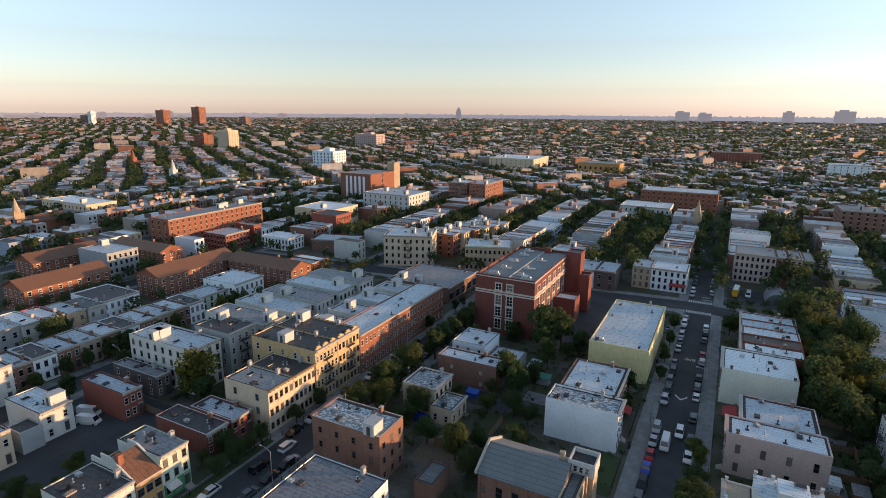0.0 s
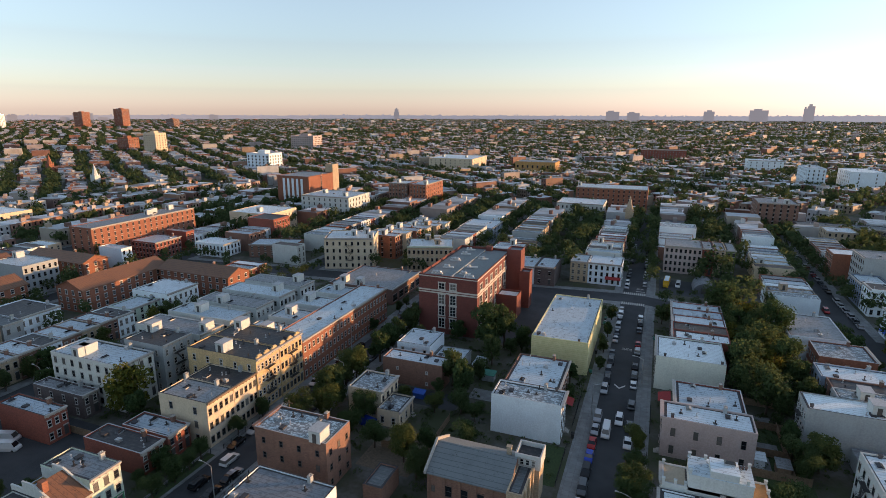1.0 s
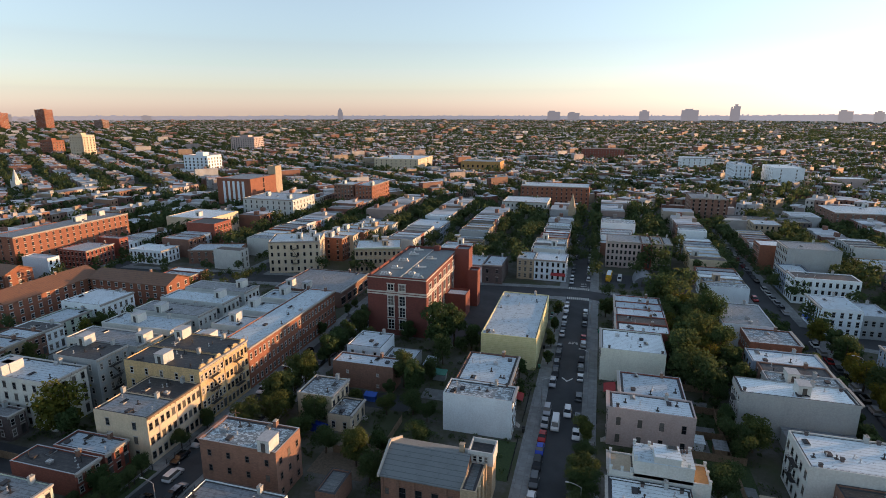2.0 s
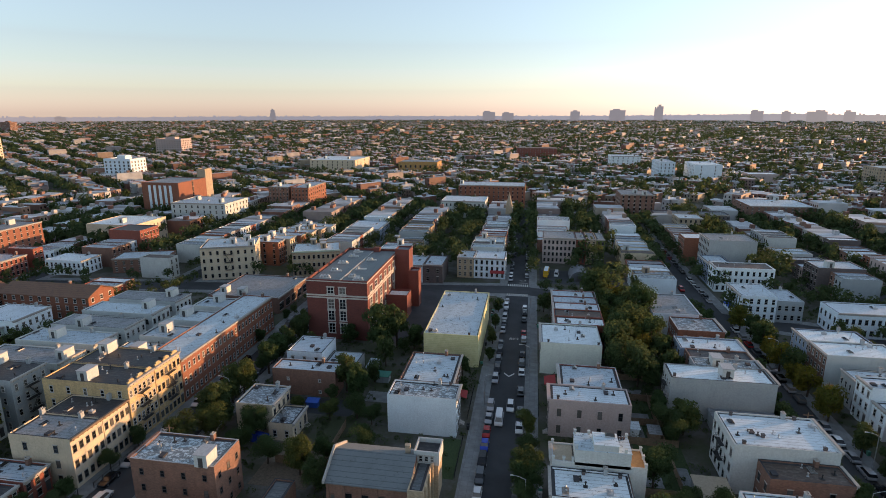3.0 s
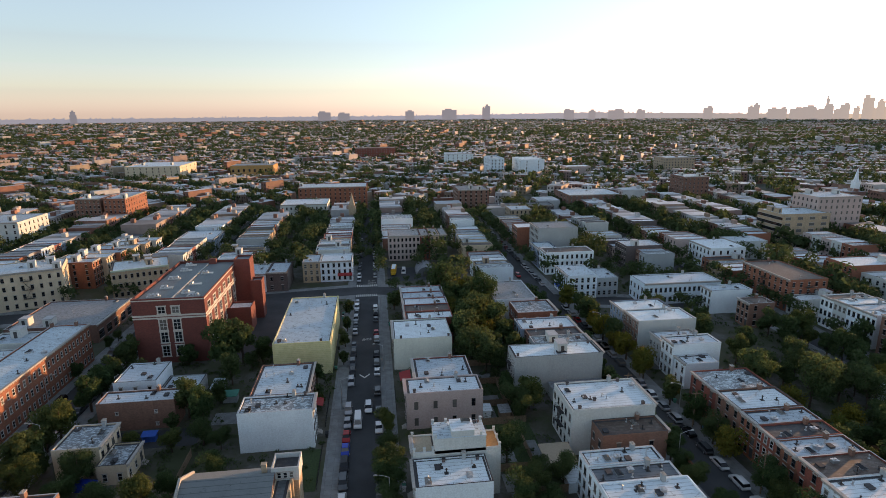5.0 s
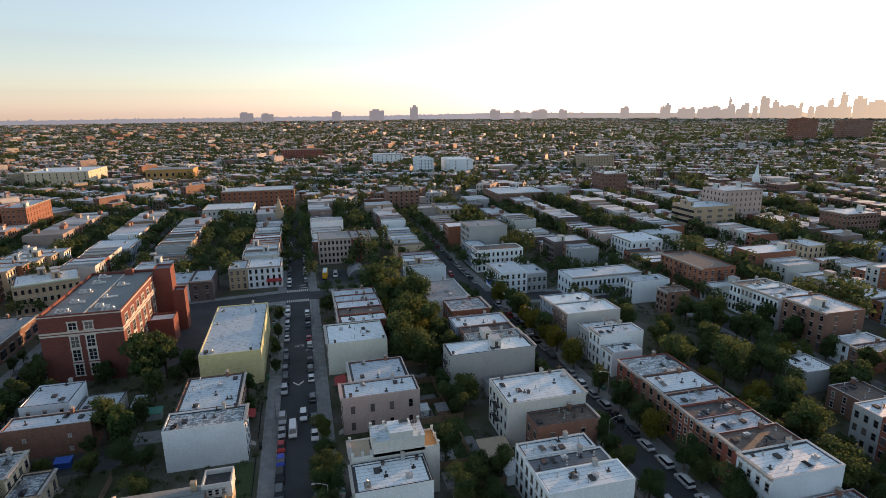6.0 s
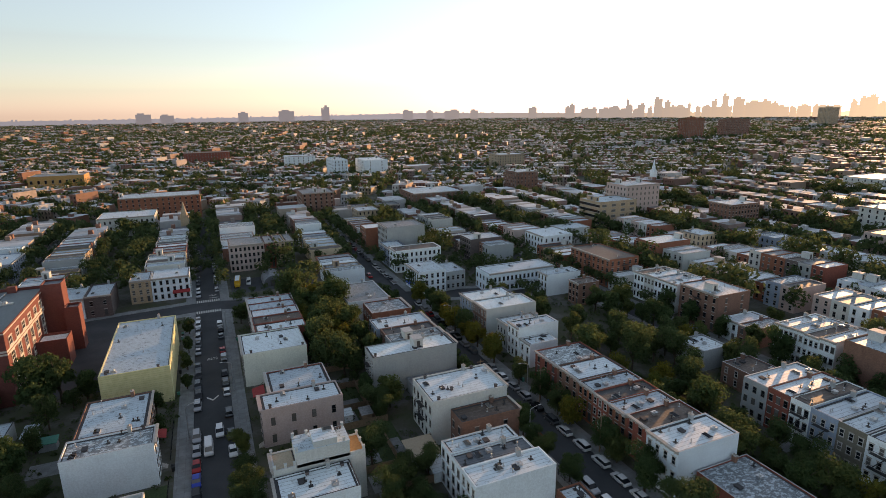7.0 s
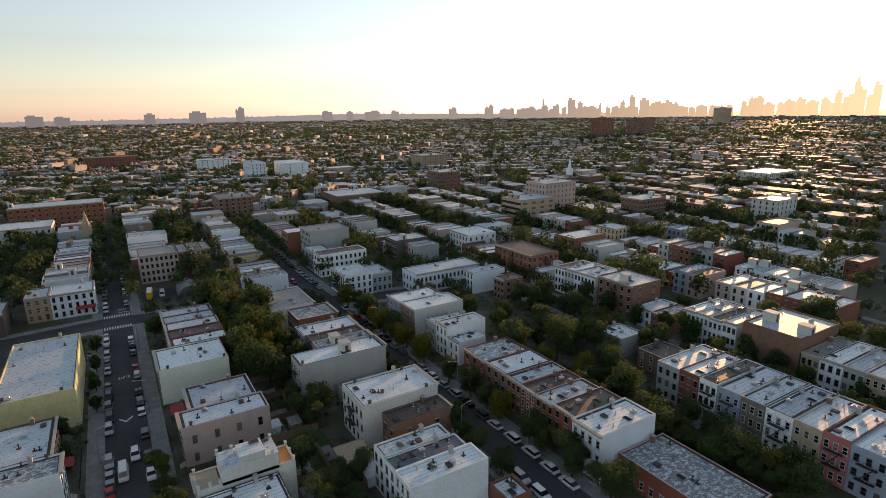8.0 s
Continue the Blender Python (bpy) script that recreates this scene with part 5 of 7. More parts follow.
def chapel():
    """Brick hall with a shallow pitched grey roof and a small front tower."""
    ob = thing("chapel", pose(-22.4, 93.1, 0.19), "brick chapel with grey pitched roof and square front tower", "chapel")
    TAKEN.append((-32, -10, 86.5, 100))
    BUILT.append((-32, -10, 86.5, 100))
    b = Build()
    x0, x1, y0, y1, e, r = -8.8, 7.2, -6.1, 6.1, 6.9, 9.8
    b.solid([(x0, y0, -0.3), (x1, y0, -0.3), (x1, y1, -0.3), (x0, y1, -0.3), (x0, y0, e), (x1, y0, e), (x1, y1, e), (x0, y1, e), (x0, 0, r), (x1, 0, r)],
            [(0, 1, 5, 4), (1, 2, 6, 9, 5), (2, 3, 7, 6), (3, 0, 4, 8, 7)])
    part("wall", b.mesh("wall", WALL["brown"]), ob)
    b = Build()
    for s in (-1, 1):
        b.solid([(x0 - 0.3, s * 6.5, e - 0.16), (x1, s * 6.5, e - 0.16), (x1, 0, r + 0.03), (x0 - 0.3, 0, r + 0.03), (x0 - 0.3, s * 6.5, e + 0.06), (x1, s * 6.5, e + 0.06), (x1, 0, r + 0.25), (x0 - 0.3, 0, r + 0.25)],
                [(4, 5, 6, 7), (0, 1, 5, 4), (3, 0, 4, 7), (1, 2, 6, 5), (0, 1, 2, 3)])
    part("roof", b.mesh("roof", ROOF["felt"]), ob)
    for k in range(4):
        wi = part("window", window_mesh(1.35, 2.3, FRAME_D, WALL["brown"]), ob, pose(-4.5 + 3.2 * k, y0 - 0.003, 2.6))
        part("pane", pane_mesh(1.35, 2.3), wi)
    wi = part("window", window_mesh(0.7, 1.3, FRAME_D, WALL["brown"]), ob, pose(-7.6, y0 - 0.003, 3.0))
    part("pane", pane_mesh(0.7, 1.3), wi)
    for k in range(6):
        b = Build()
        b.box(-0.28, 0.28, -0.2, -0.003, -0.3, e - 0.25)
        part("pilaster", cached("chapel_pilaster", lambda: b.mesh("pilaster", WALL["brown"])), ob, pose(-8.5 + 3.12 * k, y0, 0))
    b = Build()
    b.solid([(x0 - 0.55, -6.7, e - 0.1), (x0 - 0.55, 0, r + 0.3), (x0 - 0.55, 6.7, e - 0.1), (x0 - 0.55, 6.7, e + 0.45), (x0 - 0.55, 0, r + 0.85), (x0 - 0.55, -6.7, e + 0.45),
             (x0 - 0.12, -6.7, e - 0.1), (x0 - 0.12, 0, r + 0.3), (x0 - 0.12, 6.7, e - 0.1), (x0 - 0.12, 6.7, e + 0.45), (x0 - 0.12, 0, r + 0.85), (x0 - 0.12, -6.7, e + 0.45)],
            [(0, 5, 4, 1), (1, 4, 3, 2), (6, 7, 10, 11), (7, 8, 9, 10), (5, 11, 10, 4), (4, 10, 9, 3), (0, 6, 11, 5), (2, 3, 9, 8), (0, 1, 7, 6), (1, 2, 8, 7)])
    part("gable_coping", b.mesh("gable_coping", STONE), ob)
    b = Build()
    b.box(-0.45, 0.45, -0.4, 0.4, 0, 2.2)
    b.box(-0.52, 0.52, -0.47, 0.47, 2.2, 2.4)
    part("chimney", b.mesh("chimney", WALL["tan"]), ob, pose(5.2, 1.6, r - 1.0))
    part("tower", shell_mesh(4.6, 4.4, 8.0, WALL["tan"], 0.4), ob, pose(9.0, 3.2, 0))
    crown = part("tower_crown", shell_mesh(5.0, 4.8, 2.5, WALL["offwhite"], 1.0, COPING), ob, pose(9.0, 3.2, 8.0), "pale rendered tower head with a sunken dark roof")
    part("tower_roof", roof_sheet(5.0, 4.8, ROOF["tar"]), crown, pose(0, 0, 1.55))
    for v in (-6.4, -3.3, 0.0):
        b = Build()
        b.box(0, 0.3, -0.3, 0.3, -0.3, 8.6)
        part("buttress", cached("chapel_buttress", lambda: b.mesh("buttress", WALL["tan"])), ob, pose(10.15, v, 0))
    part("gable_front", shell_mesh(3.0, 9.0, 8.2, WALL["tan"], 0.4), ob, pose(8.6, -3.3, 0))
    part("porch_roof", roof_sheet(3.0, 9.0, ROOF["slate"]), ob, pose(8.6, -3.3, 7.9))
    for u in (-1.1, 0.0, 1.1):
        wi = part("window", window_mesh(0.75, 1.2, FRAME_W, STONE), ob, pose(9.0 + u, 3.2 - 2.4 - 0.003, 8.35))
        part("pane", pane_mesh(0.75, 1.2), wi)
    return ob


school()
chapel()


# ---- the rest of the blocks ----
STYLE = [("brick", 3), ("brown", 2), ("offwhite", 4), ("white", 4), ("grey", 3), ("cream", 1), ("tan", 1), ("red", 2), ("pink", 1), ("dark", 1), ("olive", 1), ("blue", 1)]
WALLS = [k for k, n in STYLE for _ in range(n)]
ROOFS = ["white"] * 4 + ["silver"] * 5 + ["patchy"] * 3 + ["grey"] * 2 + ["tar"] * 2 + ["brown"]


def in_view(x, y, lo=-67.0, hi=70.0):
    return lo < math.degrees(math.atan2(x - 4.8, y - 2.0)) < hi and y > 20


def free(x0, x1, y0, y1, gap=0.5):
    return all(x1 < a - gap or x0 > b + gap or y1 < c - 0.02 or y0 > d + 0.02 for a, b, c, d in TAKEN)


# open ground: lots, yards, the school's court, and the landmarks further off
TAKEN += [(-46, -28, 100, 166), (-46, -27, 150, 225), (-66, -48, 92, 109), (-40, -9, 56, 86), (-30, -8, 100, 115.3), (-20, -8.5, 141, 152), (8, 30, 102, 119.5), (9, 30, 140, 151.8), (8, 32, 203, 228),
          (-112, -84, 66, 72), (-118, -84, 172, 185), (-122, -99, 56, 98), (29, 44, 60, 215), (9, 45, 238, 274), (64, 66, 110, 130), (98, 119, 40, 112), (130, 141, 88, 190), (103, 131, 157, 190), (-150, -139, 42, 90), (-140, -100, 42, 57),
          (80, 92, 124, 155), (112, 135, 122, 138), (-30, -20, 56, 86), (-215, -205, 60, 220), (-186, -171, 62, 165)]
NEAR_LIMIT, FAR_HOUSES = 345.0, []
for (x0, x1, y0, y1), edge in zip(BLOCKS, EDGES):
    for side in ("w", "e"):
        ends = edge[:2] if side == "w" else edge[2:]
        y, last = max(max(p[0] for p in ends), 24.0), min(p[1] for p in ends)
        run = 0
        while y < last - 5:
            if run <= 0:          # neighbours built together share height, depth and style
                run, rh, rd, rw = rnd.randint(3, 8), rnd.choice((6.8, 7.4, 9.6, 10.0, 10.4)), rnd.uniform(13.0, 17.0), rnd.choice(WALLS)
                step = rnd.uniform(5.4, 6.6)
            run -= 1
            big = rnd.random() < 0.035
            wd = rnd.uniform(11, 15) if big else step
            dp = rnd.uniform(18, 22) if big else rd + rnd.uniform(-0.6, 0.6)
            h = rnd.uniform(11.5, 14.5) if big else rh + rnd.uniform(-0.15, 0.15)
            a, c = (x0 + rnd.uniform(0, 0.25), x0 + dp) if side == "w" else (x1 - dp, x1 - rnd.uniform(0, 0.25))
            e = min(y + wd, last)
            dist = math.hypot((a + c) / 2 - 4.8, y - 2)
            if in_view((a + c) / 2, y) and rnd.random() > 0.04:
                wall, roof = rw if rnd.random() < 0.45 else rnd.choice(WALLS), rnd.choice(ROOFS)
                if (-141 < (a + c) / 2 < 141 and y < 230) or not free(a, c, y, e):
                    pass
                elif dist < NEAR_LIMIT:
                    house(a, c, y, e, h, wall, roof, "we" if dist < 130 else "w" if a > 0 else "e", front=side, near=False, clutter=1 if dist < 180 else 0, bulk=1 if (big or rnd.random() < 0.3) and dist < 290 else 0, chim=1 if dist < 235 else 0, cornice=dist < 250, door=dist < 160)
                else:
                    FAR_HOUSES.append((a, c, y, e, h))
            y = e + (0.05 if run > 0 or rnd.random() > 0.12 else rnd.uniform(3, 8))


# ---- trees, cars ----
def clear(x, y, r=1.6):
    return all(not (a - r < x < b + r and c - r < y < d + r) for a, b, c, d in BUILT)


PLANTED = []


def grove(x0, x1, y0, y1, n, lo, hi, kinds=(0, 1, 2, 3), group="garden trees", gap=4.2):
    """Plants up to n trees in a patch, clear of buildings and of each other."""
    for _ in range(n * 4):
        if n <= 0:
            break
        x, y, s = rnd.uniform(x0, x1), rnd.uniform(y0, y1), rnd.uniform(lo, hi)
        if clear(x, y) and all(abs(x - p) + abs(y - q) > gap for p, q in PLANTED):
            tree(x, y, s, rnd.choice(kinds), group)
            PLANTED.append((x, y))
            n -= 1


for x, y, s, k in ((-43, 133, 1.3, 1), (-38, 127, 1.2, 0), (-36, 120, 0.9, 2), (-41.5, 161, 1.75, 3), (-36.5, 163, 1.55, 1), (-33, 158, 0.7, 0), (-41, 97, 1.05, 2), (-36, 92.5, 0.85, 1), (-113, 91, 1.6, 6), (-107, 87, 1.0, 0),
                   (-86.2, 75.5, 0.7, 1), (-87.5, 70.5, 0.5, 2), (-71, 102, 0.95, 0), (-66, 106, 0.95, 3), (-67, 112, 0.8, 1), (5.6, 119, 0.8, 0), (5.8, 111, 0.75, 2), (5.6, 103.5, 0.95, 1), (5.8, 97, 0.9, 3), (5.7, 90, 0.8, 0),
                   (-6.2, 158, 0.6, 1), (-6.3, 171, 0.65, 2), (-6.2, 184, 0.6, 0), (-6.3, 201, 0.65, 3), (-13, 146, 0.8, 1), (-11.5, 135, 0.6, 2), (41, 232, 1.2, 4), (48, 228, 1.1, 6), (35, 225, 1.0, 5), (29, 84, 0.9, 1), (33, 92, 1.0, 2), (31, 104, 1.15, 0)):
    tree(x, y, s, k, "street trees" if abs(x) < 8 else "garden trees")
    PLANTED.append((x, y))
grove(29.5, 44, 147, 215, 32, 0.95, 1.4, (0, 1, 2, 3, 4, 5, 6, 5), gap=4.8)
grove(36, 43, 120, 146, 5, 0.7, 1.1)
grove(29, 42, 66, 110, 8, 0.6, 0.95)
grove(99.5, 114, 42, 106, 30, 0.7, 1.1, (0, 1, 2, 3, 4, 6), gap=4.8)
grove(102, 142, 92, 128, 17, 0.8, 1.2, (0, 1, 2, 3, 4, 6), gap=6.0)
grove(106, 142, 128, 164, 9, 0.75, 1.15, (0, 1, 2, 3, 4, 6), gap=6.5)
grove(104, 126, 165, 192, 10, 0.7, 1.1, (0, 1, 2, 3, 4, 6))
grove(140.6, 142.4, 60, 190, 24, 0.8, 1.2, group="street trees", gap=4.5)
grove(65.2, 67.0, 70, 215, 18, 0.55, 0.9, group="street trees")
grove(78.0, 80.2, 60, 215, 22, 0.8, 1.2, (0, 1, 2, 3, 6, 6), group="street trees")
grove(-70.4, -68.6, 96, 200, 15, 0.75, 1.2, group="street trees", gap=3.4)
grove(-82.6, -81.2, 60, 205, 12, 0.45, 0.7, group="street trees")
grove(-66, -29, 92, 165, 14, 0.6, 1.0)
grove(9, 30, 203, 226, 9, 0.6, 0.9)
grove(36, 44, 240, 273, 4, 0.6, 0.9)
grove(10, 30, 233, 238, 5, 0.45, 0.6)
grove(100, 140, 212, 236, 12, 0.7, 1.15, (0, 1, 2, 3, 6))
grove(-109, -99, 44, 72, 12, 0.4, 0.7, gap=3.2)
grove(-215, -152, 60, 215, 46, 0.6, 1.1, (0, 1, 2, 3, 4, 6))
grove(-300, -216, 90, 330, 45, 0.7, 1.2, (0, 1, 2, 3, 4, 5, 6))
grove(-150, -60, 225, 330, 40, 0.7, 1.15, (0, 1, 2, 3, 4, 5))
grove(-60, 7, 260, 340, 26, 0.65, 1.1, (0, 1, 2, 3, 4, 6))
grove(44, 70, 246, 340, 16, 0.65, 1.1, (0, 1, 2, 3, 4, 6))
grove(75, 215, 215, 330, 50, 0.65, 1.15, (0, 1, 2, 3, 4, 5, 6))
grove(177, 200, 60, 205, 34, 0.95, 1.45, (0, 1, 2, 3, 4, 5, 6), gap=5.5)
grove(180, 200, 200, 400, 40, 1.0, 1.5, (0, 1, 2, 3, 4, 5, 6), gap=5.5)
for gx in (-256, -184, -111, -38, 36, 110):
    grove(gx - 12, gx + 12, 244, 422, 46, 0.85, 1.35, (0, 1, 2, 3, 4, 5, 6), gap=5.5)
for gx in (258, 331, 404, 477, 550):
    grove(gx - 12, gx + 12, 30, 400, 64, 1.0, 1.6, (0, 1, 2, 3, 4, 5, 6), gap=5.5)
for sx in (148.0, 222.0, 295.0):
    for s in (-6.3, 6.3):
        grove(sx + s - 0.6, sx + s + 0.6, 40, 400, 34, 0.8, 1.25, group="street trees", gap=5.0)
for sx in (-293.0, -221.0, -148.0, -75.5, 0.1, 72.5, 368.0, 441.0):
    for s in (-6.0, 6.0):
        grove(sx + s - 0.5, sx + s + 0.5, 246, 420, 16, 0.8, 1.25, (0, 1, 2, 3, 6), group="street trees", gap=5.5)
for sx in (-148.0, -221.0):
    for s in (-6.3, 6.3):
        grove(sx + s - 0.6, sx + s + 0.6, 60, 330, 22, 0.6, 1.0, group="street trees", gap=5.0)

for sx, ya, yb in ((0.1, 62, 330), (72.5, 52, 330), (-75.5, 44, 222)):
    for s in (-1, 1):
        y = ya + rnd.uniform(0, 4)
        while y < yb:
            if abs(y - cross_y(sx)) > 13 and rnd.random() < 0.8 and not (sx == 0.1 and y < 134):
                paint = rnd.choice(("white", "white", "white", "silver", "silver", "silver", "black", "black", "black", "grey", "grey", "grey", "grey", "white", "silver", "black", "red"))
                park(sx + s * 3.6 + rnd.uniform(-0.12, 0.12), y, paint, rnd.choice(("sedan", "sedan", "suv", "suv")), (180 if s < 0 else 0) if sx else 0)
            y += rnd.uniform(5.6, 6.6)


# ---- the far city ----
def far_box(b, x0, x1, y0, y1, h, windows=False):
    b.box(x0, x1, y0, y1, 0, h, 0, False)
    b.m[-5] = 1
    if windows:
        for s, x in ((-1, x0 - 0.04), (1, x1 + 0.04)):
            n, k = max(1, int((y1 - y0) / 2.4)), max(1, int(h / 3.2))
            for i in range(n):
                for j in range(k):
                    yc, z = y0 + (i + 0.5) * (y1 - y0) / n, 1.0 + j * (h - 1) / k
                    p = [(x, yc - 0.5, z), (x, yc + 0.5, z), (x, yc + 0.5, z + 1.6), (x, yc - 0.5, z + 1.6)]
                    b.face(p if s > 0 else p[::-1], 2)


def far_tree(b, g, x, y, r, h, n):
    """A lobed clump of leaf sprays, coarser the further off it stands."""
    k = 0.36 if n < 12 else 0.27 if n < 20 else 0.19 if n < 60 else 0.11
    lobes = [(x + g.uniform(-0.5, 0.5) * r, y + g.uniform(-0.5, 0.5) * r, h * g.uniform(0.42, 0.78), r * g.uniform(0.35, 0.6)) for _ in range(2 if n < 20 else 4 if n < 60 else 7)]
    for _ in range(n):
        cx, cy, cz, q = g.choice(lobes)
        a, e = g.uniform(0, 6.283), g.uniform(-0.6, 1.0)
        f = math.sqrt(max(0.0, 1 - e * e)) * q * g.uniform(0.75, 1.05)
        c = (cx + f * math.cos(a), cy + f * math.sin(a), cz + q * e * 0.9)
        t, sa_, ca_ = r * k * g.uniform(0.8, 1.3), math.sin(a), math.cos(a)
        p = math.sqrt(max(0.0, 1 - e * e))
        u = (-sa_ + g.gauss(0, 0.3), ca_ + g.gauss(0, 0.3), g.gauss(0, 0.3))
        w = (-e * ca_ + g.gauss(0, 0.3), -e * sa_ + g.gauss(0, 0.3), p + g.gauss(0, 0.3))
        b.face([tuple(c[i] - t * (u[i] + 0.6 * w[i]) for i in range(3)), tuple(c[i] + t * (u[i] - 0.6 * w[i]) for i in range(3)), tuple(c[i] + t * w[i] for i in range(3))])


b = Build()
for a, c, y, e, h in FAR_HOUSES:
    far_box(b, a, c, y, e, h, True)
    if rnd.random() < 0.55:
        xx, yy = rnd.uniform(a + 2, c - 3), (y + e) / 2
        b.box(xx, xx + 2.2, yy - 1.4, yy + 1.4, h, h + 2.2, 0, False)
tagged(new("distant_row_houses", b.mesh("distant_row_houses", [FAR_WALL, FAR_ROOF, GLASS])), "brick and painted row houses of the next blocks", "houses", "", "stuff")

g = random.Random(11)
city, wood = Build(), Build()
FACES5 = [(0, 1, 5, 4), (1, 2, 6, 5), (2, 3, 7, 6), (3, 0, 4, 7)]


def turned_box(b, cx, cy, u, v, dp, lw, h, ca, sa, z0=0.0, windows=False, top=1):
    """A house of the turned far grid; u runs along its street, v across it."""
    def at(p, q, z):
        return (cx + (v + p) * ca - (u + q) * sa, cy + (v + p) * sa + (u + q) * ca, z)
    c = [(-dp / 2, -lw / 2), (dp / 2, -lw / 2), (dp / 2, lw / 2), (-dp / 2, lw / 2)]
    b.solid([at(p, q, z0) for p, q in c] + [at(p, q, h) for p, q in c], FACES5)
    b.face([at(p, q, h) for p, q in c], top)
    if windows:
        n, k = max(1, int(lw / 2.3)), max(1, int(h / 3.2))
        for s in (-1, 1):
            for i in range(n):
                for j in range(k):
                    q, z, p = -lw / 2 + (i + 0.5) * lw / n, 1.0 + j * (h - 1) / k, s * (dp / 2 + 0.04)
                    f = [at(p, q - 0.5, z), at(p, q + 0.5, z), at(p, q + 0.5, z + 1.6), at(p, q - 0.5, z + 1.6)]
                    b.face(f if s > 0 else f[::-1], 2)


TURN = 0.95
ca, sa = math.cos(TURN), math.sin(TURN)


def laid_out(x, y):
    """Inside the streets that are laid out one by one."""
    return -441 < x < 591 and y < 441


for bx in range(-90, 91):
    for by in range(-14, 34):
        p, q = bx * 70.0 + 35 * math.sin(by * 2.4), by * 184.0 + 14 * math.sin(bx * 1.9)
        cx, cy = p * ca - q * sa, 450 + p * sa + q * ca
        d = math.hypot(cx, cy)
        if cy < -60 or not in_view(cx, max(cy, 21), -71, 74) or d > 4750:
            continue
        n = 54 if d < 1000 else 34 if d < 1800 else 20 if d < 2800 else 12
        rh = g.uniform(6, 10)
        for k in range(n):
            if k % 8 == 0:
                rh = g.uniform(6, 10.5)
            u = (k // 2 + 0.5) / math.ceil(n / 2) * 168 - 84
            v = (-1 if k % 2 else 1) * g.uniform(17.5, 19.5)
            big = g.random() < 0.018
            lw, dp = 168 / math.ceil(n / 2) * g.uniform(0.9, 1.0), g.uniform(20, 24) if big else g.uniform(12, 17)
            h = g.uniform(12, 17) if big else rh + g.uniform(-0.3, 0.3)
            x, y = cx + v * ca - u * sa, cy + v * sa + u * ca
            if g.random() < 0.10 or laid_out(x, y) or not free(x - 9, x + 9, y - 9, y + 9):
                continue
            turned_box(city, cx, cy, u, v, dp, lw, h, ca, sa, 0.0, d < 800)
            if d < 1500 and g.random() < 0.5:
                turned_box(city, cx, cy, u + g.uniform(-1, 1), v + g.uniform(-4, 4), 2.4, 2.6, h + 2.1, ca, sa, h)
        leafy = 0.75 + 0.85 * max(0.0, noise.noise((cx * 0.003, cy * 0.003, 2.0)) + 0.5)
        for k in range(int(leafy * (64 if d < 800 else 52 if d < 1300 else 34 if d < 2000 else 20 if d < 2800 else 13))):
            u, v = g.uniform(-92, 92), g.choice((0, 0, 1, -1)) * 31 + g.uniform(-6, 6)
            x, y = cx + v * ca - u * sa, cy + v * sa + u * ca
            if not laid_out(x, y) and free(x - 3, x + 3, y - 3, y + 3):
                far_tree(wood, g, x, y, g.uniform(4.2, 7.0) * (1.0 if d < 1300 else 1.3), g.uniform(9.5, 14.5), 30 if d < 800 else 15 if d < 1300 else 8 if d < 2600 else 6)
for x, y, r, h in FAR_TREES:
    far_tree(wood, g, x, y, r, h, 190)
for x0, x1, y0, y1 in BLOCKS:
    y = y0
    while y < y1:
        for x in ((x0 + x1) / 2 + g.uniform(-9, 9), (x0 + x1) / 2 + g.uniform(-9, 9), x0 - 2.6, x1 + 2.6):
            if (math.hypot(x - 4.8, y - 2) >= 330 or not -300 < x < 290) and g.random() < 0.86 and in_view(x, y):
                far_tree(wood, g, x, y + g.uniform(-2, 2), g.uniform(4.0, 6.8), g.uniform(8.5, 13.5), 58)
        y += g.uniform(7, 12)
tagged(new("distant_city", city.mesh("distant_city", [FAR_WALL, FAR_ROOF, GLASS])), "flat city of brick and pale roofs reaching the horizon", "houses", "", "stuff")
tagged(new("distant_trees", wood.mesh("distant_trees", LEAF_FAR)), "green street and garden trees across the far city", "trees", "", "stuff")


# ---- landmarks in the middle distance ----
def spire(x, y, h, w, wall, label):
    """A church tower with corner pinnacles and a tapering spire, before a gabled nave."""
    ob = thing("church", pose(x, y, 0.19), label, "church", "church spires")
    b = Build()
    b.box(-w / 2, w / 2, -w / 2, w / 2, -0.3, h * 0.55)
    for i in (-1, 1):
        for j in (-1, 1):
            b.box(i * w * 0.42 - 0.3, i * w * 0.42 + 0.3, j * w * 0.42 - 0.3, j * w * 0.42 + 0.3, h * 0.55, h * 0.62)
    part("tower", b.mesh("tower", WALL[wall]), ob)
    b = Build()
    b.tube((0, 0, h * 0.55), (0, 0, h), w * 0.5, 0.08, 8)
    part("spire", b.mesh("spire", WALL[wall]), ob)
    b = Build()
    a, c, e, r = w * 1.1, w * 2.4, h * 0.26, h * 0.42
    b.solid([(-a, w / 2, -0.3), (a, w / 2, -0.3), (a, c * 2, -0.3), (-a, c * 2, -0.3), (-a, w / 2, e), (a, w / 2, e), (a, c * 2, e), (-a, c * 2, e), (0, w / 2, r), (0, c * 2, r)],
            [(0, 1, 5, 8, 4), (1, 2, 6, 5), (2, 3, 7, 9, 6), (3, 0, 4, 7)])
    b.solid([(-a - 0.3, w / 2, e), (0, w / 2, r + 0.2), (0, c * 2, r + 0.2), (-a - 0.3, c * 2, e), (a + 0.3, w / 2, e), (a + 0.3, c * 2, e)], [(0, 1, 2, 3), (1, 4, 5, 2)], 1)
    part("nave", b.mesh("nave", [WALL["brick"], ROOF["rust"]]), ob)


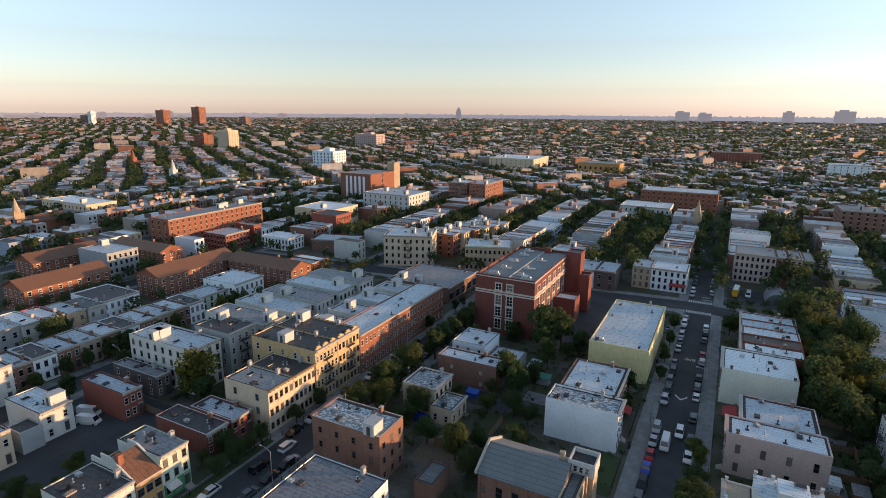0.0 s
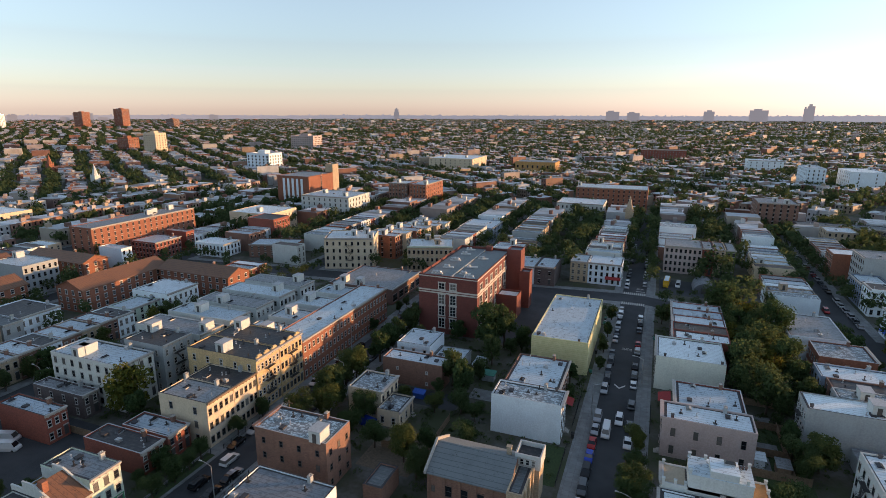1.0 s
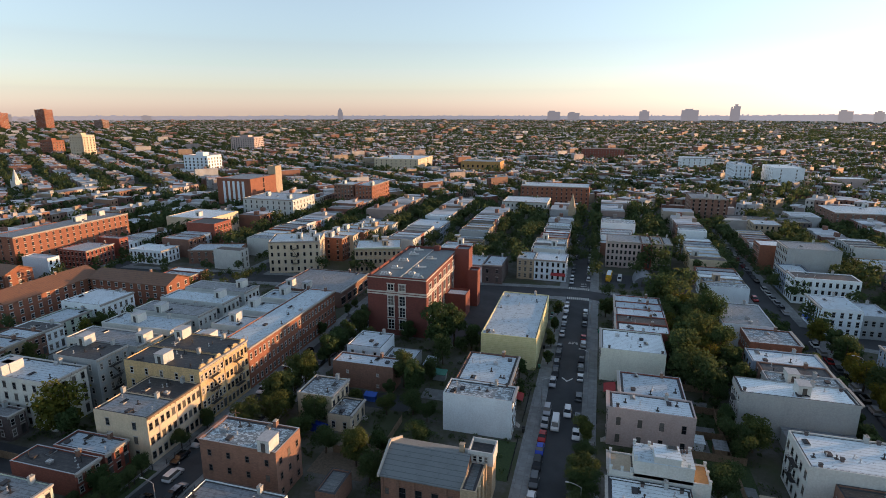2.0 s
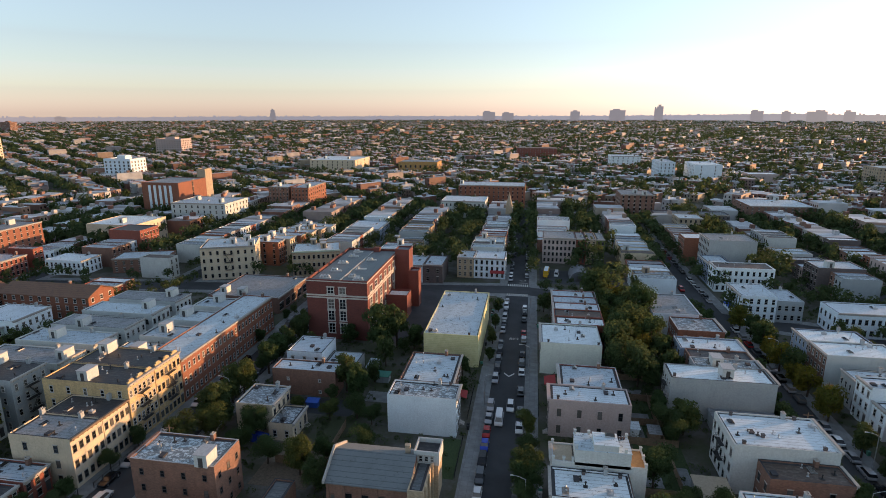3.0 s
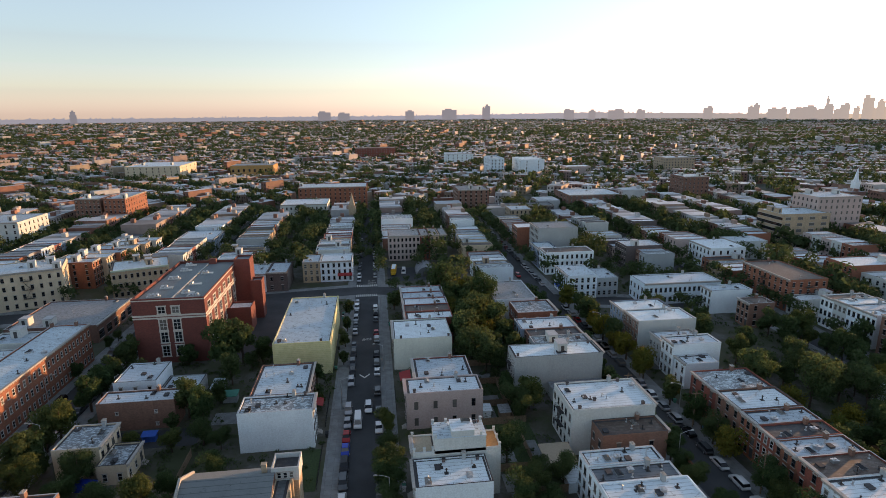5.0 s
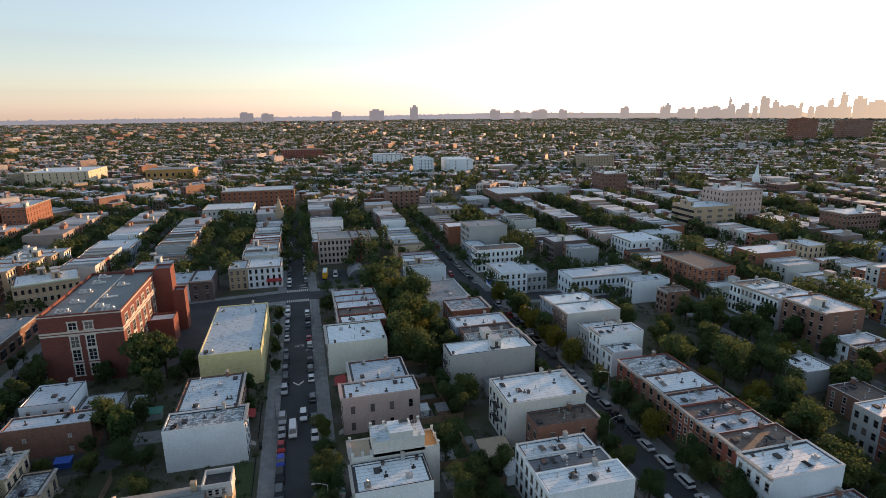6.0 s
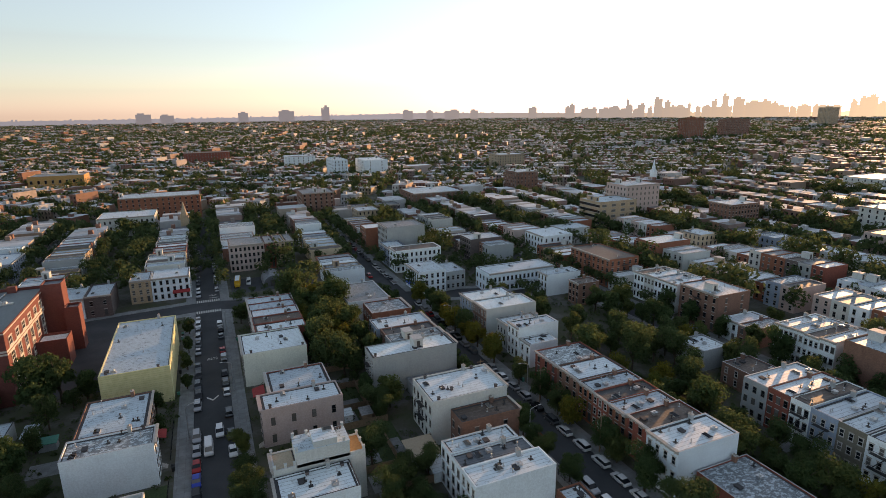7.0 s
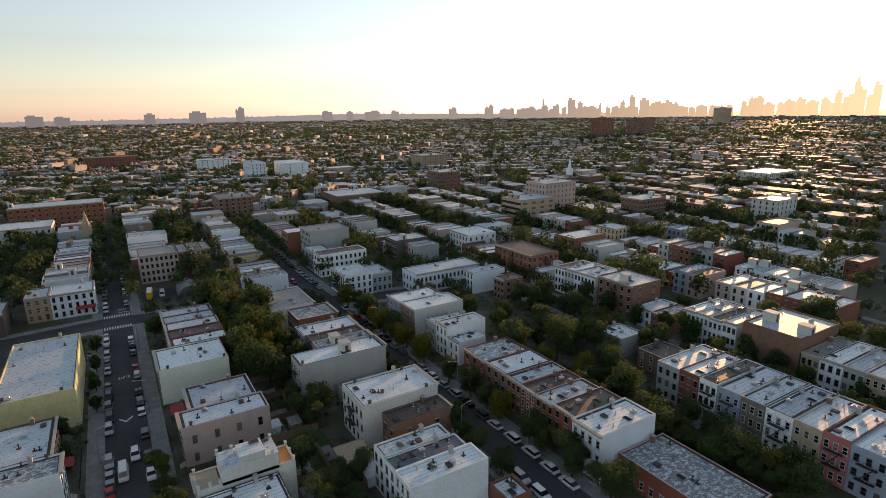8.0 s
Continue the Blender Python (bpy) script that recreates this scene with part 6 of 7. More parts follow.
spire(-10.5, 378.0, 21.0, 4.6, "tan", "tan stone church spire beside a rust-roofed nave")
spire(399.0, 411.0, 27.0, 4.5, "white", "slender white church steeple")
spire(-497.0, 375.0, 24.0, 6.0, "offwhite", "pale church spire above brick nave")
spire(-657.0, 440.0, 24.0, 6.0, "brick", "brick church spire among trees")
spire(-377.0, 176.0, 21.0, 5.5, "tan", "brown stone church spire among trees")


def block(x0, x1, y0, y1, h, wall, label):
    """A plain tall block far off, with a window grid on its near sides."""
    ob = thing("apartment_block", pose((x0 + x1) / 2, (y0 + y1) / 2, 0), label, "apartment block", "far apartment blocks")
    a, c = (x1 - x0) / 2, (y1 - y0) / 2
    part("wall", shell_mesh(2 * a, 2 * c, h, WALL[wall], 1.0), ob)
    part("roof", roof_sheet(2 * a, 2 * c, ROOF["grey"]), ob, pose(0, 0, h - 0.9))
    b = Build()
    b.box(-a * 0.3, a * 0.3, -c * 0.4, c * 0.4, 0, 4)
    part("lift_house", b.mesh("lift_house", WALL[wall]), ob, pose(0, 0, h - 0.9))
    for s in ("s", "e") if x0 < 0 else ("s", "w"):
        rz, nx, ny = SIDES[s]
        length = 2 * (c if nx else a)
        n, k = max(2, int(length / 5)), max(2, int(h / 4))
        base = Matrix.Translation((nx * a, ny * c, 0)) @ pose(0, 0, 0, 0, 0, rz)
        part("windows", window_field(length, n, k, (h - 2) / k, 1.9, 2.0, FRAME_W, FRAME_W, False), ob, base)["kind"] = "stuff"


block(-897, -870, 723, 745, 27, "brick", "brown brick apartment tower far off")
block(-795, -768, 690, 712, 38, "cream", "tall cream apartment tower catching the sun")
block(-465, -432, 550, 575, 24, "white", "white apartment block in bluish shade")
block(1030, 1085, 975, 1000, 50, "brick", "red brick housing slab with roof plant")
block(1175, 1255, 990, 1015, 46, "brown", "long brown brick housing slab")
block(2165, 2225, 1385, 1425, 70, "tan", "tall tan brick tower near the skyline")
block(-2275, -2225, 1640, 1675, 66, "brick", "tall brown brick tower near the skyline")
block(-2175, -2125, 1745, 1780, 80, "brick", "tall brown brick tower near the skyline")
block(-2640, -2590, 1525, 1560, 42, "brown", "brown housing tower near the skyline")
block(-2440, -2415, 1440, 1460, 58, "white", "slender white tower near the skyline")
block(-1900, -1860, 1760, 1790, 40, "brown", "brown housing tower near the skyline")
block(-660, -610, 905, 935, 28, "pink", "pinkish institutional block among trees")


def railway():
    """The elevated railway: a steel deck on columns that crosses behind the blocks."""
    ob = thing("elevated_railway", pose(-205.0, 590.0, 0, 0, 0, 10), "elevated railway viaduct with a long grey steel deck", "railway")
    b = Build()
    b.box(-230, 230, -5, 5, 6.2, 7.4)
    part("deck", b.mesh("deck", WALL["grey"]), ob)
    for s in (-1, 1):
        b = Build()
        b.box(-230, 230, s * 5 - 0.15, s * 5 + 0.15, 7.41, 8.7)
        part("parapet", b.mesh("parapet", WALL["brown"]), ob)
    for k in range(24):
        for s in (-1, 1):
            b = Build()
            b.box(-0.4, 0.4, -0.4, 0.4, 0, 6.19)
            part("column", cached("rail_column", lambda: b.mesh("column", IRON)), ob, pose(-225 + 19.5 * k, 4 * s, 0))
    return ob


railway()


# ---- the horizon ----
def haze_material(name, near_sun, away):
    """Distance seen through air, its haze painted as emission: cool and grey away from the sun, warm and bright towards
    it.
    """
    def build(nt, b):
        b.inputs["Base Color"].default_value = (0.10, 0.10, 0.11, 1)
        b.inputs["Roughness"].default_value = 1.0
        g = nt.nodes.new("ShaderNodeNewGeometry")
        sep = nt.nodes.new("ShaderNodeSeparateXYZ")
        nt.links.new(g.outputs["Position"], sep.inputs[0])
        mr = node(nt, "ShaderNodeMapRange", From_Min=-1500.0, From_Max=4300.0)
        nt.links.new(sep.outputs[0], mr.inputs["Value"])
        # haze and sun glow as a fixed colour ramp along X
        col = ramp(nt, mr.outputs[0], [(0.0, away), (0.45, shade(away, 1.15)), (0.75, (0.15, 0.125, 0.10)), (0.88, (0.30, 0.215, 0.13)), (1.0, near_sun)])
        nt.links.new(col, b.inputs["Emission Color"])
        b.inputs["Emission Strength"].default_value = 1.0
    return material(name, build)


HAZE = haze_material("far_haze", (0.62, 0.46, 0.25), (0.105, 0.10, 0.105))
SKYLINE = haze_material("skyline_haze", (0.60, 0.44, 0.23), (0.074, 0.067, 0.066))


def tower(x, y, w, h):
    """A far tower of the skyline: shaft, setback and roof plant."""
    ob = thing("skyline_tower", pose(x, y, 0, 0, 0, -math.degrees(math.atan2(x, y))), "hazy tower of the distant city skyline", "tower", "skyline towers")
    # both parts glow with SKYLINE's painted haze, not with lights of their own
    b = Build()
    b.box(-w / 2, w / 2, -w / 3, w / 3, 0, h * 0.9)
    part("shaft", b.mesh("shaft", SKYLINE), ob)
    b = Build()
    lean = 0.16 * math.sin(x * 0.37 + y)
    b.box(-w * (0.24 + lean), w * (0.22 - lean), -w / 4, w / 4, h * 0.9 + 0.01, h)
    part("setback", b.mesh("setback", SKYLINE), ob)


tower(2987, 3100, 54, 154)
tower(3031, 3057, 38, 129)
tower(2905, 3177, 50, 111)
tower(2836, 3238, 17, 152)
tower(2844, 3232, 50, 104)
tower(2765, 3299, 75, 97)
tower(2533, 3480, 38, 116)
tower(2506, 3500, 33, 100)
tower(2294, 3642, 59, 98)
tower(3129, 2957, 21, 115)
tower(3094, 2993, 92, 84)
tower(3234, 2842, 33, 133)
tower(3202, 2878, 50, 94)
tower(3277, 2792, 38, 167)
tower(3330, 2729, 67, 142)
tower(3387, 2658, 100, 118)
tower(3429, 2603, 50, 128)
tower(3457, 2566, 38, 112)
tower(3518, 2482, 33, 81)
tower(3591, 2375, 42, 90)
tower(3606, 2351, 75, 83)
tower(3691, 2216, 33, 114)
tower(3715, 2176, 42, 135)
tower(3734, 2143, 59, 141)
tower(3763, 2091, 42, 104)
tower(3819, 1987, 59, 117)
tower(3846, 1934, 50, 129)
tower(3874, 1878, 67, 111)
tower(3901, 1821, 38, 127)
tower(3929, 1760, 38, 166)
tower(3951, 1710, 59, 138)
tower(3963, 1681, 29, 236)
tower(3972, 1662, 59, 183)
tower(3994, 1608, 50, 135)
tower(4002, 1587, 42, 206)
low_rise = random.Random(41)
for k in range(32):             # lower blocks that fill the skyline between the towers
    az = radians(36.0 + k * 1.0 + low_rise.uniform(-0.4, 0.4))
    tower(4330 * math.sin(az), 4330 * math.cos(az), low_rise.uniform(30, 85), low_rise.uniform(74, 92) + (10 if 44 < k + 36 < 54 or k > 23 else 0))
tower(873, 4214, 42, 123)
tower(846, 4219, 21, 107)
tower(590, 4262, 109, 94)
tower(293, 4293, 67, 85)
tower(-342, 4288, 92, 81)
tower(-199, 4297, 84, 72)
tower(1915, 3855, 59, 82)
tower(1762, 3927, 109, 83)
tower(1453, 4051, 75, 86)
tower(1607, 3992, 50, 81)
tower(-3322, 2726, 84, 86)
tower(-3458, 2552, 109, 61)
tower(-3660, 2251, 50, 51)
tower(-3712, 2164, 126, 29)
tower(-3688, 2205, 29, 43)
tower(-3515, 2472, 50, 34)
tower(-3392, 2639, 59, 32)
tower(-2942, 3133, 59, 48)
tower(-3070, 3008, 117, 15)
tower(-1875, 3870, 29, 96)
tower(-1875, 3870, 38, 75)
tower(-3878, 1850, 100, 31)
tower(-3835, 1937, 67, 31)
# flat strip with uneven top; its hazy brightness is emission painted into HAZE
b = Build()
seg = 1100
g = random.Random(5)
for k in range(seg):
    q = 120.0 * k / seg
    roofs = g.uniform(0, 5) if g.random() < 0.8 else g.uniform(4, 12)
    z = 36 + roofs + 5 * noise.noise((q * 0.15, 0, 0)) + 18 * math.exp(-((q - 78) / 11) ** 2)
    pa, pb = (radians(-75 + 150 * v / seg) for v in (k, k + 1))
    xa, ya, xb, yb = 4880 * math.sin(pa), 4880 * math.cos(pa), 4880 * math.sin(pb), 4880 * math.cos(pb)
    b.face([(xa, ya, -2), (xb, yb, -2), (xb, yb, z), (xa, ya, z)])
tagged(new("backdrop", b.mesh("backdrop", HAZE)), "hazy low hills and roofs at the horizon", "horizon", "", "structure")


# ---- details of the near blocks ----
def crest(ob, x, y0, y1, h):
    """Stepped gables along an ornate front, above the roof line."""
    n = 3
    for k in range(n):
        b = Build()
        c, w = y0 + (k + 0.5) * (y1 - y0) / n, (y1 - y0) / n
        b.box(-0.3, 0.05, -w * 0.36, w * 0.36, 0, 0.45)
        b.box(-0.3, 0.05, -w * 0.20, w * 0.20, 0.452, 0.85)
        part("parapet_crest", b.mesh("parapet_crest", WALL["buff"]), ob, pose(x, c, h))


crest(ornate_a, 10.8, -4.4, 4.4, 14.5)
crest(ornate_b, 10.8, -4.7, 4.7, 14.5)
b = Build()
b.box(-4.4, 5.6, -3.0, 2.6, 0, 3.2)
b.box(-4.5, 5.7, -3.06, 2.7, 3.202, 3.32, 1)
penthouse = part("penthouse", b.mesh("penthouse", [WALL["offwhite"], ROOF["silver"]]), pale, pose(0, -0.02, 10.0), "off-white penthouse flush with the side wall")
b = Build()
b.box(-2.2, 2.2, -2.2, 2.0, 0, 1.2)
b.box(-2.25, 2.25, -2.25, 2.05, 1.202, 1.3, 1)
part("lift_house", b.mesh("lift_house", [WALL["offwhite"], ROOF["white"]]), penthouse, pose(1.1, -0.75, 3.33))
part("skylight", skylight_mesh(), penthouse, pose(2.0, 0.2, 4.64, 0, 0, 90))
for x, y, z in ((-4.2, -2.8, 3.32), (-4.2, 2.4, 3.32), (5.4, 2.4, 3.32), (4.6, -2.8, 3.32), (-1.6, 2.4, 3.32)):
    b = Build()
    b.box(-0.22, 0.22, -0.22, 0.22, 0, 0.7)
    b.box(-0.28, 0.28, -0.28, 0.28, 0.702, 0.8)
    part("pier", cached("terrace_pier", lambda: b.mesh("pier", WALL["offwhite"])), penthouse, pose(x, y, z))
for x, y in ((-8.35, -2.8), (-6.4, -2.8), (-4.75, -2.8), (-8.35, 2.7), (8.3, -2.8), (8.3, 0.0), (8.3, 2.7), (6.0, 2.7)):
    part("pier", cached("terrace_pier", lambda: None), pale, pose(x, y, 10.6))
for x, w, mat, text in ((7.05, 2.4, "orange", "orange tiled terrace floor"), (-6.5, 3.6, "tan", "tan gravel terrace floor")):
    b = Build()
    b.box(-w / 2, w / 2, -2.7, 2.7, 0, 0.04)
    part("terrace_deck", b.mesh("terrace_deck", CANVAS[mat]), pale, pose(x, 0, 10.32), text)
b = Build()
for k in range(3):
    b.tube((0.5 * k, 0, 0), (0.5 * k, 0, 0.5), 0.2, 0.26, 8)
part("plant_pot", b.mesh("plant_pot", WALL["dark"]), penthouse, pose(3.8, 1.6, 3.33))


def surface(name, x0, x1, y0, y1, mat, label, z=0.2):
    b = Build()
    b.box(x0, x1, y0, y1, z - 0.1, z)
    return tagged(new(name, b.mesh(name, mat)), label, "ground", "", "structure")


surface("parking_lot", -46.0, -27.0, 166.0, 222.0, ASPHALT, "dark asphalt school yard")
surface("parking_lot", -139.5, -109.5, 44.0, 83.0, ASPHALT, "dark asphalt yard with parked vans")
surface("vacant_lot", -50.5, -38.0, 92.5, 108.0, DIRT, "bare earth of a vacant lot")
surface("parking_lot", -62.0, -38.0, 120.5, 128.0, ASPHALT, "asphalt yard behind the house")
surface("lawn", -15.0, -9.2, 100.5, 115.0, LAWN, "rough green lawn beside the chapel")
surface("lawn", 29.5, 40.0, 104.0, 142.0, LAWN, "overgrown green back gardens")
surface("lawn", -83.0, -80.8, 60.0, 84.0, LAWN, "narrow green front gardens")
surface("parking_lot", 9.5, 44.0, 240.0, 262.0, ASPHALT, "fenced asphalt lot")

# traffic and parked vehicles in the main street
for y, paint, kind in ((118.6, "red", "sedan"), (113.3, "blue", "sedan"), (107.6, "black", "suv"), (101.9, "grey", "suv"), (96.2, "white", "sedan"), (90.4, "red", "sedan"), (124.6, "silver", "sedan"), (130.6, "silver", "suv")):
    park(-3.75, y, paint, kind, 180)
for y, paint, kind in ((121.5, "white", "sedan"), (97.8, "grey", "sedan"), (92.0, "black", "suv"), (128.8, "grey", "sedan")):
    park(3.8, y, paint, kind, 180)
park(-1.2, 124.5, "white", "van", 180, "white panel van driving down the street")
park(1.3, 131.0, "white", "suv", 180, "white car in the roadway with lamps lit")
park(-129.5, 71.0, "white", "van", -70, "white delivery van parked in a yard")
park(-125.5, 68.6, "white", "van", -70, "white delivery van parked in a yard")
park(-132.8, 70.0, "grey", "suv", -60)
park(-55.5, 107.0, "blue", "van", 75, "blue van parked beside the cream house")
park(-76.2, 83.4, "white", "suv", 0)
park(-76.4, 75.0, "black", "suv", 0)
park(-72.0, 79.0, "black", "sedan", 0)


def street_lamp(x, y, yaw):
    ob = thing("street_lamp", pose(x, y, 0.16, 0, 0, yaw), "tall grey steel street lamp with a curved arm", "street lamp", "street lamps")
    b = Build()
    b.tube((0, 0, 0), (0, 0, 8.0), 0.11, 0.07, 8)
    part("pole", cached("lamp_pole", lambda: b.mesh("pole", METAL)), ob)
    b = Build()
    for k in range(4):
        u, w = k / 4, (k + 1) / 4
        b.tube((2.4 * u, 0, 8.0 + 0.7 * math.sin(u * 1.6)), (2.4 * w, 0, 8.0 + 0.7 * math.sin(w * 1.6)), 0.05, 0.045, 6)
    part("arm", cached("lamp_arm", lambda: b.mesh("arm", METAL)), ob)
    b = Build()
    b.solid([(2.2, -0.12, 8.62), (2.9, -0.12, 8.62), (2.9, 0.12, 8.62), (2.2, 0.12, 8.62), (2.3, -0.08, 8.8), (2.8, -0.08, 8.8), (2.8, 0.08, 8.8), (2.3, 0.08, 8.8)],
            [(3, 2, 1, 0), (4, 5, 6, 7), (0, 1, 5, 4), (1, 2, 6, 5), (2, 3, 7, 6), (3, 0, 4, 7)])
    part("lamp_head", cached("lamp_head", lambda: b.mesh("lamp_head", METAL)), ob)


for x, y, r in ((5.6, 152, 180), (5.6, 196, 180), (-5.4, 132, 0), (66.6, 98, 0), (78.3, 118, 180), (66.6, 146, 0), (78.3, 168, 180), (-69.6, 120, 180), (-81.4, 144, 0), (-69.6, 72, 180), (-142.2, 88, 180), (5.6, 92, 180)):
    street_lamp(x, y, r)


def fence(x0, y0, x1, y1, h, mat, label, gap=2.2, solid=False):
    """A run of posts with two rails and pickets, or boards."""
    d = Vector((x1 - x0, y1 - y0, 0))
    n = max(1, int(d.length / gap))
    ob = thing("fence", pose(x0, y0, 0.18, 0, 0, math.degrees(math.atan2(d.y, d.x))), label, "fence", "garden fences")
    L = d.length
    for k in range(n + 1):
        b = Build()
        b.box(-0.06, 0.06, -0.06, 0.06, -0.1, h + 0.08)
        part("post", cached(("fence_post", h, mat.name), lambda: b.mesh("post", mat)), ob, pose(L * k / n, 0, 0))
    b = Build()
    if solid:
        b.box(0, L, -0.03, 0.03, 0.05, h)
        part("boarding", b.mesh("boarding", mat), ob)
    else:
        for z in (0.2, h - 0.12):
            b.box(0, L, -0.02, 0.02, z, z + 0.05)
        for k in range(int(L / 0.28)):
            b.box(k * 0.28 - 0.012, k * 0.28 + 0.012, -0.012, 0.012, 0.1, h)
        part("railing", b.mesh("railing", mat), ob)


BLACK, GREY_WOOD = IRON, WOOD
for q in ((-82.0, 60, -82.0, 84), (-80.6, 86.5, -80.6, 101), (-9.0, 101, -9.0, 115), (-9.0, 124, -9.0, 140), (8.0, 103, 8.0, 118), (8.4, 128, 8.4, 140), (-69.0, 62, -69.0, 81), (65.6, 76, 65.6, 92)):
    fence(*q, 1.2, BLACK, "black iron railing along the pavement")
for q in ((29.0, 101.5, 42.0, 101.5), (28.5, 119.5, 39.5, 119.5), (28.0, 128.0, 40.0, 128.0), (36.5, 104, 36.5, 141), (28.5, 140.0, 39.0, 140.0), (27.0, 151.5, 38.0, 151.5), (-48.0, 100.2, -32.5, 100.2), (-37.5, 101, -37.5, 116), (-28.0, 141.6, -28.0, 152), (30.0, 93.5, 41.5, 93.5), (-62.0, 138.0, -44.0, 138.0), (-122.0, 78.6, -106.5, 78.6), (99.0, 84.0, 118.5, 84.0), (99.0, 97.0, 118.5, 97.0), (99.0, 110.0, 104.0, 110.0)):
    fence(*q, 1.9, GREY_WOOD, "weathered timber board fence between back gardens", solid=True)


def shed(x0, x1, y0, y1, h, wall, top, label):
    """A small lean-to: walls, a slightly pitched overhanging roof."""
    ob = thing("garden_shed", pose((x0 + x1) / 2, (y0 + y1) / 2, 0.18), label, "shed", "garden sheds")
    a, c = (x1 - x0) / 2, (y1 - y0) / 2
    b = Build()
    b.solid([(-a, -c, -0.1), (a, -c, -0.1), (a, c, -0.1), (-a, c, -0.1), (-a, -c, h), (a, -c, h), (a, c, h + 0.35), (-a, c, h + 0.35)], [(0, 1, 5, 4), (1, 2, 6, 5), (2, 3, 7, 6), (3, 0, 4, 7)])
    part("wall", b.mesh("wall", wall), ob)
    b = Build()
    o = 0.25
    p = [(-a - o, -c - o, h - 0.02), (a + o, -c - o, h - 0.02), (a + o, c + o, h + 0.37), (-a - o, c + o, h + 0.37)]
    b.solid(p + [(x, y, z + 0.1) for x, y, z in p], [(3, 2, 1, 0), (4, 5, 6, 7), (0, 1, 5, 4), (1, 2, 6, 5), (2, 3, 7, 6), (3, 0, 4, 7)])
    part("roof", b.mesh("roof", top), ob)


shed(38.5, 44.8, 99.0, 105.5, 2.6, WALL["grey"], CANVAS["tan"], "low back-yard extension with a tan flat roof")
shed(33.5, 36.0, 121.0, 124.0, 2.2, WOOD, ROOF["grey"], "small wooden garden shed")
shed(29.5, 31.5, 122.5, 125.0, 2.1, WALL["white"], ROOF["white"], "small white garden shed")
shed(-36.5, -33.0, 139.0, 141.5, 1.9, WALL["grey"], CANVAS["green"], "green roofed lean-to in a back yard")
shed(-40.5, -38.0, 143.0, 148.0, 2.4, WALL["grey"], ROOF["silver"], "grey metal container in a back yard")
shed(41.0, 44.0, 93.0, 98.0, 2.4, WALL["white"], ROOF["white"], "narrow white lean-to beside the gardens")
shed(29.0, 32.5, 86.0, 91.0, 2.3, WALL["grey"], ROOF["slate"], "grey roofed lean-to in a back yard")
shed(30.0, 32.0, 79.0, 85.0, 2.2, WALL["white"], ROOF["white"], "white flat lean-to in a back yard")
shed(65.0, 67.5, 118.0, 131.0, 3.0, WALL["grey"], ROOF["patchy"], "low grey store between two houses")
shed(49.0, 63.5, 118.4, 131.6, 3.4, WALL["grey"], ROOF["grey"], "low grey workshop between two houses")
shed(-50.5, -47.6, 123.0, 124.6, 1.5, CANVAS["blue"], CANVAS["blue"], "blue tarpaulin shelter in a yard")


def awning(x, y, w, d, z, yaw, mat, label):
    ob = thing("awning", pose(x, y, z, 0, 0, yaw), label, "awning")
    b = Build()
    b.solid([(-w / 2, 0, 0), (w / 2, 0, 0), (w / 2, -d, -0.7), (-w / 2, -d, -0.7), (w / 2, -d, -1.0), (-w / 2, -d, -1.0)], [(0, 1, 2, 3), (3, 2, 4, 5)])
    b.solid([(-w / 2, 0, -0.05), (w / 2, 0, -0.05), (w / 2, -d, -0.75), (-w / 2, -d, -0.75)], [(3, 2, 1, 0)])
    part("canopy", b.mesh("canopy", mat), ob)
    for s in (-1, 1):
        b = Build()
        b.tube((s * w * 0.48, -0.05, -1.0), (s * w * 0.48, -d, -0.75), 0.03, 0.03, 5)
        part("bracket", b.mesh("bracket", IRON), ob)


awning(-9.5, 243.4, 6.5, 1.8, 4.2, 0, CANVAS["red"], "red shop awning on the white corner house")
awning(12.9, 142.5, 5.0, 3.0, 3.6, -90, CANVAS["red"], "red canopy beside the brick house")
awning(-12.4, 132.0, 4.0, 2.4, 3.2, 90, CANVAS["red"], "red canopy over a front yard")
awning(80.4, 214.0, 7.0, 1.6, 4.0, -90, CANVAS["blue"], "blue shop awning on the corner")


def bus(x, y, yaw):
    """A yellow school bus: body with rounded roof, bonnet, window band, wheels."""
    ob = thing("school_bus", pose(x, y, 0.2, 0, 0, yaw), "yellow school bus with a white roof parked in a lot", "bus")
    b = Build()
    rings = []
    for yy in (-5.0, 3.4):
        rings.append([(-1.2, yy, 0.5), (1.2, yy, 0.5), (1.2, yy, 2.5), (1.0, yy, 2.85), (0.5, yy, 3.0), (-0.5, yy, 3.0), (-1.0, yy, 2.85), (-1.2, yy, 2.5)])
    loft(b, rings, 0)
    part("body", b.mesh("body", CANVAS["yellow"]), ob)
    b = Build()
    b.box(-0.95, 0.95, 3.41, 5.0, 0.5, 1.6)
    part("bonnet", b.mesh("bonnet", CANVAS["yellow"]), ob)
    for s in (-1, 1):
        b = Build()
        b.box(s * 1.21 - 0.01, s * 1.21 + 0.01, -4.6, 3.1, 1.6, 2.4)
        part("window_band", b.mesh("window_band", GLASS), ob)
    b = Build()
    b.box(-0.9, 0.9, -4.9, 3.3, 2.95, 3.03)
    part("roof", b.mesh("roof", WALL["white"]), ob)
    for xx in (-1.05, 1.05):
        for yy in (-3.2, 4.0):
            part("wheel", wheel_mesh(), ob, pose(xx, yy, 0.42) @ Matrix.Diagonal((1.3, 1.3, 1.3, 1)))


bus(12.5, 253.0, 175)
park(17.2, 253.5, "white", "van", 175, "white van parked beside the bus")


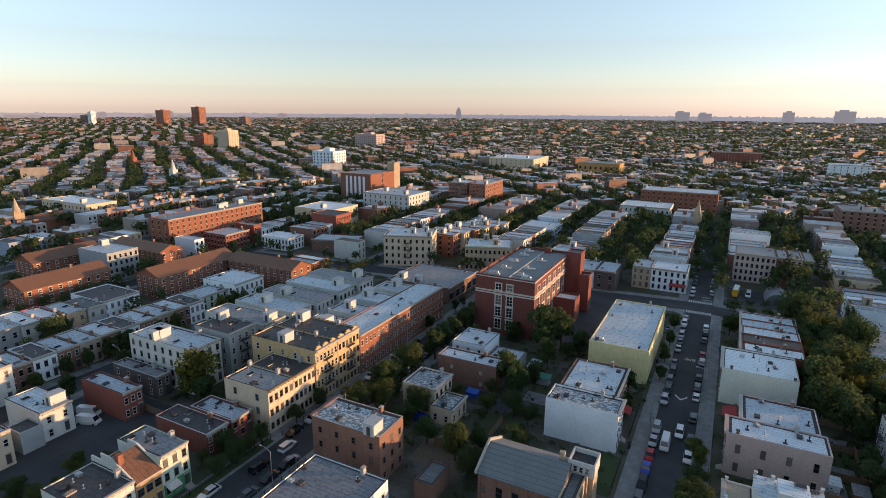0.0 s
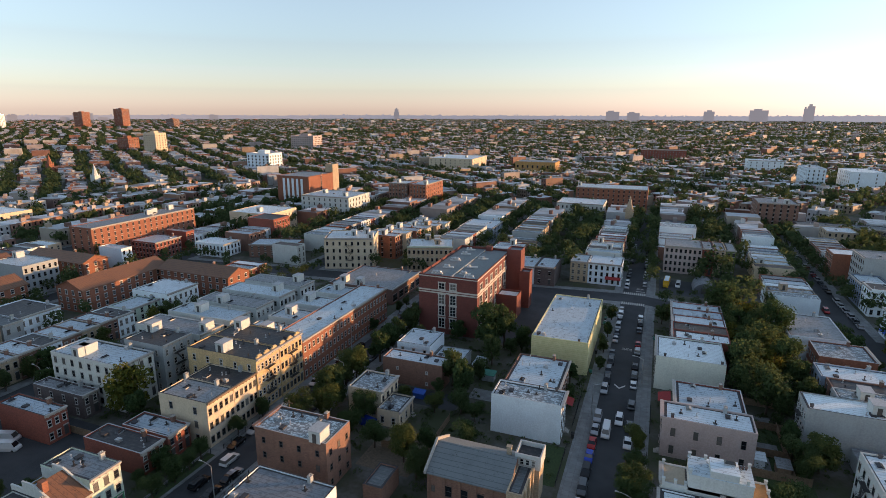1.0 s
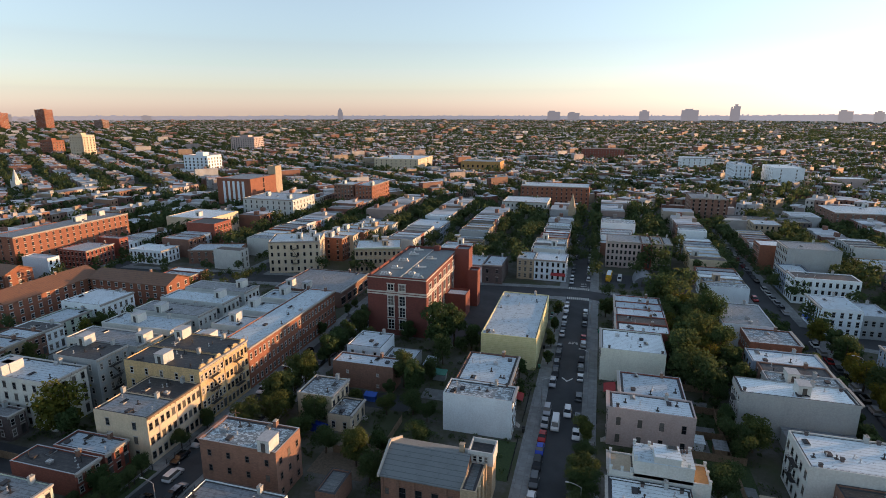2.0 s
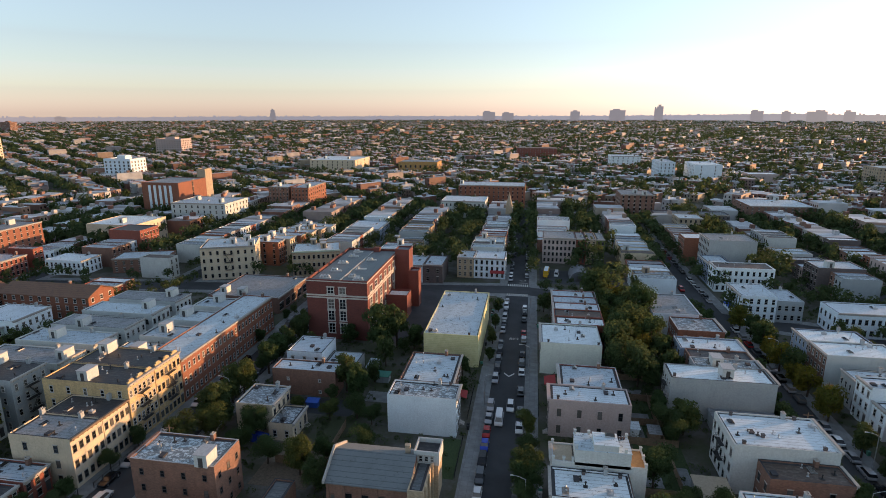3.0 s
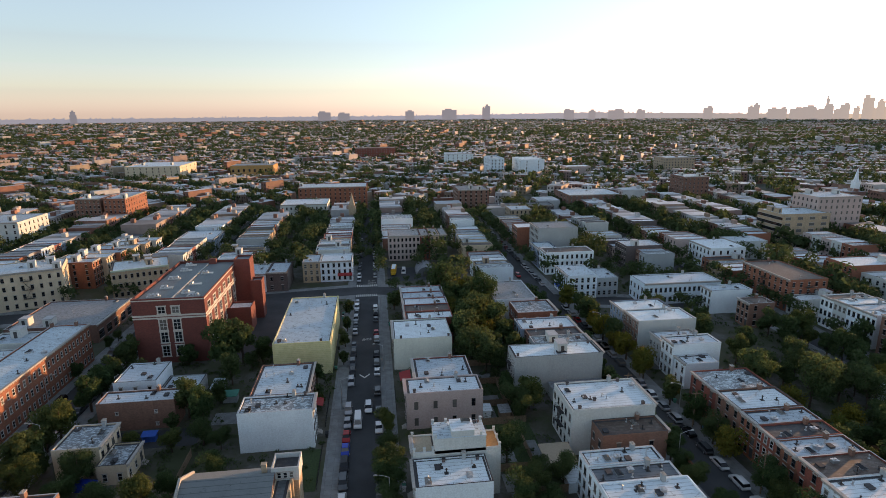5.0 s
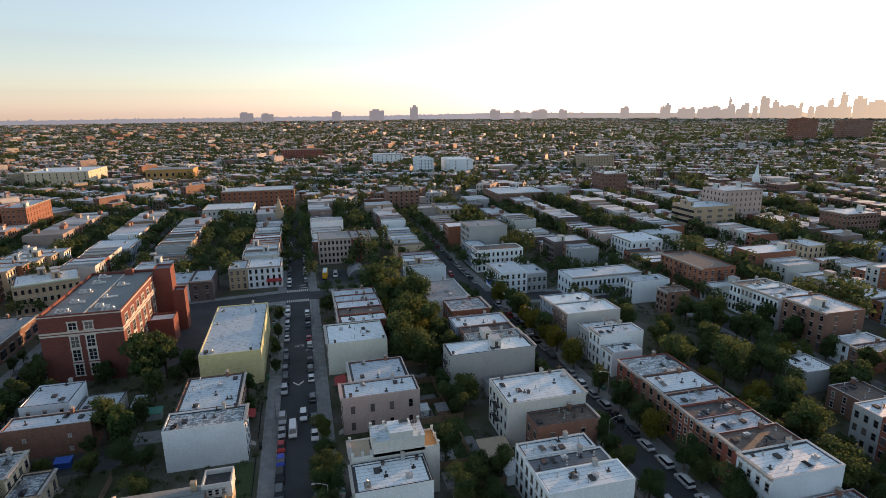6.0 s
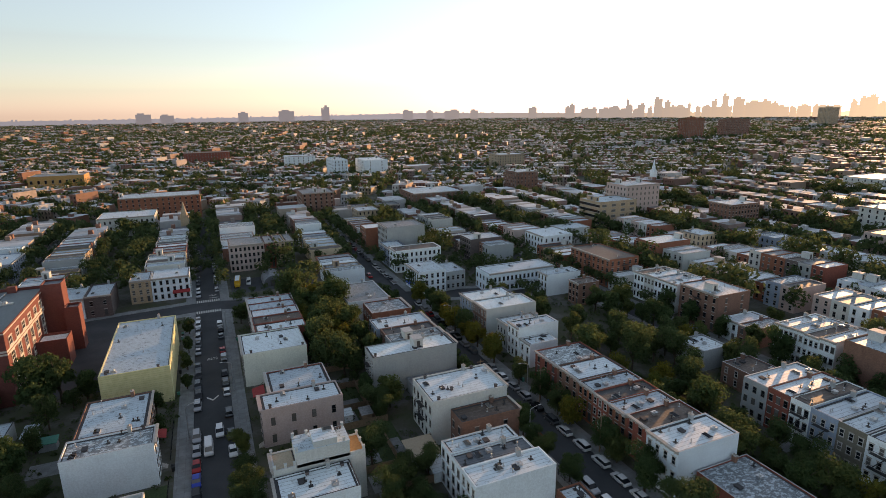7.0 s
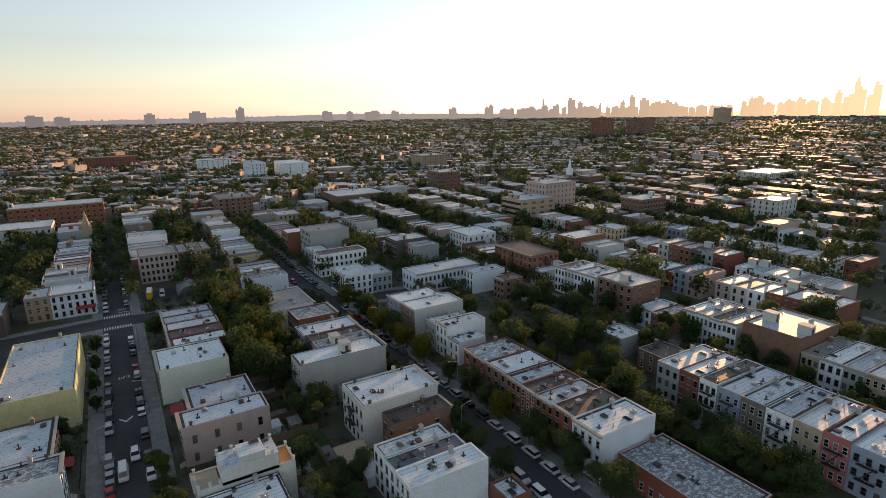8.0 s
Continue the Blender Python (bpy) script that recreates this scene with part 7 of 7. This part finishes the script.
def hut(x, y, yaw):
    """A half-round corrugated metal hut."""
    ob = thing("metal_hut", pose(x, y, 0.2, 0, 0, yaw), "half-round grey corrugated metal hut", "hut")
    b = Build()
    r, n, L = 4.2, 14, 6.5
    ring = lambda yy: [(r * math.cos(math.pi * k / n), yy, r * math.sin(math.pi * k / n) * 1.05) for k in range(n + 1)]
    loft(b, [ring(-L), ring(L)], 0)
    part("shell", b.mesh("shell", ROOF["grey"]), ob)
    b = Build()
    b.box(-1.2, 1.2, -L - 0.05, -L - 0.002, 0, 2.5)
    part("door", b.mesh("door", FRAME_D), ob)


hut(27.0, 252.0, 0)


def flue(x, y, z, label="capped black flue on a flat roof"):
    ob = thing("roof_flue", pose(x, y, z), label, "flue", "roof flues")
    b = Build()
    b.box(-0.28, 0.28, -0.28, 0.28, 0, 0.9)
    part("pipe", cached("flue_stack", lambda: b.mesh("pipe", WALL["dark"])), ob)
    b = Build()
    b.box(-0.36, 0.36, -0.36, 0.36, 0.902, 1.02)
    part("cap", cached("flue_cap", lambda: b.mesh("cap", IRON)), ob)


for x, y, z in ((47.5, 106.0, 10.66), (62.0, 106.0, 10.66), (48.5, 117.0, 10.66), (61.0, 117.0, 10.66), (52.0, 109.0, 10.66), (12.5, 121.2, 9.06), (16.0, 93.6, 9.16), (22.5, 93.6, 9.16), (-24.5, 117.5, 9.46), (-13.0, 122.8, 9.46), (-24.0, 154.0, 9.76), (-12.0, 153.4, 9.76), (25.0, 153.0, 9.36), (11.0, 153.2, 9.36), (41.0, 134.0, 10.66), (62.5, 139.5, 10.66)):
    flue(x, y, z)


# ---- yards ----
def undergrowth(seed, n):
    """Shrubs, weeds and creepers that fill the yards between the houses."""
    g = np.random.RandomState(seed)
    x, y = g.uniform(-140, 146, n), g.uniform(44, 228, n)
    keep = np.ones(n, bool)
    for sx in STREETS:
        keep &= np.abs(x - sx) > 8.3
    keep &= np.abs(y - (229.5 + np.where(x < 0, 0.12 * x, -0.29 * x))) > 9.5
    for a, c, d, e in BUILT + [(-46, -27, 166, 222), (-62, -38, 120.5, 128), (-50.5, -38, 92.5, 108), (-139.5, -109.5, 44, 83)]:
        keep &= ~((x > a - 0.9) & (x < c + 0.9) & (y > d - 0.9) & (y < e + 0.9))
    patchy = np.array([noise.noise((p * 0.09, q * 0.09, 5.0)) for p, q in zip(x, y)])
    keep &= patchy > -0.28
    x, y = x[keep], y[keep]
    r, k = g.uniform(0.4, 1.5, len(x)), 46
    d = g.normal(size=(len(x), k, 3))
    d /= np.linalg.norm(d, axis=2)[:, :, None]
    d[:, :, 2] = np.abs(d[:, :, 2])
    c = d * (g.uniform(0.3, 1.0, (len(x), k)) ** 0.5)[:, :, None] * r[:, None, None] * np.array([1.0, 1.0, 1.1])
    c += np.stack([x, y, np.full(len(x), 0.18)], 1)[:, None, :]
    c = c.reshape(-1, 3)
    u, w = g.normal(size=c.shape), g.normal(size=c.shape)
    size = 0.2 * g.uniform(0.6, 1.4, len(c))[:, None]
    u *= size / np.linalg.norm(u, axis=1)[:, None]
    w *= size / np.linalg.norm(w, axis=1)[:, None]
    q = np.stack([c - u, c + u * 0.6 - w * 0.8, c + u * 0.6 + w * 0.8], 1).reshape(-1, 3)
    me = bpy.data.meshes.new("undergrowth")
    me.from_pydata(q.tolist(), [], np.arange(len(q)).reshape(-1, 3).tolist())
    me.materials.append(LEAF)
    tagged(new("undergrowth", me), "green shrubs and weeds in the yards between houses", "shrubs", "", "stuff")


undergrowth(21, 6400)

for x0, x1, y0, y1 in ((29.2, 33.0, 120.2, 127.4), (29.0, 35.5, 128.6, 133.5), (29.5, 33.5, 104.5, 109.5), (31.0, 36.0, 141.0, 146.0), (28.5, 33.5, 152.5, 158.0), (29.0, 34.0, 95.0, 100.6), (36.8, 39.5, 106.0, 112.0), (98.9, 103.5, 78.5, 83.2), (98.9, 104.0, 85.0, 91.0), (115.0, 119.8, 46.0, 52.0), (114.5, 119.8, 58.0, 64.0), (115.5, 119.8, 71.0, 76.0), (-37.0, -29.0, 128.5, 134.0), (-106.0, -99.0, 60.0, 66.0)):
    surface("patio", x0, x1, y0, y1, CONCRETE, "worn concrete patio behind a house", 0.205)


def bin_of(colour, x, y, yaw):
    """A wheeled refuse bin: tapered body and a hinged lid."""
    ob = thing("refuse_bin", pose(x, y, 0.17, 0, 0, yaw), f"{colour} plastic refuse bin beside the pavement", "bin", "refuse bins")

    def body():
        b = Build()
        b.solid([(-0.24, -0.28, 0), (0.24, -0.28, 0), (0.24, 0.28, 0), (-0.24, 0.28, 0), (-0.3, -0.36, 1.0), (0.3, -0.36, 1.0), (0.3, 0.36, 1.0), (-0.3, 0.36, 1.0)], [(3, 2, 1, 0), (0, 1, 5, 4), (1, 2, 6, 5), (2, 3, 7, 6), (3, 0, 4, 7)])
        return b.mesh("body", BIN[colour])

    def lid():
        b = Build()
        b.solid([(-0.33, -0.4, 1.0), (0.33, -0.4, 1.0), (0.33, 0.42, 1.02), (-0.33, 0.42, 1.02), (-0.26, -0.3, 1.1), (0.26, -0.3, 1.1), (0.28, 0.42, 1.12), (-0.28, 0.42, 1.12)], [(3, 2, 1, 0), (4, 5, 6, 7), (0, 1, 5, 4), (1, 2, 6, 5), (2, 3, 7, 6), (3, 0, 4, 7)])
        return b.mesh("lid", BIN[colour])
    part("body", cached(("bin", colour), body), ob)
    part("lid", cached(("bin_lid", colour), lid), ob)


BIN = {"black": RUBBER, "blue": CANVAS["blue"], "grey": COPING, "green": CANVAS["green"]}
for k in range(30):
    side = rnd.choice((-8.3, 8.6, 64.9, 80.3, -67.6, -83.4))
    yy = rnd.uniform(66, 205)
    if clear(side, yy, 0.5):
        for j in range(rnd.randint(1, 3)):
            bin_of(rnd.choice(("black", "black", "blue", "grey", "green")), side, yy + 0.8 * j, rnd.uniform(-10, 10) + 90)


def utility_pole(x, y, h):
    ob = thing("utility_pole", pose(x, y, 0.16), "weathered wooden utility pole at the kerb", "pole", "utility poles")
    b = Build()
    b.tube((0, 0, 0), (0, 0, h), 0.15, 0.10, 8)
    part("post", b.mesh("post", WOOD), ob)
    b = Build()
    b.box(-1.0, 1.0, -0.06, 0.06, h - 0.7, h - 0.55)
    part("crossarm", b.mesh("crossarm", WOOD), ob)


for x, y in ((78.4, 88.0), (78.4, 112.0), (78.4, 139.0), (66.7, 123.0), (-69.4, 96.0), (-69.4, 140.0)):
    utility_pole(x, y, 9.5)
